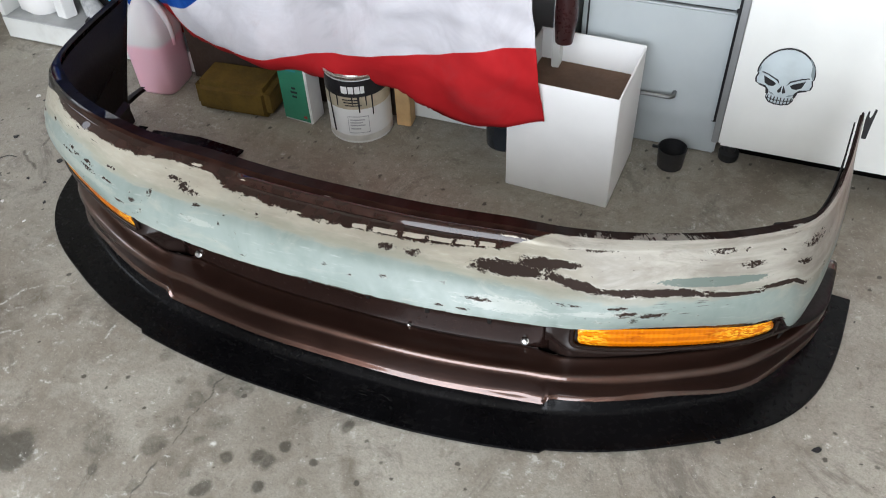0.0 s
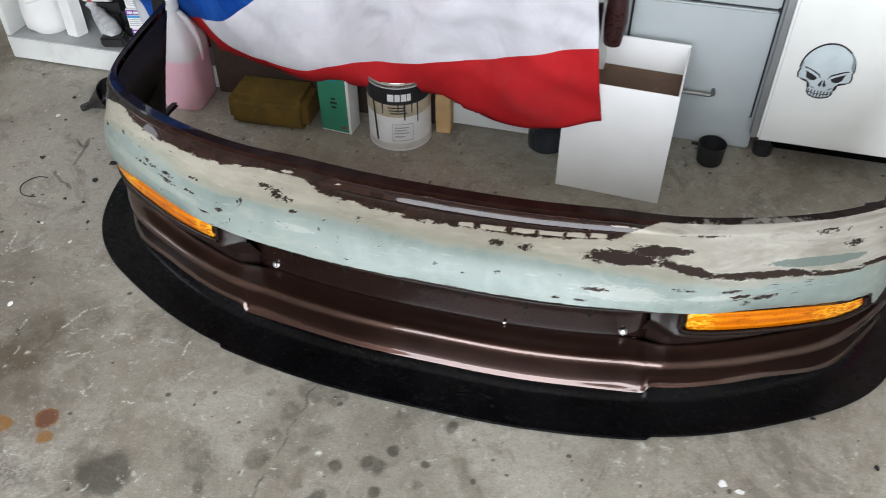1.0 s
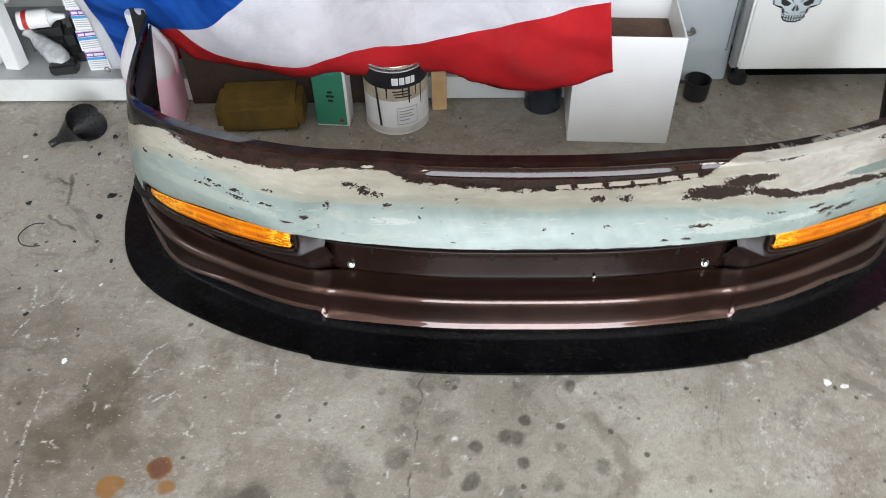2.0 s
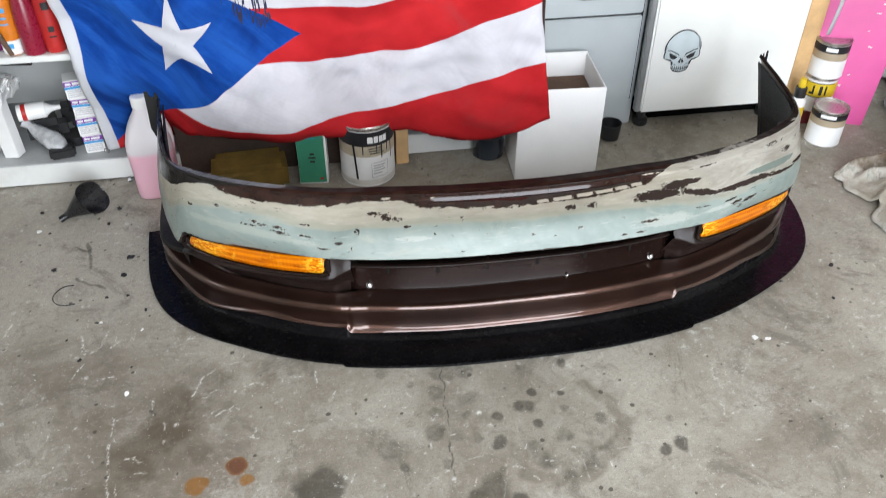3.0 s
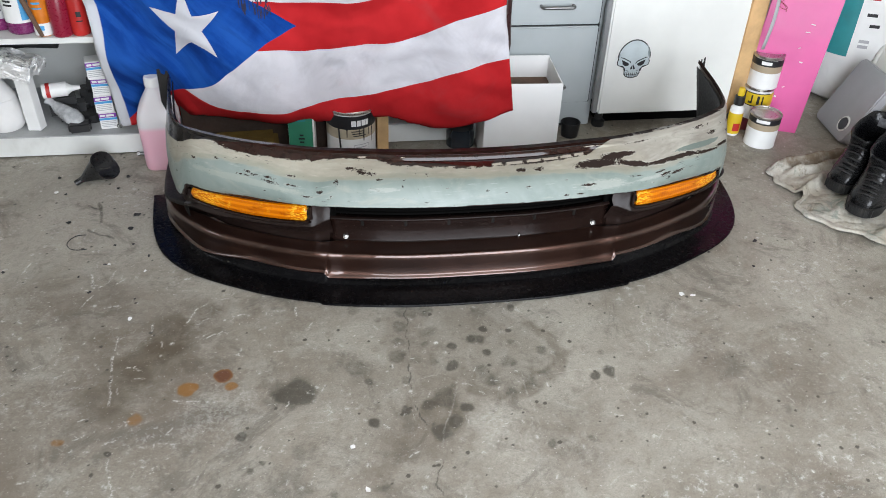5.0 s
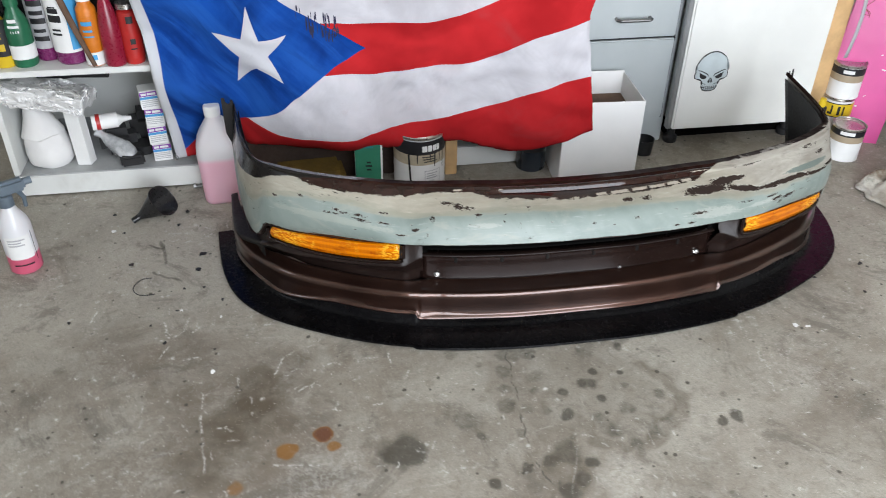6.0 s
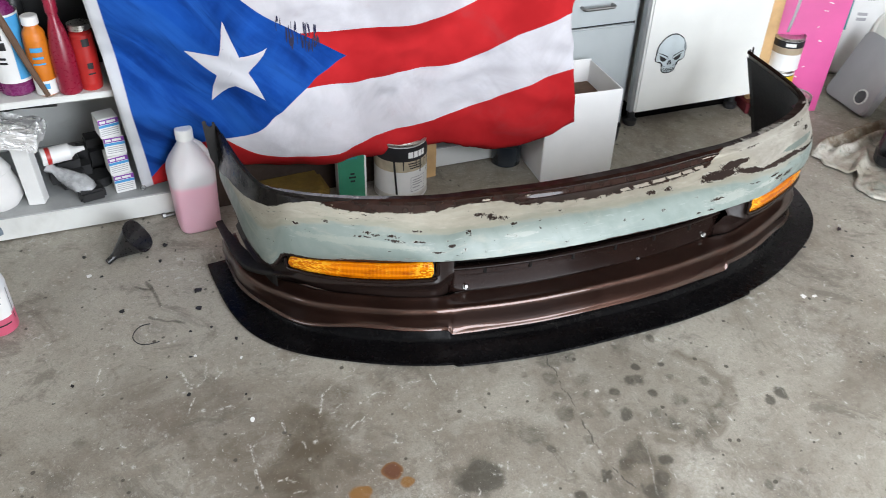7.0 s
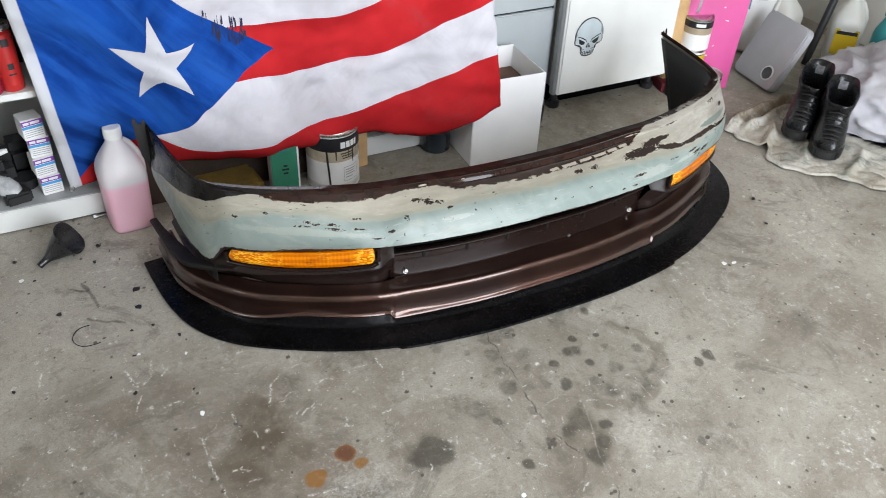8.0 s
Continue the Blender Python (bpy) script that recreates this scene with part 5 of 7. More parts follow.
def on_flag(s, t, lift):
    p = Vector(flag_point(s, t))
    nrm = (Vector(flag_point(s + 0.004, t)) - p).cross(Vector(flag_point(s, t + 0.004)) - p).normalized()
    if nrm.y > 0:
        nrm = -nrm
    return p + nrm * lift


def flag():
    root = thing("flag", "hanging cloth flag with red and white stripes and blue triangle", "flag")
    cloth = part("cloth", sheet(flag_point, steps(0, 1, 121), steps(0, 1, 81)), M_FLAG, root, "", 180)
    solid(cloth, 0.0015, 0)
    white = worn("star_cloth", (0.51, 0.51, 0.545), 0.85, 0, 0, 9, 0.05, (0.4, 0.38, 0.4), 0.2)
    tips = [(-0.763, 0.596), (-0.665, 0.520), (-0.682, 0.380), (-0.811, 0.368), (-0.862, 0.520)]
    cx, cz = sum(p[0] for p in tips) / 5, sum(p[1] for p in tips) / 5
    outline = []
    for k in range(5):
        a, c = tips[k], tips[(k + 1) % 5]
        m = ((a[0] + c[0]) / 2, (a[1] + c[1]) / 2)
        outline += [a, (cx + (m[0] - cx) * 0.47, cz + (m[1] - cz) * 0.47)]
    st = [flag_place(x, z) for x, z in outline]
    sc, tc = flag_place(cx, cz)
    b = bmesh.new()
    rings = []
    for r in steps(0, 1, 9)[1:]:
        ring = []
        for k in range(10):
            a, c = st[k], st[(k + 1) % 10]
            for u in (0, 0.25, 0.5, 0.75):
                s, t = a[0] + u * (c[0] - a[0]), a[1] + u * (c[1] - a[1])
                ring.append(b.verts.new(on_flag(sc + r * (s - sc), tc + r * (t - tc), 0.003)))
        rings.append(ring)
    mid = b.verts.new(on_flag(sc, tc, 0.003))
    for i in range(40):
        b.faces.new((mid, rings[0][i], rings[0][(i + 1) % 40]))
        for a, c in zip(rings, rings[1:]):
            b.faces.new((a[i], c[i], c[(i + 1) % 40], a[(i + 1) % 40]))
    part("star", b, white, root, "white five-pointed cloth star", 180)
    rng = random.Random(3)
    navy = worn("navy_ink", (0.012, 0.014, 0.05), 0.7)
    for k in range(46):
        x = -0.640 + 0.125 * rng.random() ** 0.8
        z = 0.592 - 0.52 * (x + 0.640) + rng.uniform(-0.040, 0.020)
        ln, w = rng.uniform(0.006, 0.040), rng.uniform(0.0008, 0.0028)
        s, t = flag_place(x, z)
        dt = ln / 0.72
        b = bmesh.new()
        cut = [b.verts.new(on_flag(s + e * w / 1.27, t - f * dt, 0.0025)) for f, e in ((0, -0.5), (0, 0.5), (0.5, 0.9), (1, 0.5), (1, -0.5), (0.5, -0.9))]
        b.faces.new((cut[0], cut[1], cut[2], cut[5]))
        b.faces.new((cut[5], cut[2], cut[3], cut[4]))
        part("ink_drip", b, navy, root, "", 180)
    eye = tube([(0.007 * math.cos(a), 0, 0.007 * math.sin(a)) for a in steps(0, 2 * math.pi, 17)], 0.0018, 6, None, False)
    eye.transform(Matrix.Translation((-1.028, 0.694, 0.114)))
    part("eyelet_ring", eye, M_STEEL, root)
    return root


flag()


# ---- shelf unit behind the flag ----
def shelf_unit():
    root = thing("shelf_unit", "white painted garage shelf unit with cluttered shelves", "shelf unit")
    x0, x1, y0, y1 = -1.505, 0.20, 0.715, 1.10
    part("kick_board", box_bm(x0, x1, y0, y0 + 0.02, 0.005, 0.070, 0.002), M_SHELF, root)
    part("bottom_shelf", box_bm(x0, x1, y0 + 0.001, y1, 0.0705, 0.0745, 0.001), worn("grey_shelf_top", (0.36, 0.37, 0.37), 0.6), root, "dusty grey shelf top")
    part("shelf_board", box_bm(x0 + 0.019, -0.66, y0 + 0.012, y1, 0.380, 0.398, 0.002), M_SHELF, root)
    part("shelf_board", box_bm(-0.64, x1 - 0.02, y0 + 0.012, y1, 0.380, 0.398, 0.002), M_SHELF, root)
    part("shelf_board", box_bm(x0 + 0.019, x1 - 0.02, y0 + 0.012, y1, 0.780, 0.798, 0.002), M_SHELF, root)
    part("top_board", box_bm(x0, x1, y0, y1, 1.18, 1.20, 0.002), M_SHELF, root)
    part("side_panel", box_bm(x0, x0 + 0.018, y0 + 0.002, y1, 0.075, 1.18, 0.002), M_SHELF, root)
    part("side_panel", box_bm(x1 - 0.018, x1, y0 + 0.002, y1, 0.075, 1.18, 0.002), M_SHELF, root)
    part("divider", box_bm(-0.66, -0.642, y0 + 0.012, y1, 0.075, 0.78, 0.002), M_SHELF, root)
    part("back_panel", box_bm(x0, x1, y1, y1 + 0.01, 0.0, 1.2, 0.001), M_SHELF, root)
    return root


shelf_unit()
SHELF_LOW, SHELF_UP = 0.0745, 0.398


# ---- things: bottles, cans, jugs ----
def bottle(name, label, at, r, h, body, cap, cap_h=0.03, shoulder=0.25, neck=0.35, label_mat=None, band=(0.2, 0.65), squash=1.0, turn=0.0, cap_r=None, foot=None):
    root = thing(name, label, "bottle", at, turn)
    cap_r = cap_r or r * neck * 1.25
    z1 = h - cap_h
    sh = z1 - shoulder * h
    prof = [(0, 0), (r * 0.9, 0), (r, 0.006), (r, sh), (r * 0.93, sh + 0.25 * (z1 - sh)), (r * 0.7, sh + 0.6 * (z1 - sh)), (r * neck, sh + 0.9 * (z1 - sh)), (r * neck, z1 + 0.006), (0, z1 + 0.006)]
    part("body", lathe(prof, 32, None, squash), body, root)
    part("cap", lathe([(0, z1), (cap_r, z1), (cap_r, z1 + cap_h * 0.9), (cap_r * 0.85, h), (0, h)], 20), cap, root)
    if label_mat:
        a, c = band[0] * h, band[1] * h
        part("label", lathe([(r + 0.0002, a), (r + 0.0009, a), (r + 0.0009, c), (r + 0.0002, c)], 32, None, squash), label_mat, root)
    if foot:
        part("foot", lathe([(r + 0.0003, 0.003), (r + 0.0012, 0.003), (r + 0.0012, foot[1] * h), (r + 0.0003, foot[1] * h)], 32, None, squash), foot[0], root)
    return root


def wrap(r, a0, a1, z0, z1, lift=0.0006, n=14):
    """A curved patch on a can's side between two angles (degrees)."""
    return sheet(lambda a, z: ((r + lift) * math.cos(radians(a)), (r + lift) * math.sin(radians(a)), z), steps(a0, a1, n), [z0, z1])


def paint_can(label, at, r, h, turn, body, bands=(), patches=(), group="", lid=M_TIN):
    """A lidded tin with rolled rims, printed bands (z0, z1, material) and patches (a0, a1, z0, z1, material)."""
    root = thing("paint_can", label, "paint can", at, turn, group)
    part("body", lathe([(0, 0.002), (r * 0.97, 0.002), (r * 1.012, 0.0), (r * 1.012, 0.004), (r, 0.006), (r, h - 0.007), (r * 1.012, h - 0.005), (r * 1.012, h - 0.001), (r * 0.99, h), (r * 0.93, h - 0.003), (r * 0.93, h - 0.008), (0, h - 0.008)], 44), body, root)
    part("rim", lathe([(r * 1.004, h - 0.009), (r * 1.022, h - 0.006), (r * 1.022, h - 0.001), (r * 0.99, h + 0.001), (r * 0.94, h - 0.002), (r * 0.94, h - 0.008)], 44), M_TIN, root)
    part("lid", lathe([(0, h - 0.005), (r * 0.72, h - 0.005), (r * 0.76, h - 0.0025), (r * 0.85, h - 0.0025), (r * 0.88, h - 0.006), (r * 0.925, h - 0.006), (r * 0.935, h - 0.001)], 44), lid, root, "tin lid")
    for z0, z1, m in bands:
        part("label_band", lathe([(r + 0.0001, z0), (r + 0.0005, z0), (r + 0.0005, z1), (r + 0.0001, z1)], 44), m, root)
    for i, (a0, a1, z0, z1, m) in enumerate(patches):
        part("print_bar", wrap(r, a0, a1, z0, z1, 0.0009 + 0.0002 * (i % 3)), m, root)
    return root


def white_jug(at, turn, body, cap, label, half=(0.064, 0.070), h=0.305, name="jug"):
    """A blow-moulded gallon jug: rounded square body, sloping shoulders, side handle, screw cap."""
    root = thing(name, label, "jug", at, turn)
    b = bmesh.new()
    levels = [(0, 0.86), (0.005, 0.91), (0.014, 0.935), (0.05, 0.945), (0.10, 0.965), (0.145, 0.99), (0.165, 1.0), (0.182, 0.975), (0.200, 0.90), (0.220, 0.765), (0.240, 0.605), (0.257, 0.455), (0.268, 0.355), (0.276, 0.305), (0.282, 0.285), (0.292, 0.28)]
    rings, m = [], 48
    for z, k in levels:
        ring = []
        rnd = smooth01(z, 0.17, 0.27)
        for i in range(m):
            a = 2 * math.pi * (i + 0.5) / m
            ca, sa = math.cos(a), math.sin(a)
            q = 4.6 - 2.6 * rnd
            g = (abs(ca) ** q + abs(sa) ** q) ** (-1 / q)
            hx, hy = (u + (0.064 - u) * rnd for u in half)
            ring.append(b.verts.new((hx * k * g * ca, hy * k * g * sa, z * h / 0.305)))
        rings.append(ring)
    for a, c in zip(rings, rings[1:]):
        for i in range(m):
            b.faces.new((a[i], a[(i + 1) % m], c[(i + 1) % m], c[i]))
    b.faces.new(rings[0][::-1]), b.faces.new(rings[-1])
    part("body", b, body, root, "", 60)
    w, u = half[0], h / 0.305
    part("handle", tube([(w * 0.30, 0, 0.266 * u), (w * 0.55, 0, 0.252 * u), (w * 0.80, 0, 0.224 * u), (w * 0.93, 0, 0.192 * u), (w * 0.93, 0, 0.160 * u), (w * 0.88, 0, 0.135 * u)], [0.009, 0.009, 0.009, 0.009, 0.010, 0.010], 14), body, root)
    part("cap", lathe([(0.0, h - 0.024), (0.0235, h - 0.026), (0.024, h - 0.006), (0.0235, h + 0.002), (0.021, h + 0.005), (0, h + 0.005)], 28), cap, root, "white screw cap")
    return root


white_jug((-0.897, 0.655, 0), 4, M_JUG, M_CAPWHITE, "milky plastic gallon jug half full of pink liquid", (0.062, 0.068), 0.295)

# spray bottle
sp = thing("spray_bottle", "milky spray bottle with red liquid and a slate trigger", "spray bottle", (-1.405, 0.345, 0), 30)
part("body", lathe([(0, 0), (0.036, 0), (0.041, 0.005), (0.041, 0.135), (0.036, 0.155), (0.022, 0.18), (0.016, 0.195), (0.016, 0.205), (0, 0.205)], 36), M_SPRAY, sp)
part("label", wrap(0.041, -150, -60, 0.05, 0.12), M_LABEL, sp)
M_TRIG = worn("slate_plastic", (0.10, 0.13, 0.16), 0.4)
part("collar", lathe([(0.0, 0.196), (0.019, 0.196), (0.019, 0.222), (0.015, 0.226), (0, 0.226)], 24), M_TRIG, sp)
head = box_bm(-0.016, 0.055, -0.013, 0.013, 0.226, 0.262, 0.007)
part("spray_head", head, M_TRIG, sp)
part("trigger", tube([(0.034, 0, 0.228), (0.044, 0, 0.205), (0.042, 0, 0.178)], [0.007, 0.006, 0.005], 10), M_TRIG, sp)
part("nozzle", tube([(0.054, 0, 0.247), (0.072, 0, 0.247)], 0.010, 14), M_TRIG, sp)

for z, a0, a1 in ((0.108, -140, -80), (0.100, -140, -95), (0.092, -140, -85), (0.030, -140, -70)):
    part("print_bar", wrap(0.041, a0, a1, z, z + 0.004, 0.0011, 8), M_GREYP if z > 0.05 else M_INK, sp)
part("level_line", wrap(0.041, -52, -49.5, 0.035, 0.125, 0.0011, 3), M_INK, sp)

# funnel lying on the floor
fn_root = thing("funnel", "black plastic funnel lying on the concrete floor", "funnel", (-1.147, 0.523, 0.0105))
b = lathe([(0.0072, -0.006), (0.0085, -0.006), (0.0092, 0.012), (0.0115, 0.022), (0.0445, 0.109), (0.0465, 0.114), (0.0455, 0.1145), (0.0425, 0.109), (0.0095, 0.022), (0.0076, 0.012), (0.0072, -0.006)], 36)
for k in range(4):
    rib = box_bm(0.006, 0.0105, -0.0008, 0.0008, -0.004, 0.030, 0.0004)
    join(b, rib, pose(0, 0, 0, 0, 0, 90 * k + 30))
turn = Vector((0, 0, 1)).rotation_difference(Vector((0.095, 0.055, 0.036))).to_matrix().to_4x4()
facing = (turn.to_3x3().inverted() @ Vector((0.35, -0.7, 0.6))).normalized()


def slant(bm):
    """The mouth is cut at a slant."""
    for v in bm.verts:
        k = max(0.0, (v.co.z - 0.03) / 0.085) * (0.078 * smooth01(v.co.x * facing.x + v.co.y * facing.y, -0.06, 0.06) - 0.024)
        v.co.z -= k


slant(b)
b.transform(turn)
part("cone", b, M_FUNNEL, fn_root)
b = lathe([(0.0450, 0.112), (0.0470, 0.112), (0.0478, 0.1135), (0.0470, 0.1150), (0.0450, 0.1150), (0.0450, 0.112)], 36)
slant(b)
b.transform(turn)
part("rim", b, M_FUNNEL, fn_root)

# things on the floor under the flag
def ochre_block():
    b = box_bm(-0.108, 0.108, -0.06, 0.06, 0.0, 0.088, 0.016, None, 4)
    for v in b.verts:
        v.co += 0.004 * Vector((noise.noise(v.co * 20), noise.noise(v.co * 20 + Vector((5, 0, 0))), 0 if v.co.z < 0.01 else noise.noise(v.co * 20 + Vector((0, 5, 0)))))
    ob = link_mesh("sponge", b, M_FOAM)
    ob.matrix_world = pose(-0.634, 0.632, 0, 0, 0, 4)
    return tagged(ob, "ochre yellow foam sponge block on the floor", "sponge")


ochre_block()

ct = thing("carton", "slim green and white printed carton standing on the floor", "carton", (-0.449, 0.632, 0), -5)
part("body", box_bm(-0.042, 0.042, -0.028, 0.028, 0, 0.205, 0.002), M_LABEL, ct)
part("green_panel", box_bm(-0.041, 0.036, -0.0298, -0.0282, 0.006, 0.203, 0.0004), M_GREEN, ct, "green printed panel")
for z, w in ((0.165, 0.04), (0.152, 0.03), (0.10, 0.012), (0.088, 0.02), (0.075, 0.014)):
    part("print_bar", box_bm(-w / 2, w / 2, -0.0306, -0.0299, z, z + 0.006, 0.0002), M_INK if z < 0.11 else M_TEAL, ct)
part("print_bar", box_bm(0.018, 0.028, -0.0306, -0.0299, 0.016, 0.023, 0.0002), M_RED, ct)


def gallon(at, turn):
    r, h = 0.080, 0.192
    c = paint_can("gallon paint can with black and tan printed label and black drips", at, r, h, turn, M_LABEL,
                  bands=[(0.135, h - 0.012, M_INK), (0.100, 0.135, worn("tan_wash", (0.50, 0.43, 0.31), 0.5, 0, 0, 14, 0.25, (0.2, 0.16, 0.1), 0.5)), (0.004, 0.022, worn("grimy_white", (0.6, 0.58, 0.54), 0.5, 0, 0, 14, 0.2, (0.2, 0.18, 0.15), 0.6))],
                  patches=[(-14, 24, 0.030, 0.080, M_GREYP), (-13, 23, 0.032, 0.078, M_LABEL)])
    for k, (a, w) in enumerate(((-20, 11), (-7, 9), (4, 9), (14, 7))):
        part("print_bar", wrap(r, a, a + w, 0.146, 0.166, 0.0016, 4), M_LABEL, c, "blocky white lettering shape")
    for a, w, z in ((-20, 30, 0.126), (-18, 26, 0.118), (-16, 30, 0.110), (-10, 26, 0.068), (-10, 22, 0.060), (-10, 26, 0.052), (-10, 18, 0.042)):
        part("print_bar", wrap(r, a, a + w, z, z + 0.0035, 0.0016, 6), M_INK if z > 0.1 else M_GREYP, c)
    drip = sheet(lambda u, v: ((r + 0.0016) * math.cos(radians(-50 + 6 * u + v)), (r + 0.0016) * math.sin(radians(-50 + 6 * u + v)), 0.142 - 0.118 * u), steps(0, 1, 14), [-2.2, 2.2])
    part("paint_drip", drip, M_INK, c)
    for a, w, l in ((-30, 1.6, 0.030), (-2, 1.2, 0.024), (9, 2.0, 0.046), (22, 1.3, 0.028), (33, 1.6, 0.058)):
        run = sheet(lambda u, v: ((r + 0.0019) * math.cos(radians(a + v * (1 - 0.4 * u))), (r + 0.0019) * math.sin(radians(a + v * (1 - 0.4 * u))), 0.138 - l * u), steps(0, 1, 8), [-w, w])
        part("paint_drip", run, M_INK, c)
    return c


gallon((-0.290, 0.645, 0), -72)

wb = link_mesh("wood_block", box_bm(-0.019, 0.019, -0.02, 0.02, 0, 0.16, 0.002), M_WOOD)
wb.matrix_world = pose(-0.184, 0.69, 0, 0, 0, 4)
tagged(wb, "raw pine wood block standing on the floor", "wood block")

jr = thing("jar", "small dark glass jar on the floor under the flag", "jar", (0.085, 0.690, 0))
part("body", lathe([(0, 0), (0.044, 0), (0.048, 0.004), (0.048, 0.055), (0.042, 0.064), (0.042, 0.072), (0, 0.072)], 30), worn("dark_glass", (0.02, 0.025, 0.032), 0.12, 0, 0.5), jr)
part("lid", lathe([(0, 0.070), (0.045, 0.070), (0.045, 0.086), (0.042, 0.088), (0, 0.088)], 30), M_BLACK, jr)


# ---- white cardboard box ----
def card_box():
    root = thing("cardboard_box", "open white cardboard box standing on the floor, dark inside", "cardboard box", (0.262, 0.640, 0), -3)
    w, d, h, t = 0.122, 0.112, 0.292, 0.004
    part("front_panel", box_bm(-w, w, -d, -d + t, 0, h, 0.0012), M_CARD, root)
    part("back_panel", box_bm(-w, w, d - t, d, 0, h + 0.003, 0.0012), M_CARD, root)
    part("side_panel", box_bm(-w, -w + t, -d + t, d - t, 0, h - 0.001, 0.0012), M_CARD, root)
    part("side_panel", box_bm(w - t, w, -d + t, d - t, 0, h - 0.001, 0.0012), M_CARD, root)
    part("bottom", box_bm(-w + t, w - t, -d + t, d - t, 0.001, 0.005, 0.0005), M_CARD, root)
    part("inner_flap", box_bm(-w + t + 0.001, w - t - 0.001, -d + t + 0.001, d - t - 0.001, 0.215, 0.219, 0.001), M_KRAFT, root, "brown cardboard inside the box")
    return root


card_box()

cp = thing("cup", "small black cup with a short handle on the floor", "cup", (0.487, 0.722, 0), 160)
part("bowl", lathe([(0, 0.002), (0.026, 0.0), (0.030, 0.003), (0.034, 0.055), (0.032, 0.055), (0.028, 0.006), (0, 0.005)], 28), M_BLACK, cp)
part("handle", tube([(0.032, 0, 0.04), (0.05, 0, 0.036)], 0.004, 8), M_BLACK, cp)


# ---- filing cabinet ----
def filing_cabinet():
    root = thing("filing_cabinet", "grey steel filing cabinet with chrome drawer handles", "filing cabinet", (0.228, 0.800, 0))
    w, d, h = 0.352, 0.48, 1.30
    part("body", box_bm(0, w, 0.0, d, 0.0, h, 0.004), M_FILE, root)
    for k in range(4):
        z0 = 0.098 + 0.287 * k
        dr = part("drawer", box_bm(0.018, w - 0.018, -0.016, -0.001, z0, z0 + 0.280, 0.004), M_FILE, root)
        part("shadow_gap", box_bm(0.012, w - 0.012, -0.0028, -0.0008, z0 - 0.005, z0 + 0.285, 0.0005), M_INK, root)
        hz = z0 + 0.066
        b = tube([(0.125, -0.016, hz), (0.125, -0.034, hz), (0.132, -0.040, hz), (0.228, -0.040, hz), (0.235, -0.034, hz), (0.235, -0.016, hz)], 0.0055, 10)
        part("handle", b, M_STEEL, dr, "chrome bar handle")
    return root


filing_cabinet()

# slim dark bottle or sleeve behind the box, beside the cabinet
tb = link_mesh("leather_sleeve", tube([(0, 0, 0.30), (0.002, 0, 0.36), (0, 0, 0.44), (0.004, 0.01, 0.55)], [0.02, 0.026, 0.022, 0.02], 14), worn("oxblood_leather", (0.035, 0.012, 0.012), 0.3))
tb.matrix_world = pose(0.212, 0.70, 0.0)
tagged(tb, "dark oxblood leather strap hanging beside the cabinet", "strap")


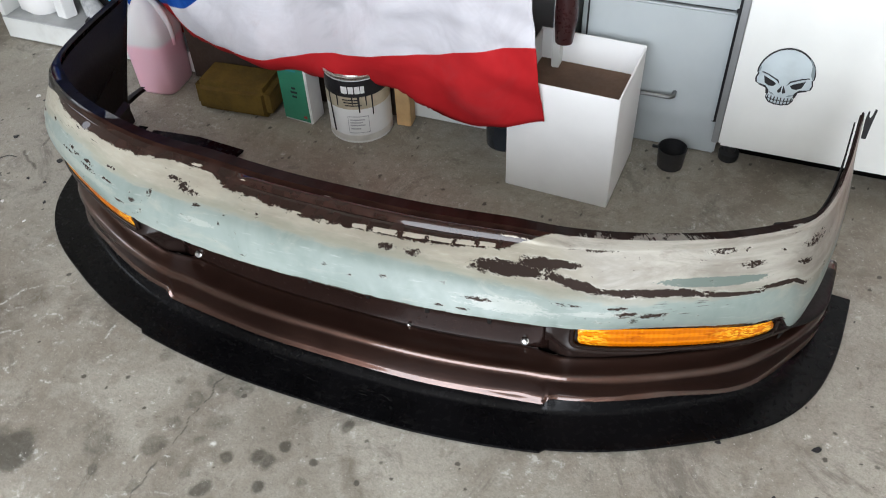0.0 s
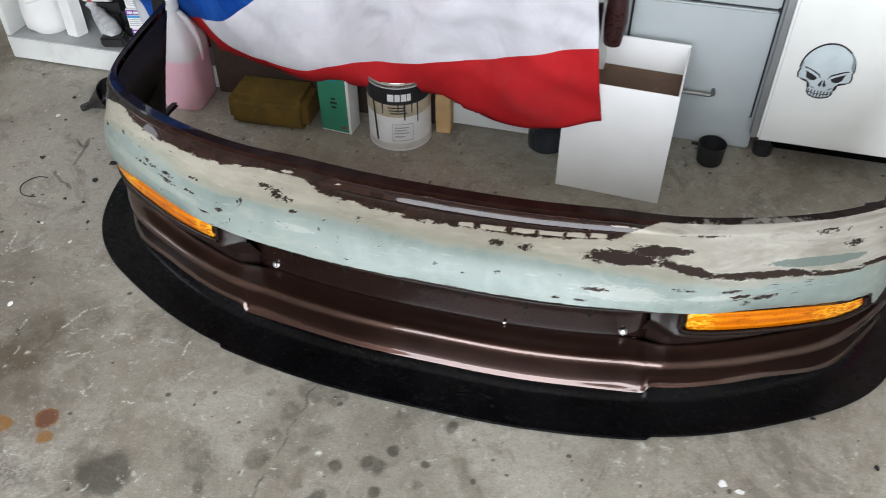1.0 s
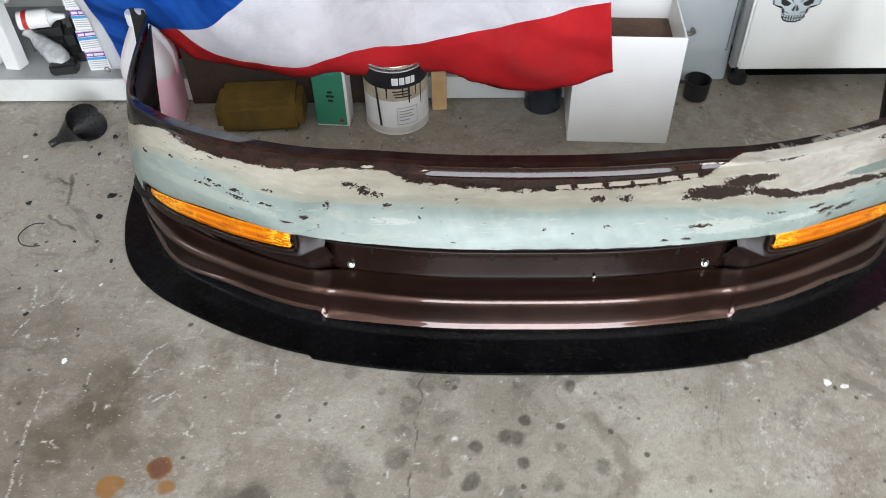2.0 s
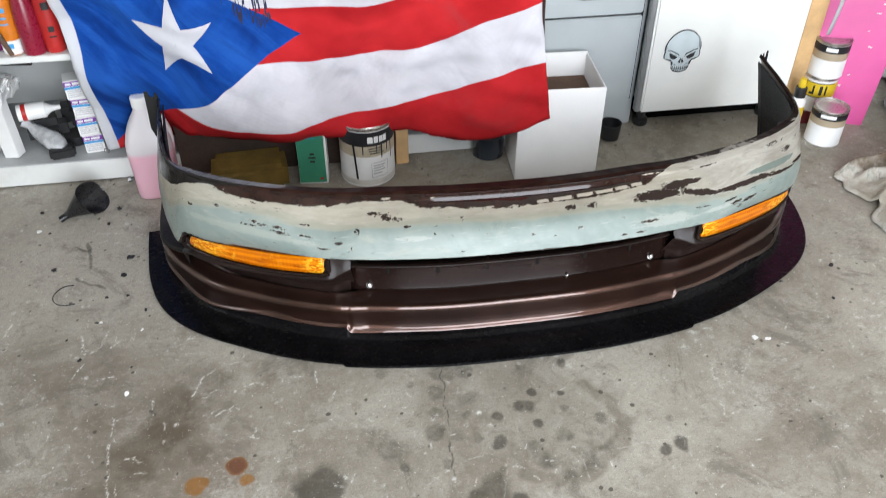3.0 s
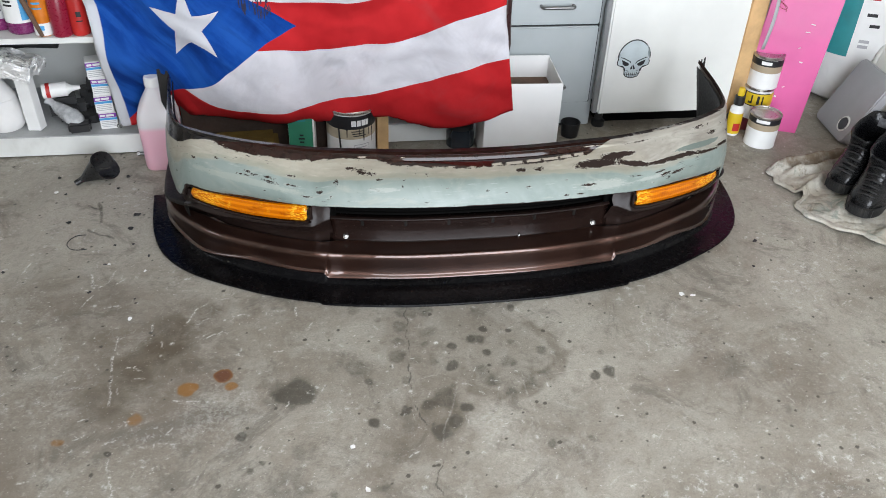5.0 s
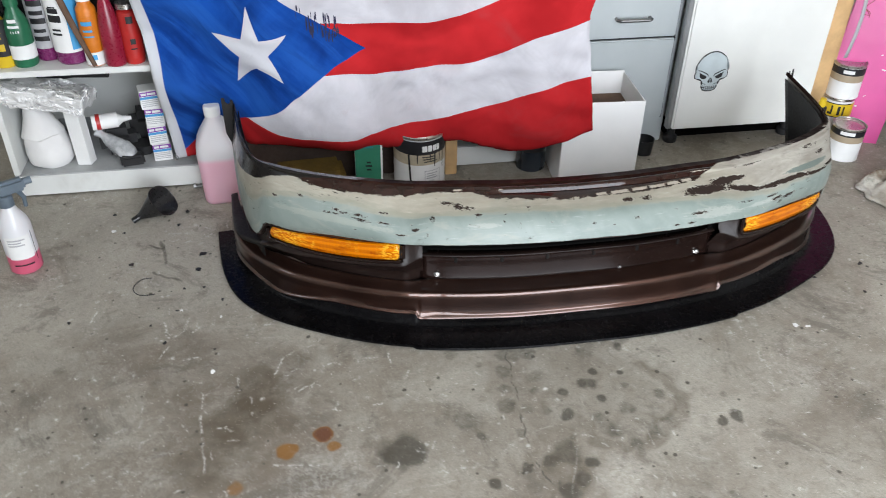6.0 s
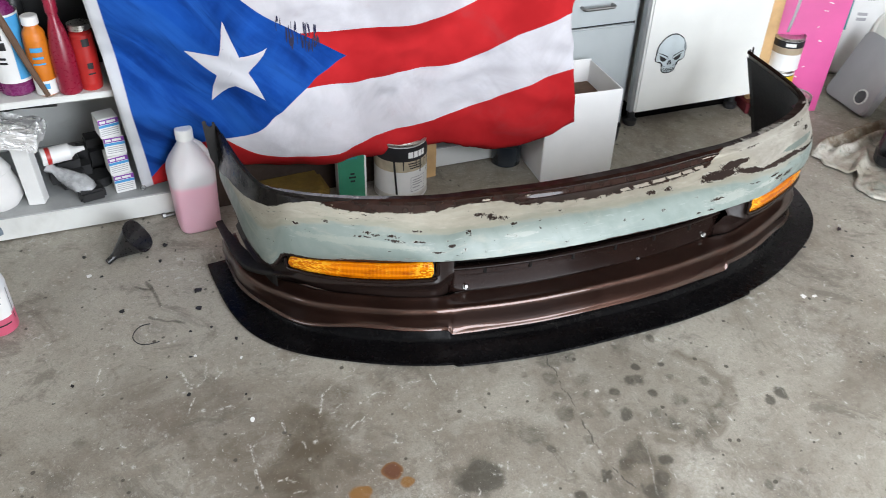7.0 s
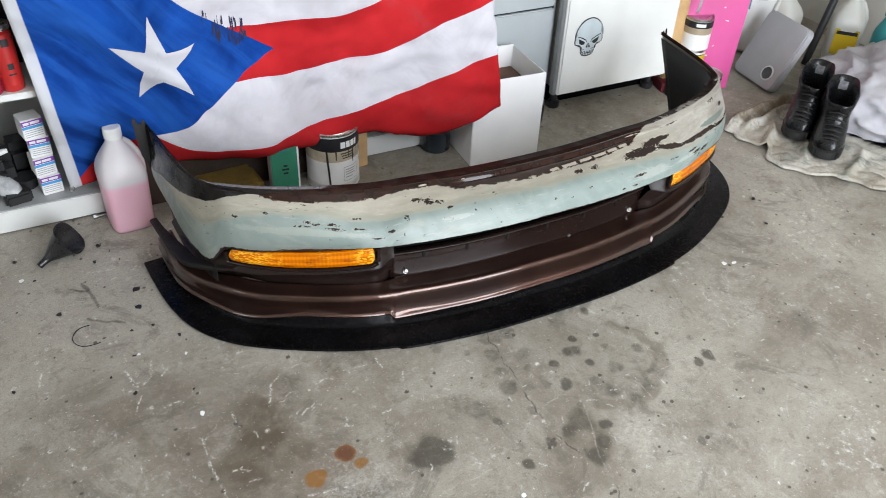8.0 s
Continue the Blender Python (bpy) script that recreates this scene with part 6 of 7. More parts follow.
# ---- white cabinet with skull sticker ----
def skull(root):
    """A flat printed skull: pale dome with an inked outline, scowling sockets, nose slits and teeth."""
    cx, cz, y, k, tall = 0.101, 0.278, -0.0012, 0.057, 1.28

    def flat(pts, layer, m, nm="print_shape"):
        b = bmesh.new()
        f = b.faces.new([b.verts.new((cx + x * k, y - 0.0007 * layer, cz + z * k * tall)) for x, z in pts])
        ext = bmesh.ops.extrude_face_region(b, geom=[f])["geom"]
        bmesh.ops.translate(b, vec=(0, -0.0005, 0), verts=[g for g in ext if isinstance(g, bmesh.types.BMVert)])
        bmesh.ops.triangulate(b, faces=b.faces[:])
        return part(nm, b, m, root)

    cheek = [(-0.97, 0.02), (-1.03, -0.14), (-0.99, -0.29), (-0.82, -0.35), (-0.64, -0.36), (-0.55, -0.45), (-0.50, -0.58), (-0.50, -0.75), (-0.37, -0.89), (-0.13, -0.95)]

    def shape(g, dz=0.0):
        top = [(0.99 * math.cos(a) * (1 + 0.03 * math.cos(2 * a)), 0.10 + 0.86 * math.sin(a)) for a in steps(-0.05, math.pi + 0.05, 26)]
        return [(x * g, (z + dz) * g - dz) for x, z in top + cheek + [(-x, z) for x, z in cheek[::-1]]]

    pale = worn("sticker_grey", (0.47, 0.53, 0.55), 0.5)
    shade = worn("sticker_shade", (0.20, 0.24, 0.25), 0.5)
    flat(shape(1.0), 0, M_INK)
    flat(shape(0.945), 1, pale)
    for s in (-1, 1):
        flat([(s * x, z) for x, z in ((0.74, -0.02), (0.62, -0.07), (0.36, -0.17), (0.24, -0.24), (0.33, -0.33), (0.50, -0.335), (0.66, -0.25))][::s], 2, M_INK)
        flat([(s * x, z) for x, z in ((0.84, 0.08), (0.60, 0.02), (0.24, -0.13), (0.12, -0.26), (0.20, -0.095), (0.58, 0.055), (0.82, 0.11))][::s], 3, M_INK)
        flat([(s * x, z) for x, z in ((0.025, -0.27), (0.07, -0.33), (0.16, -0.48), (0.07, -0.53), (0.02, -0.48))][::s], 2, M_INK)
        flat([(s * x, z) for x, z in ((0.90, -0.29), (0.62, -0.335), (0.46, -0.46), (0.44, -0.60), (0.53, -0.60), (0.58, -0.42), (0.84, -0.345))][::s], 3, M_INK)
        flat([(s * x, z) for x, z in ((0.46, -0.52), (0.34, -0.60), (0.20, -0.62), (0.30, -0.55))][::s], 2, shade)
    flat([(0.93, 0.42), (0.97, 0.16), (0.93, 0.06), (0.84, 0.22), (0.80, 0.50), (0.66, 0.70), (0.72, 0.70)], 2, shade)
    flat([(-0.93, 0.30), (-0.97, 0.12), (-0.93, 0.06), (-0.89, 0.20)], 2, shade)
    for j in range(8):
        x = -0.42 + 0.12 * j
        bow = 0.05 * (1 - (x / 0.45) ** 2)
        flat([(x - 0.016, -0.88 - bow + 0.14 * abs(x)), (x + 0.016, -0.88 - bow + 0.14 * abs(x)), (x + 0.022, -0.63 - bow), (x - 0.022, -0.63 - bow)], 2, M_INK)
    flat([(-0.46, -0.73), (-0.2, -0.79), (0.2, -0.79), (0.46, -0.73), (0.46, -0.705), (0.2, -0.765), (-0.2, -0.765), (-0.46, -0.705)], 3, M_INK)


def white_cabinet():
    root = thing("white_cabinet", "white enamelled metal cabinet with a skull sticker, raised on black feet", "cabinet", (0.584, 0.735, 0), 0)
    w = 0.486
    part("body", box_bm(0.012, w, 0.045, 0.50, 0.075, 1.25, 0.006), M_WHITE, root)
    door = part("door", box_bm(0.0, w, 0.0, 0.040, 0.072, 1.24, 0.006), M_WHITE, root, "white cabinet door")
    part("hinge_strip", box_bm(-0.016, -0.001, 0.006, 0.030, 0.074, 1.24, 0.002), M_EDGE, root, "long metal edge strip")
    part("seal", box_bm(0.004, w - 0.004, 0.040, 0.045, 0.078, 1.236, 0.001), M_INK, root)
    part("plinth", box_bm(0.03, w - 0.02, 0.085, 0.48, 0.0, 0.0745, 0.003), M_RECESS_SHADE, root, "dark recessed base")
    for x in (0.03, w - 0.03):
        for yy in (0.06,):
            part("foot", lathe([(0, 0), (0.022, 0), (0.024, 0.004), (0.024, 0.02), (0.014, 0.026), (0.014, 0.076), (0, 0.076)], 18, None, 1, (x, yy)), M_BLACK, root)
    skull(door)
    for x, z in ((0.02, 0.565), (0.085, 0.575), (0.03, 0.61)):
        part("ink_mark", tube([(x, -0.001, z), (x + 0.006, -0.001, z - 0.012), (x + 0.012, -0.001, z + 0.004)], 0.0012, 6), M_INK, root)
    return root


white_cabinet()


# ---- boards, cans and bottles beside the white cabinet ----
mb = link_mesh("maroon_plank", box_bm(-0.09, 0.09, -0.09, 0.09, 0, 0.042, 0.004), M_MAROON)
mb.matrix_world = pose(1.165, 0.795, 0, 0, 0, -12)
tagged(mb, "short maroon painted plank lying on the floor", "plank")

mp = link_mesh("maroon_board", box_bm(-0.05, 0.05, -0.006, 0.006, 0, 0.33, 0.002), M_MAROON)
mp.matrix_world = pose(1.150, 0.865, 0, -4, 0, 0)
tagged(mp, "dark maroon painted panel leaning on the wall", "panel")

wd = link_mesh("wooden_board", box_bm(-0.028, 0.036, -0.01, 0.01, 0, 1.15, 0.003), M_WOOD)
wd.matrix_world = pose(1.106, 0.765, 0, -3, 2, 0)
tagged(wd, "raw pine board leaning upright beside the white cabinet", "board")
st = link_mesh("tool_strap", sheet(lambda u, v: (0.012 * math.sin(3 * u) + v, 0.004 * math.sin(7 * u), 0.62 - 0.34 * u), steps(0, 1, 14), [-0.006, 0.006]), M_GREYP)
solid(st, 0.002)
st.matrix_world = pose(1.135, 0.71, 0.03)
tagged(st, "grey webbing strap hanging beside the pine board", "strap")


def pink_board():
    root = thing("pink_board", "bright pink painted board leaning on the wall with pale scuffs", "board", (1.225, 0.715, 0), -22, tilt=(0, 0))
    b = prism([(-0.118, -0.004), (0.112, -0.004), (0.112, 0.006), (-0.118, 0.006)], 0.0, 1.1, 0.0015)
    b.transform(pose(0, 0, 0, -7, 0, 0) @ pose(0, 0, 0.0, 0, 5, 0))
    part("panel", b, M_PINK, root)
    rng = random.Random(8)
    for k in range(9):
        x, z = rng.uniform(-0.03, 0.08), rng.uniform(0.12, 0.5)
        b = tube([(x, -0.0048, z), (x + rng.uniform(0.004, 0.016), -0.0048, z + rng.uniform(-0.005, 0.005))], rng.uniform(0.0012, 0.003), 6)
        b.transform(pose(0, 0, 0, -7, 0, 0) @ pose(0, 0, 0.0, 0, 5, 0))
        part("scuff", b, M_LABEL, root)
    b = tube([(-0.075 + 0.014 * math.cos(a * 1.7), -0.005, 0.42 + 0.02 * math.sin(a) + 0.006 * a) for a in steps(0, 9, 40)], 0.0011, 6)
    b.transform(pose(0, 0, 0, -7, 0, 0) @ pose(0, 0, 0.0, 0, 5, 0))
    part("marker_scribble", b, M_CRIMSON, root)
    return root


pink_board()

QR, QH = 0.053, 0.118
paint_can("quart paint can with a white label and black band", (1.158, 0.614, 0), QR, QH, -110, M_LABEL, bands=[(0.090, 0.116, M_INK), (0.068, 0.090, M_TAN)],
          patches=[(-40, 10, 0.096, 0.108, M_LABEL)], group="quart cans")
paint_can("quart can with a yellow band, standing on a maroon plank", (1.190, 0.755, 0.0425), QR, QH, -110, M_LABEL, bands=[(0.052, 0.100, M_YELLOW)],
          patches=[(-62, -55, 0.054, 0.10, M_INK), (-40, -24, 0.06, 0.068, M_INK), (-30, -24, 0.06, 0.092, M_INK), (-8, 2, 0.06, 0.092, M_INK), (10, 16, 0.06, 0.092, M_INK), (-66, 40, 0.0985, 0.1015, M_INK), (-66, 40, 0.0505, 0.0535, M_INK)], group="quart cans")
paint_can("quart paint can stacked on another can", (1.193, 0.752, 0.1620), QR, QH, -110, M_LABEL, bands=[(0.084, 0.108, M_INK), (0.060, 0.084, M_TAN)],
          patches=[(-30, 8, 0.090, 0.102, M_LABEL)], group="quart cans")
sb = bottle("small_bottle", "small yellow-labelled bottle with a black pump and yellow tip", (1.088, 0.69, 0), 0.024, 0.150, M_LABEL, M_BLACK, 0.034, 0.10, 0.6, M_YELLOW, (0.06, 0.58))
part("tip", lathe([(0, 0.149), (0.011, 0.149), (0.012, 0.155), (0.010, 0.178), (0, 0.180)], 16), M_YELLOW, sb, "yellow tip")
part("print_bar", wrap(0.024, -120, -60, 0.02, 0.05, 0.0014, 8), M_RED, sb)
bottle("small_bottle", "small black bottle between the cans", (1.085, 0.705, 0), 0.022, 0.10, M_BLACK, M_BLACK, 0.02, 0.2, 0.5)


# ---- right of the boards ----
def big_tank():
    root = thing("plastic_tank", "large white plastic tank with a teal label", "tank", (1.70, 1.03, 0), 0)
    part("body", lathe([(0, 0), (0.13, 0.0), (0.165, 0.02), (0.18, 0.06), (0.185, 0.35), (0.18, 0.62), (0.15, 0.68), (0.06, 0.70), (0, 0.70)], 44), M_CAPWHITE, root)
    part("label", wrap(0.185, 190, 232, 0.20, 0.62, 0.001), M_TEAL, root, "teal printed label")
    for a, z, c in ((238, 0.42, M_RED), (240, 0.36, M_INK), (246, 0.32, M_INK), (240, 0.26, M_GREYP), (240, 0.24, M_GREYP)):
        part("print_bar", wrap(0.185, a, a + 11, z, z + 0.012, 0.001, 5), c, root)
    return root


big_tank()


def grey_case():
    root = thing("plastic_case", "grey plastic case with a round black port, tilted against jugs", "case", (1.475, 0.665, 0), -96, tilt=(0, 0))
    rr = 0.026
    rim = [(sx * (0.115 - rr) + rr * math.cos(q), 0.131 + sz * (0.131 - rr) + rr * math.sin(q)) for sx, sz, q0 in ((1, 1, 0), (-1, 1, 0.5), (-1, -1, 1), (1, -1, 1.5)) for q in steps(q0 * math.pi, (q0 + 0.5) * math.pi, 7)]
    b = prism(rim, -0.008, 0.030, 0.005)
    b.transform(pose(0, 0, 0, 90, 0, 0))
    m = pose(0, 0, 0, -26, 0, 0)
    b.transform(m)
    part("shell", b, worn("light_grey_plastic", (0.43, 0.43, 0.45), 0.42, 0, 0, 6, 0.06, (0.3, 0.29, 0.27), 0.25), root)
    b = tube([(0.026 * math.cos(a), -0.031, 0.026 * math.sin(a)) for a in steps(0, 2 * math.pi, 25)], 0.0035, 8, None, False)
    b.transform(m @ pose(0.055, 0, 0.055))
    part("port_ring", b, M_LABEL, root, "pale port rim")
    b = lathe([(0, 0), (0.024, 0), (0.024, 0.003), (0, 0.003)], 24)
    b.transform(m @ pose(0.055, -0.030, 0.055, 90, 0, 0))
    part("port_cover", b, worn("slate_grey_plastic", (0.09, 0.095, 0.105), 0.5, 0, 0, 20, 0.2), root, "dark grey port cover")
    return root


grey_case()
white_jug((1.74, 0.86, 0), 200, M_MILK, M_CAPWHITE, "empty translucent plastic jug behind the grey case", (0.074, 0.080), 0.30)
label_jug = white_jug((1.97, 0.71, 0), -45, M_MILK, M_CAPWHITE, "white plastic jug with a yellow label by the wall", (0.066, 0.072), 0.29)
part("label", box_bm(-0.045, 0.045, -0.0712, -0.0700, 0.045, 0.150, 0.0004), M_YELLOW, label_jug, "yellow paper label")
part("print_bar", box_bm(-0.040, 0.040, -0.0722, -0.0713, 0.128, 0.142, 0.0003), M_INK, label_jug)
bottle("teal_bottle", "teal plastic bottle standing by the wall", (2.02, 0.56, 0), 0.05, 0.26, M_TEAL, M_TEAL, 0.03, 0.3, 0.5)
pl = link_mesh("pole", tube([(1.775, 0.70, 0.01), (1.83, 0.70, 0.27), (1.98, 0.72, 1.1)], 0.015, 12), M_BLACK)
tagged(pl, "black pole leaning beside the jugs", "pole")


def cloth_pile():
    left = curve_of([(-0.26, 1.42), (-0.10, 1.27), (0.01, 1.20), (0.06, 1.13), (0.16, 1.07), (0.20, 1.09), (0.245, 1.125), (0.30, 1.09), (0.36, 1.085), (0.41, 1.10), (0.46, 1.25), (0.50, 1.45)])

    def fn(u, v):
        x0 = left(v) + 0.006 * math.sin(90 * v)
        x = x0 + u * (1.95 - x0)
        p = Vector((x * 5, v * 5, 0.3))
        fold = abs(noise.noise(p)) + 0.5 * abs(noise.noise(p * 2.3))
        def crease(x0, y0, x1, y1, wide, high):
            ux, uy = x1 - x0, y1 - y0
            l = math.hypot(ux, uy)
            along, off = ((x - x0) * ux + (v - y0) * uy) / l, ((v - y0) * ux - (x - x0) * uy) / l
            off += 0.010 * noise.noise(Vector((along * 14, 2.0, l)))
            return high * max(0.0, 1 - abs(off) / wide) ** 1.3 * smooth01(along, -0.02, 0.06) * (1 - smooth01(along, l - 0.05, l + 0.03))
        folds = max(crease(1.10, 0.410, 1.47, 0.472, 0.030, 0.036), crease(1.12, 0.355, 1.42, 0.425, 0.026, 0.026), crease(1.10, 0.225, 1.25, 0.335, 0.020, 0.030), crease(1.16, 0.10, 1.30, 0.24, 0.022, 0.020), crease(1.22, -0.02, 1.42, 0.08, 0.024, 0.018), crease(1.13, 0.29, 1.30, 0.37, 0.018, 0.014))
        hem = 0.005 * smooth01(x - x0, 0.0, 0.003) * (1 - smooth01(x - x0, 0.012, 0.016))
        z = 0.004 + 0.016 * fold * smooth01(u, 0.0, 0.10) + 0.008 * abs(noise.noise(p * 5)) * smooth01(u, 0, 0.03) + 0.003 * abs(noise.noise(p * 13)) + folds + hem
        return (x, v, z)
    ob = link_mesh("drop_cloth", sheet(fn, [u ** 2.2 for u in steps(0, 1, 110)], steps(-0.26, 0.50, 150)), M_DROP, sharp=180)
    solid(ob, 0.004)
    return tagged(ob, "crumpled paint-stained canvas drop cloth on the floor", "drop cloth")


cloth_pile()


def boot(at, turn):
    """A chunky high-topped black leather boot, toe along +x."""
    root = thing("boot", "black leather high-top boot standing on a drop cloth", "boot", at, turn, "pair of boots")

    def outline(z, x0, x1, w):
        pts = []
        for i in range(40):
            a = 2 * math.pi * i / 40
            c, s = math.cos(a), math.sin(a)
            x = (x0 + x1) / 2 + (x1 - x0) / 2 * math.copysign(abs(c) ** 0.75, c)
            toe = 1 + 0.10 * smooth01(x, 0.0, 0.10)
            pts.append((x, w * toe * math.copysign(abs(s) ** 0.8, s), z))
        return pts

    def stack(levels, close_top=False):
        b = bmesh.new()
        rings = [[b.verts.new(p) for p in outline(*lv)] for lv in levels]
        for a, c in zip(rings, rings[1:]):
            for i in range(40):
                b.faces.new((a[i], a[(i + 1) % 40], c[(i + 1) % 40], c[i]))
        b.faces.new(rings[0][::-1])
        if close_top:
            b.faces.new(rings[-1])
        return b
    part("sole", stack([(0, -0.108, 0.128, 0.048), (0.004, -0.112, 0.134, 0.052), (0.030, -0.112, 0.136, 0.053), (0.034, -0.106, 0.130, 0.050)], True), M_SOLE, root)
    up = stack([(0.032, -0.104, 0.128, 0.050), (0.050, -0.104, 0.126, 0.051), (0.068, -0.102, 0.116, 0.050), (0.085, -0.100, 0.096, 0.048), (0.105, -0.098, 0.074, 0.046), (0.130, -0.097, 0.060, 0.045), (0.158, -0.098, 0.056, 0.047), (0.182, -0.104, 0.058, 0.051), (0.200, -0.110, 0.060, 0.053),
                (0.206, -0.108, 0.056, 0.050), (0.200, -0.100, 0.050, 0.045), (0.17, -0.092, 0.044, 0.040), (0.11, -0.085, 0.045, 0.036), (0.06, -0.08, 0.06, 0.034)], True)
    for v in up.verts:
        v.co += 0.005 * noise.noise_vector(v.co * 26) + 0.002 * noise.noise_vector(v.co * 70) + Vector((0, 0, smooth01(v.co.z, 0.12, 0.2) * (0.022 * smooth01(-v.co.x, 0.02, 0.1) - 0.020 * smooth01(v.co.x, 0.0, 0.05))))
        v.co.z *= 0.90
    part("upper", up, M_LEATHER, root, "creased black leather upper", 60)
    for k in range(6):
        t = k / 5
        x, z = 0.112 - 0.050 * t, 0.070 + 0.070 * t - 0.03 * t * (1 - t)
        part("lace", tube([(x - 0.009, -0.026, z - 0.006), (x + 0.002, 0, z + 0.003), (x - 0.009, 0.026, z - 0.006)], 0.0024, 7), M_SOLE, root)
    for k in range(9):
        y = -0.036 + 0.009 * k
        x = 0.134 - 14 * abs(y) ** 2.2
        part("toe_rib", box_bm(x - 0.012, x + 0.003, y - 0.002, y + 0.002, 0.008, 0.034, 0.0008), M_SOLE, root)
    part("tag", box_bm(-0.0905, -0.0885, -0.014, 0.014, 0.160, 0.190, 0.0006), M_WOVEN, root, "grey woven tag inside the collar")
    return root


boot((1.325, 0.290, 0.03), -146)
boot((1.310, 0.160, 0.03), -140)


def garment():
    b = bmesh.new()
    bmesh.ops.create_icosphere(b, subdivisions=5, radius=1)
    for v in b.verts:
        n1 = v.co.copy()
        k = 1 + 0.25 * noise.noise(n1 * 1.7) + 0.22 * (1 - abs(noise.noise(n1 * 2.6 + Vector((3, 1, 0))))) ** 4 - 0.14 * abs(noise.noise(n1 * 5 + Vector((0, 2, 7)))) + 0.07 * (1 - abs(noise.noise(n1 * 8))) ** 4
        v.co = Vector((n1.x * 0.26 * k, n1.y * 0.22 * k, max(-0.02, n1.z * 0.19 * k)))
    ob = link_mesh("sweatshirt", b, M_GREYCLOTH, sharp=180)
    ob.matrix_world = pose(1.70, 0.27, 0.045, 0, 0, 20)
    return tagged(ob, "crumpled pale grey sweatshirt heaped on the drop cloth", "sweatshirt")


garment()


# ---- on the shelves ----
U = SHELF_UP + 0.0005
bottle("chemical_bottle", "yellow bottle with a black label on the shelf", (-1.455, 0.79, U), 0.035, 0.17, M_YELLOW, M_BLACK, 0.03, 0.2, 0.5, M_INK, (0.2, 0.8))
bottle("chemical_bottle", "green plastic bottle with a pale label on the shelf", (-1.40, 0.785, U), 0.034, 0.20, M_DKGREEN, M_DKGREEN, 0.03, 0.3, 0.45, M_LABEL, (0.12, 0.32))
bottle("chemical_bottle", "white and black bottle with purple liquid on the shelf", (-1.345, 0.83, U), 0.035, 0.25, M_MAGENTA, M_BLACK, 0.03, 0.25, 0.4, M_GREYP, (0.15, 0.7))
bottle("chemical_bottle", "tall white and blue labelled bottle of purple liquid", (-1.275, 0.80, U), 0.044, 0.28, M_MAGENTA, M_CAPWHITE, 0.03, 0.2, 0.4, M_LABEL, (0.13, 0.75))


def print_rows(name, r, rows, mat, turn=-92):
    """Rows of unreadable print, (height, half angle, thickness), on a bottle's front."""
    for z, a, t in rows:
        part("print_bar", wrap(r, turn - a, turn + a, z, z + t, 0.0019, 8), mat, bpy.data.objects[name])


print_rows("chemical_bottle", 0.035, ((0.05, 30, 0.02), (0.085, 24, 0.006), (0.10, 28, 0.006)), M_YELLOW)
print_rows("chemical_bottle.001", 0.032, ((0.10, 22, 0.007), (0.115, 26, 0.007), (0.13, 20, 0.01), (0.035, 14, 0.022)), M_LABEL)
print_rows("chemical_bottle.002", 0.035, ((0.16, 34, 0.016), (0.135, 30, 0.012), (0.11, 34, 0.016), (0.085, 26, 0.01), (0.06, 32, 0.014)), M_INK)
print_rows("chemical_bottle.003", 0.044, ((0.15, 20, 0.014), (0.125, 24, 0.02), (0.10, 16, 0.006), (0.088, 18, 0.006), (0.165, 14, 0.004)), M_INK, -112)
part("label_stripe", wrap(0.044, -70, -15, 0.045, 0.205, 0.0016), M_BLUE, bpy.data.objects["chemical_bottle.003"], "blue label stripe")
bottle("chemical_bottle", "orange and yellow bottle with a white base on the shelf", (-1.205, 0.765, U), 0.027, 0.205, M_ORANGE, M_CAPWHITE, 0.022, 0.12, 0.6, M_ORANGE, (0.3, 0.7), foot=(M_LABEL, 0.2))
print_rows("chemical_bottle.004", 0.027, ((0.118, 30, 0.012), (0.10, 26, 0.006), (0.085, 30, 0.004), (0.02, 22, 0.014)), M_BLUE)
bottle("chemical_bottle", "crimson tapered plastic bottle on the shelf", (-1.150, 0.755, U), 0.030, 0.27, M_CRIMSON, M_CRIMSON, 0.06, 0.45, 0.4)
bottle("spray_can", "red spray can with a black cap on the shelf", (-1.098, 0.765, U), 0.028, 0.175, M_RED, M_TIN, 0.016, 0.06, 0.8, M_RED, (0.1, 0.8))

print_rows("spray_can", 0.028, ((0.12, 18, 0.02), (0.06, 14, 0.016), (0.045, 18, 0.004)), M_INK, -75)
pipe = link_mesh("paint_brush", tube([(0, 0, 0), (-0.028, 0.004, 0.09), (-0.056, 0.010, 0.19), (-0.075, 0.012, 0.26)], [0.006, 0.008, 0.009, 0.006], 10), M_KRAFT)
pipe.matrix_world = pose(-1.205, 0.733, U + 0.004)
tagged(pipe, "dark wooden brush handle leaning on the bottles", "brush")

for x, w, h, d in ((-1.37, 0.10, 0.30, 0.98), (-1.15, 0.11, 0.33, 0.97), (-0.92, 0.10, 0.28, 0.98)):
    tc = thing("tool_case", "dark grey plastic tool case at the back of the shelf", "tool case", (x, d, U), 0, "tool cases")
    part("body", box_bm(-w, w, -0.06, 0.06, 0, h - 0.03, 0.008), M_BLACK, tc)
    part("lid", box_bm(-w - 0.003, w + 0.003, -0.063, 0.063, h - 0.029, h, 0.006), M_BLACK, tc)
    part("latch", box_bm(-0.02, 0.02, -0.068, -0.0635, h - 0.06, h - 0.02, 0.002), M_GREYP, tc)
bottle("chemical_bottle", "black bottle with a yellow cap at the back of the shelf", (-1.245, 0.86, U), 0.026, 0.29, M_BLACK, M_YELLOW, 0.03, 0.2, 0.5)
L = SHELF_LOW + 0.0005
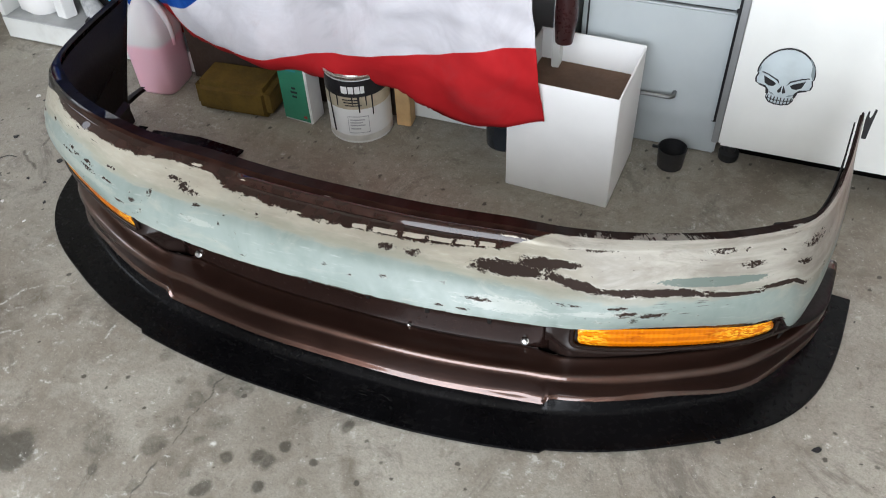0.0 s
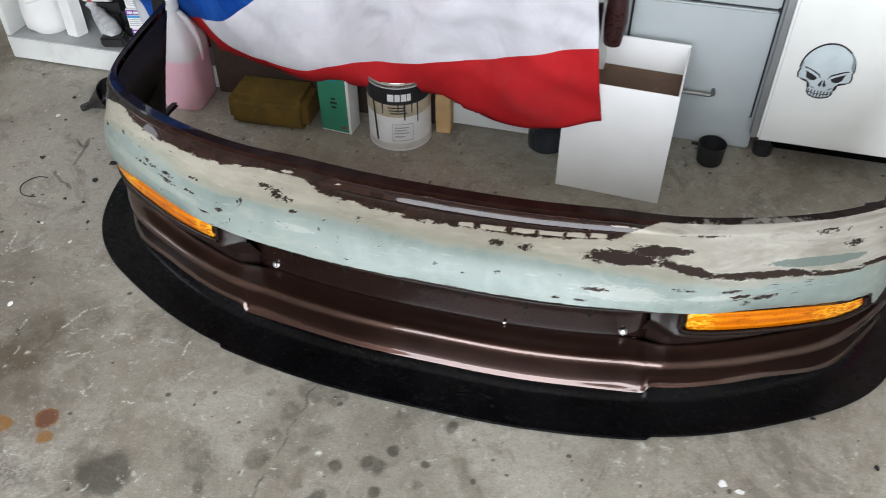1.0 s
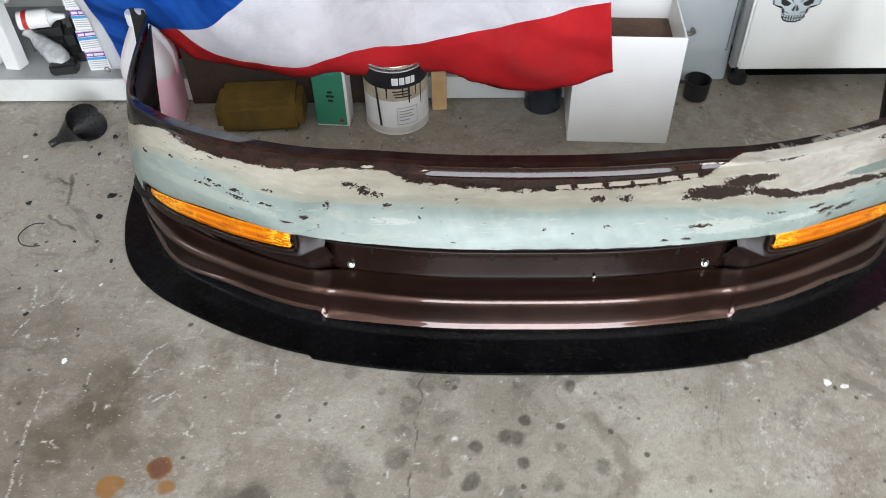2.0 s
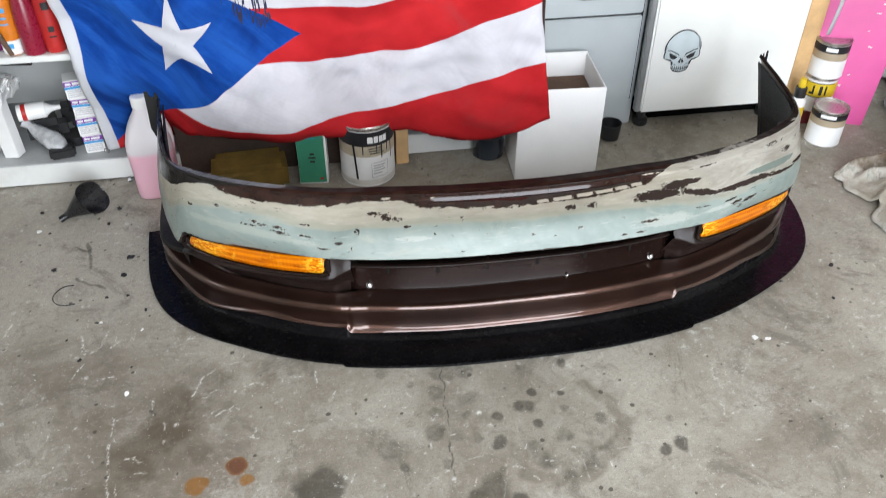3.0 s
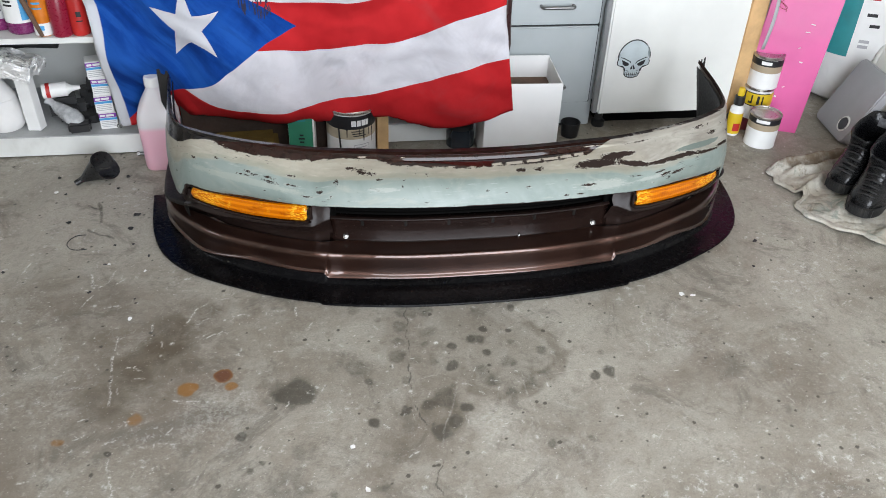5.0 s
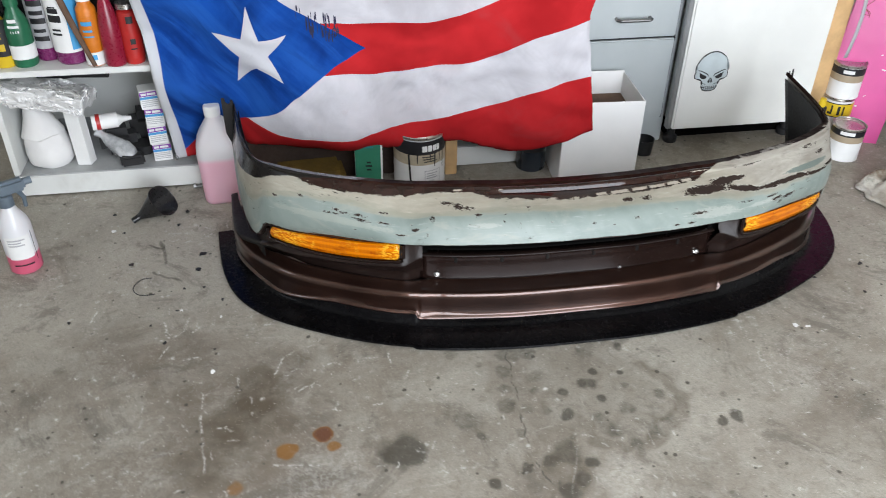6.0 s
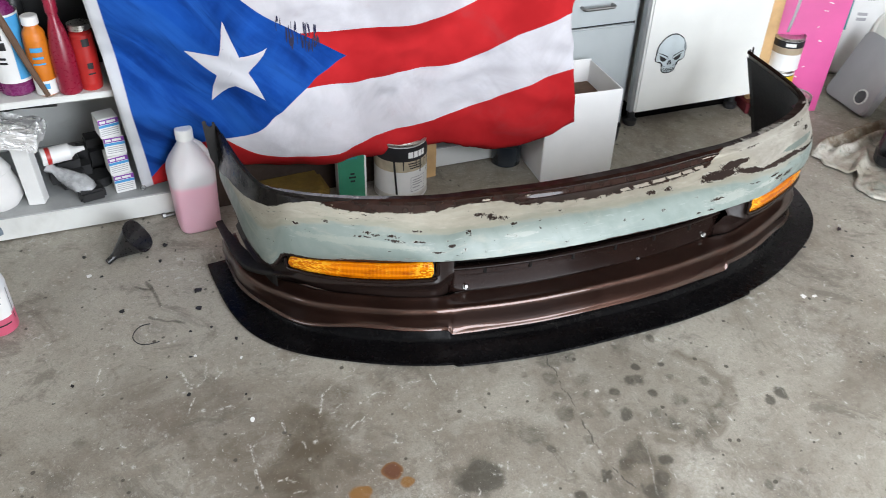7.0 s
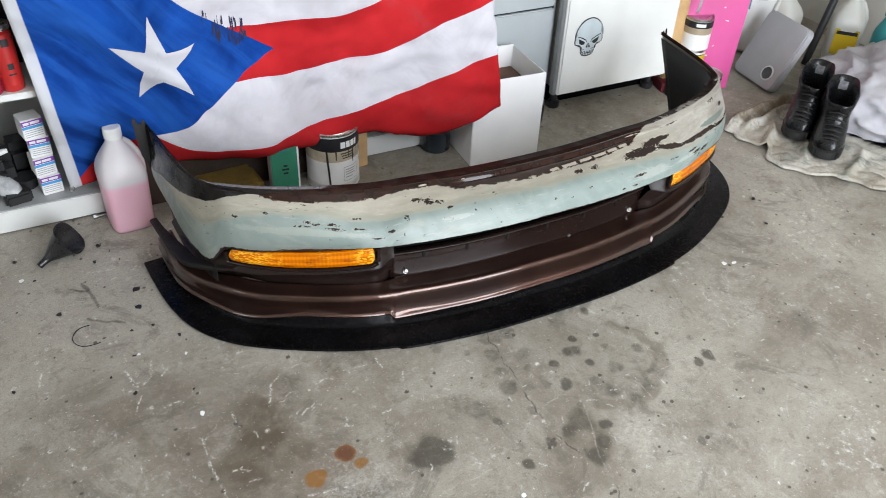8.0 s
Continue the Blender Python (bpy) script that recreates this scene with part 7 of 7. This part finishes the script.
cone_bm = lathe([(0, 0), (0.050, 0.0), (0.066, 0.018), (0.064, 0.05), (0.055, 0.098), (0.059, 0.102), (0.043, 0.15), (0.026, 0.195), (0.010, 0.214), (0.0, 0.216)], 36)
for v in cone_bm.verts:
    v.co += (0.010 * noise.noise_vector(v.co * 14) + 0.003 * noise.noise_vector(v.co * 50)) * min(1.0, v.co.z * 40)
    v.co.x -= 0.10 * v.co.z
cn = link_mesh("paper_roll", cone_bm, worn("white_paper", (0.72, 0.71, 0.7), 0.85, 0, 0, 9, 0.06), sharp=45)
cn.matrix_world = pose(-1.405, 0.80, L, 0, 0, 0)
tagged(cn, "white rolled paper cone on the low shelf", "paper roll")
bx = thing("long_carton", "tall narrow pale grey carton on the low shelf", "carton", (-1.305, 0.775, L), -14, tilt=(-4, -4))
part("body", box_bm(-0.022, 0.022, -0.02, 0.02, 0.0, 0.20, 0.002), M_LABEL, bx)
part("flap", box_bm(-0.0225, 0.0225, -0.0205, 0.0205, 0.186, 0.203, 0.002), M_GREYP, bx)
fo = box_bm(-0.115, 0.115, -0.06, 0.06, 0.0, 0.05, 0.006)
bmesh.ops.subdivide_edges(fo, edges=fo.edges[:], cuts=9, use_grid_fill=True)
for v in fo.verts:
    q = Vector((v.co.x * 16, v.co.y * 22, v.co.z * 30))
    v.co += Vector((0.008 * noise.noise(q), 0.010 * noise.noise(q * 1.6 + Vector((9, 0, 0))), 0.010 * noise.noise(q * 2.1) + 0.026 * abs(noise.noise(q * 0.8 + Vector((0, 7, 0)))) + 0.020 * smooth01(-v.co.x, 0.02, 0.13) * noise.noise(q * 0.5)))
fob = link_mesh("foil_package", fo, M_FOIL, sharp=28)
fob.matrix_world = pose(-1.365, 0.765, L + 0.205, 0, 8, -8)
tagged(fob, "silver foil package lying on the rolls on the low shelf", "package")
dk = link_mesh("black_sleeve", tube([(-0.1, 0, 0), (0, 0.01, 0.015), (0.1, 0, 0.005)], [0.022, 0.028, 0.02], 12), M_BLACK)
dk.matrix_world = pose(-1.30, 0.84, L + 0.262)
tagged(dk, "black rubber sleeve lying on the foil package", "sleeve")


def small_tube(at, turn):
    root = thing("caulk_tube", "white plastic tube with a red band on the low shelf", "tube", at, turn)
    b = tube([(0, 0, 0.024), (0.075, 0, 0.024)], 0.024, 20)
    part("body", b, M_CAPWHITE, root)
    part("band", tube([(0.012, 0, 0.024), (0.024, 0, 0.024)], 0.0247, 20), M_RED, root)
    part("spout", tube([(0.075, 0, 0.024), (0.09, 0, 0.024), (0.115, 0, 0.024)], [0.02, 0.01, 0.006], 14), M_CAPWHITE, root)
    return root


rg = thing("respirator", "black rubber respirator lying on the low shelf", "respirator", (-1.215, 0.84, L), 15)
part("shell", box_bm(-0.055, 0.055, -0.045, 0.045, 0, 0.085, 0.025, None, 4), M_BLACK, rg)
part("filter", lathe([(0, 0), (0.032, 0), (0.034, 0.01), (0.034, 0.028), (0, 0.03)], 24, None, 1, (0.07, -0.03)), M_BLACK, rg)
small_tube((-1.275, 0.815, L + 0.088), 12).parent = None
bg = lathe([(0.0, -0.012), (0.016, -0.010), (0.024, 0.004), (0.027, 0.03), (0.026, 0.055), (0.020, 0.085), (0.012, 0.110), (0.016, 0.130), (0.0, 0.132)], 26)
for v in bg.verts:
    v.co += 0.006 * noise.noise_vector(v.co * 38) + 0.003 * noise.noise_vector(v.co * 90)
bg.transform(pose(0, 0, 0, 0, -66, 0))
bgo = link_mesh("plastic_bag", bg, worn("clear_bag", (0.40, 0.41, 0.42), 0.2, 0, 0.3, 16, 0.45, (0.05, 0.05, 0.05), 0.6, bump=0.4), sharp=40)
bgo.matrix_world = pose(-1.165, 0.755, L + 0.026, 0, 0, -32)
tagged(bgo, "crumpled clear plastic bag of white rags on the low shelf", "plastic bag")
bk = link_mesh("rubber_block", box_bm(-0.035, 0.035, -0.02, 0.02, 0, 0.032, 0.006), M_BLACK)
bk.matrix_world = pose(-1.165, 0.748, L, 0, 0, 12)
tagged(bk, "black rubber sanding block on the low shelf", "sanding block")
bk2 = link_mesh("black_case", box_bm(-0.05, 0.05, -0.05, 0.05, 0, 0.10, 0.026, None, 4), M_BLACK)
bk2.matrix_world = pose(-1.14, 0.93, L, 0, 0, 10)
tagged(bk2, "black plastic tool case on the low shelf", "tool case")

def small_carton():
    root = thing("small_carton", "small white carton with purple and blue printing in a stack", "carton", (0, 0, 0), 0, "stacked cartons")
    part("body", box_bm(-0.027, 0.027, -0.028, 0.028, 0, 0.058, 0.0015), M_LABEL, root)
    part("purple_bar", box_bm(-0.027, 0.027, -0.0288, -0.0281, 0.041, 0.055, 0.0002), M_PURPLE, root)
    part("blue_bar", box_bm(-0.027, 0.027, -0.0288, -0.0281, 0.032, 0.0395, 0.0002), M_BLUE, root)
    for x, w in ((-0.023, 0.015), (-0.005, 0.024)):
        part("print_bar", box_bm(x, x + w, -0.0294, -0.0289, 0.0445, 0.0515, 0.0001), M_LABEL, root)
    for z in (0.008, 0.014, 0.020, 0.026):
        part("print_bar", box_bm(-0.023, 0.022, -0.0288, -0.0281, z, z + 0.002, 0.0001), M_GREYP, root)
    return root


stack_0 = small_carton()
stack_0.matrix_world = pose(-1.078, 0.782, L, 0, 0, 8)
for k, (dx, turn) in enumerate(((-0.006, 12), (-0.002, 5), (-0.010, 14))):
    copy_thing(stack_0, pose(-1.078 + dx, 0.782 + 0.004 * (k % 2), L + 0.0585 * (k + 1), 0, 0, turn))

# hardware by the shelf foot
lb = thing("lag_bolt", "steel lag bolt lying against the shelf foot", "bolt", (-0.985, 0.700, 0.006), 8)
part("shank", tube([(0, 0, 0), (0.05, 0, 0)], 0.004, 10), M_STEEL, lb)
part("bolt_head", tube([(-0.008, 0, 0.002), (0, 0, 0.002)], 0.008, 6), M_STEEL, lb)


# ---- bits on the floor ----
def chip(x, y, l, turn, mat, label, name="paint_chip"):
    b = bmesh.new()
    rng = random.Random(int(1000 * x) + 7)
    pts = [(0.85 * l * (0.5 + 0.6 * rng.random()) * math.cos(a), 0.65 * l * (0.5 + 0.6 * rng.random()) * math.sin(a)) for a in steps(0, 5.4, 8)]
    f = b.faces.new([b.verts.new((px, py, 0.0008 + 0.25 * l * rng.random())) for px, py in pts])
    bmesh.ops.triangulate(b, faces=[f])
    ext = bmesh.ops.extrude_face_region(b, geom=b.faces[:])["geom"]
    bmesh.ops.translate(b, vec=(0, 0, 0.0012), verts=[g for g in ext if isinstance(g, bmesh.types.BMVert)])
    ob = link_mesh(name, b, mat)
    ob.matrix_world = pose(x, y, 0.0004, 0, 0, turn)
    return tagged(ob, label, "debris", "bits on the floor")


chip(-0.950, 0.260, 0.013, 20, M_INK, "black rubber crumb on the floor")
chip(-0.942, 0.332, 0.016, 40, M_INK, "black rubber crumb on the floor")
chip(-0.880, 0.120, 0.008, 70, M_INK, "black rubber crumb on the floor")
chip(-1.130, 0.310, 0.011, 10, M_INK, "black rubber crumb on the floor")
chip(0.574, -0.208, 0.010, 10, M_LABEL, "white paint flake on the floor")
chip(0.545, -0.20, 0.012, 160, M_LABEL, "white paint flake on the floor")
chip(-0.362, -0.628, 0.009, 60, M_LABEL, "white paint flake on the floor")
chip(-0.337, -0.745, 0.010, 120, M_LABEL, "white paint flake on the floor")
chip(0.70, -0.02, 0.008, 30, M_INK, "black crumb on the floor")
chip(0.80, -0.10, 0.008, 130, M_INK, "black crumb on the floor")
for x, y, l, turn in ((-0.93, 0.18, 0.006, 15), (-1.02, 0.49, 0.009, 80), (-1.17, 0.47, 0.007, 30), (-1.21, 0.57, 0.009, 120), (-1.01, -0.03, 0.009, 50), (-1.25, 0.08, 0.008, 100), (-0.99, 0.09, 0.006, 10), (-0.98, 0.18, 0.007, 140), (-1.00, 0.56, 0.012, 60), (-0.89, -0.07, 0.004, 20), (-1.05, 0.04, 0.005, 70), (0.86, 0.02, 0.011, 30)):
    chip(x, y, l, turn, M_INK, "small black rubber crumb on the floor")
for x, y, l, turn in ((-1.20, 0.48, 0.012, 20), (-0.89, -0.15, 0.009, 70), (-0.98, 0.09, 0.007, 130), (-0.88, 0.05, 0.007, 40)):
    chip(x, y, l, turn, M_LABEL, "white paint flake on the floor")
wire = [(-1.072 + 0.040 * math.cos(q), 0.203 + 0.038 * math.sin(q)) for q in steps(1.5, 5.2, 24)]
wr = link_mesh("wire", tube([(x, y, 0.0014 + 0.0016 * math.sin(0.4 * k) ** 2) for k, (x, y) in enumerate(wire)], 0.0012, 6), M_INK)
tagged(wr, "thin curled dark wire lying on the floor", "wire")
pn = link_mesh("brown_panel", box_bm(-0.31, 0.31, -0.004, 0.004, 0, 0.19, 0.0015), worn("dark_hardboard", (0.045, 0.028, 0.02), 0.8, 0, 0, 9, 0.25))
pn.matrix_world = pose(-0.525, 0.7095, 0.0, 0, 0, 0)
tagged(pn, "dark brown hardboard panel standing behind the sponge", "panel")
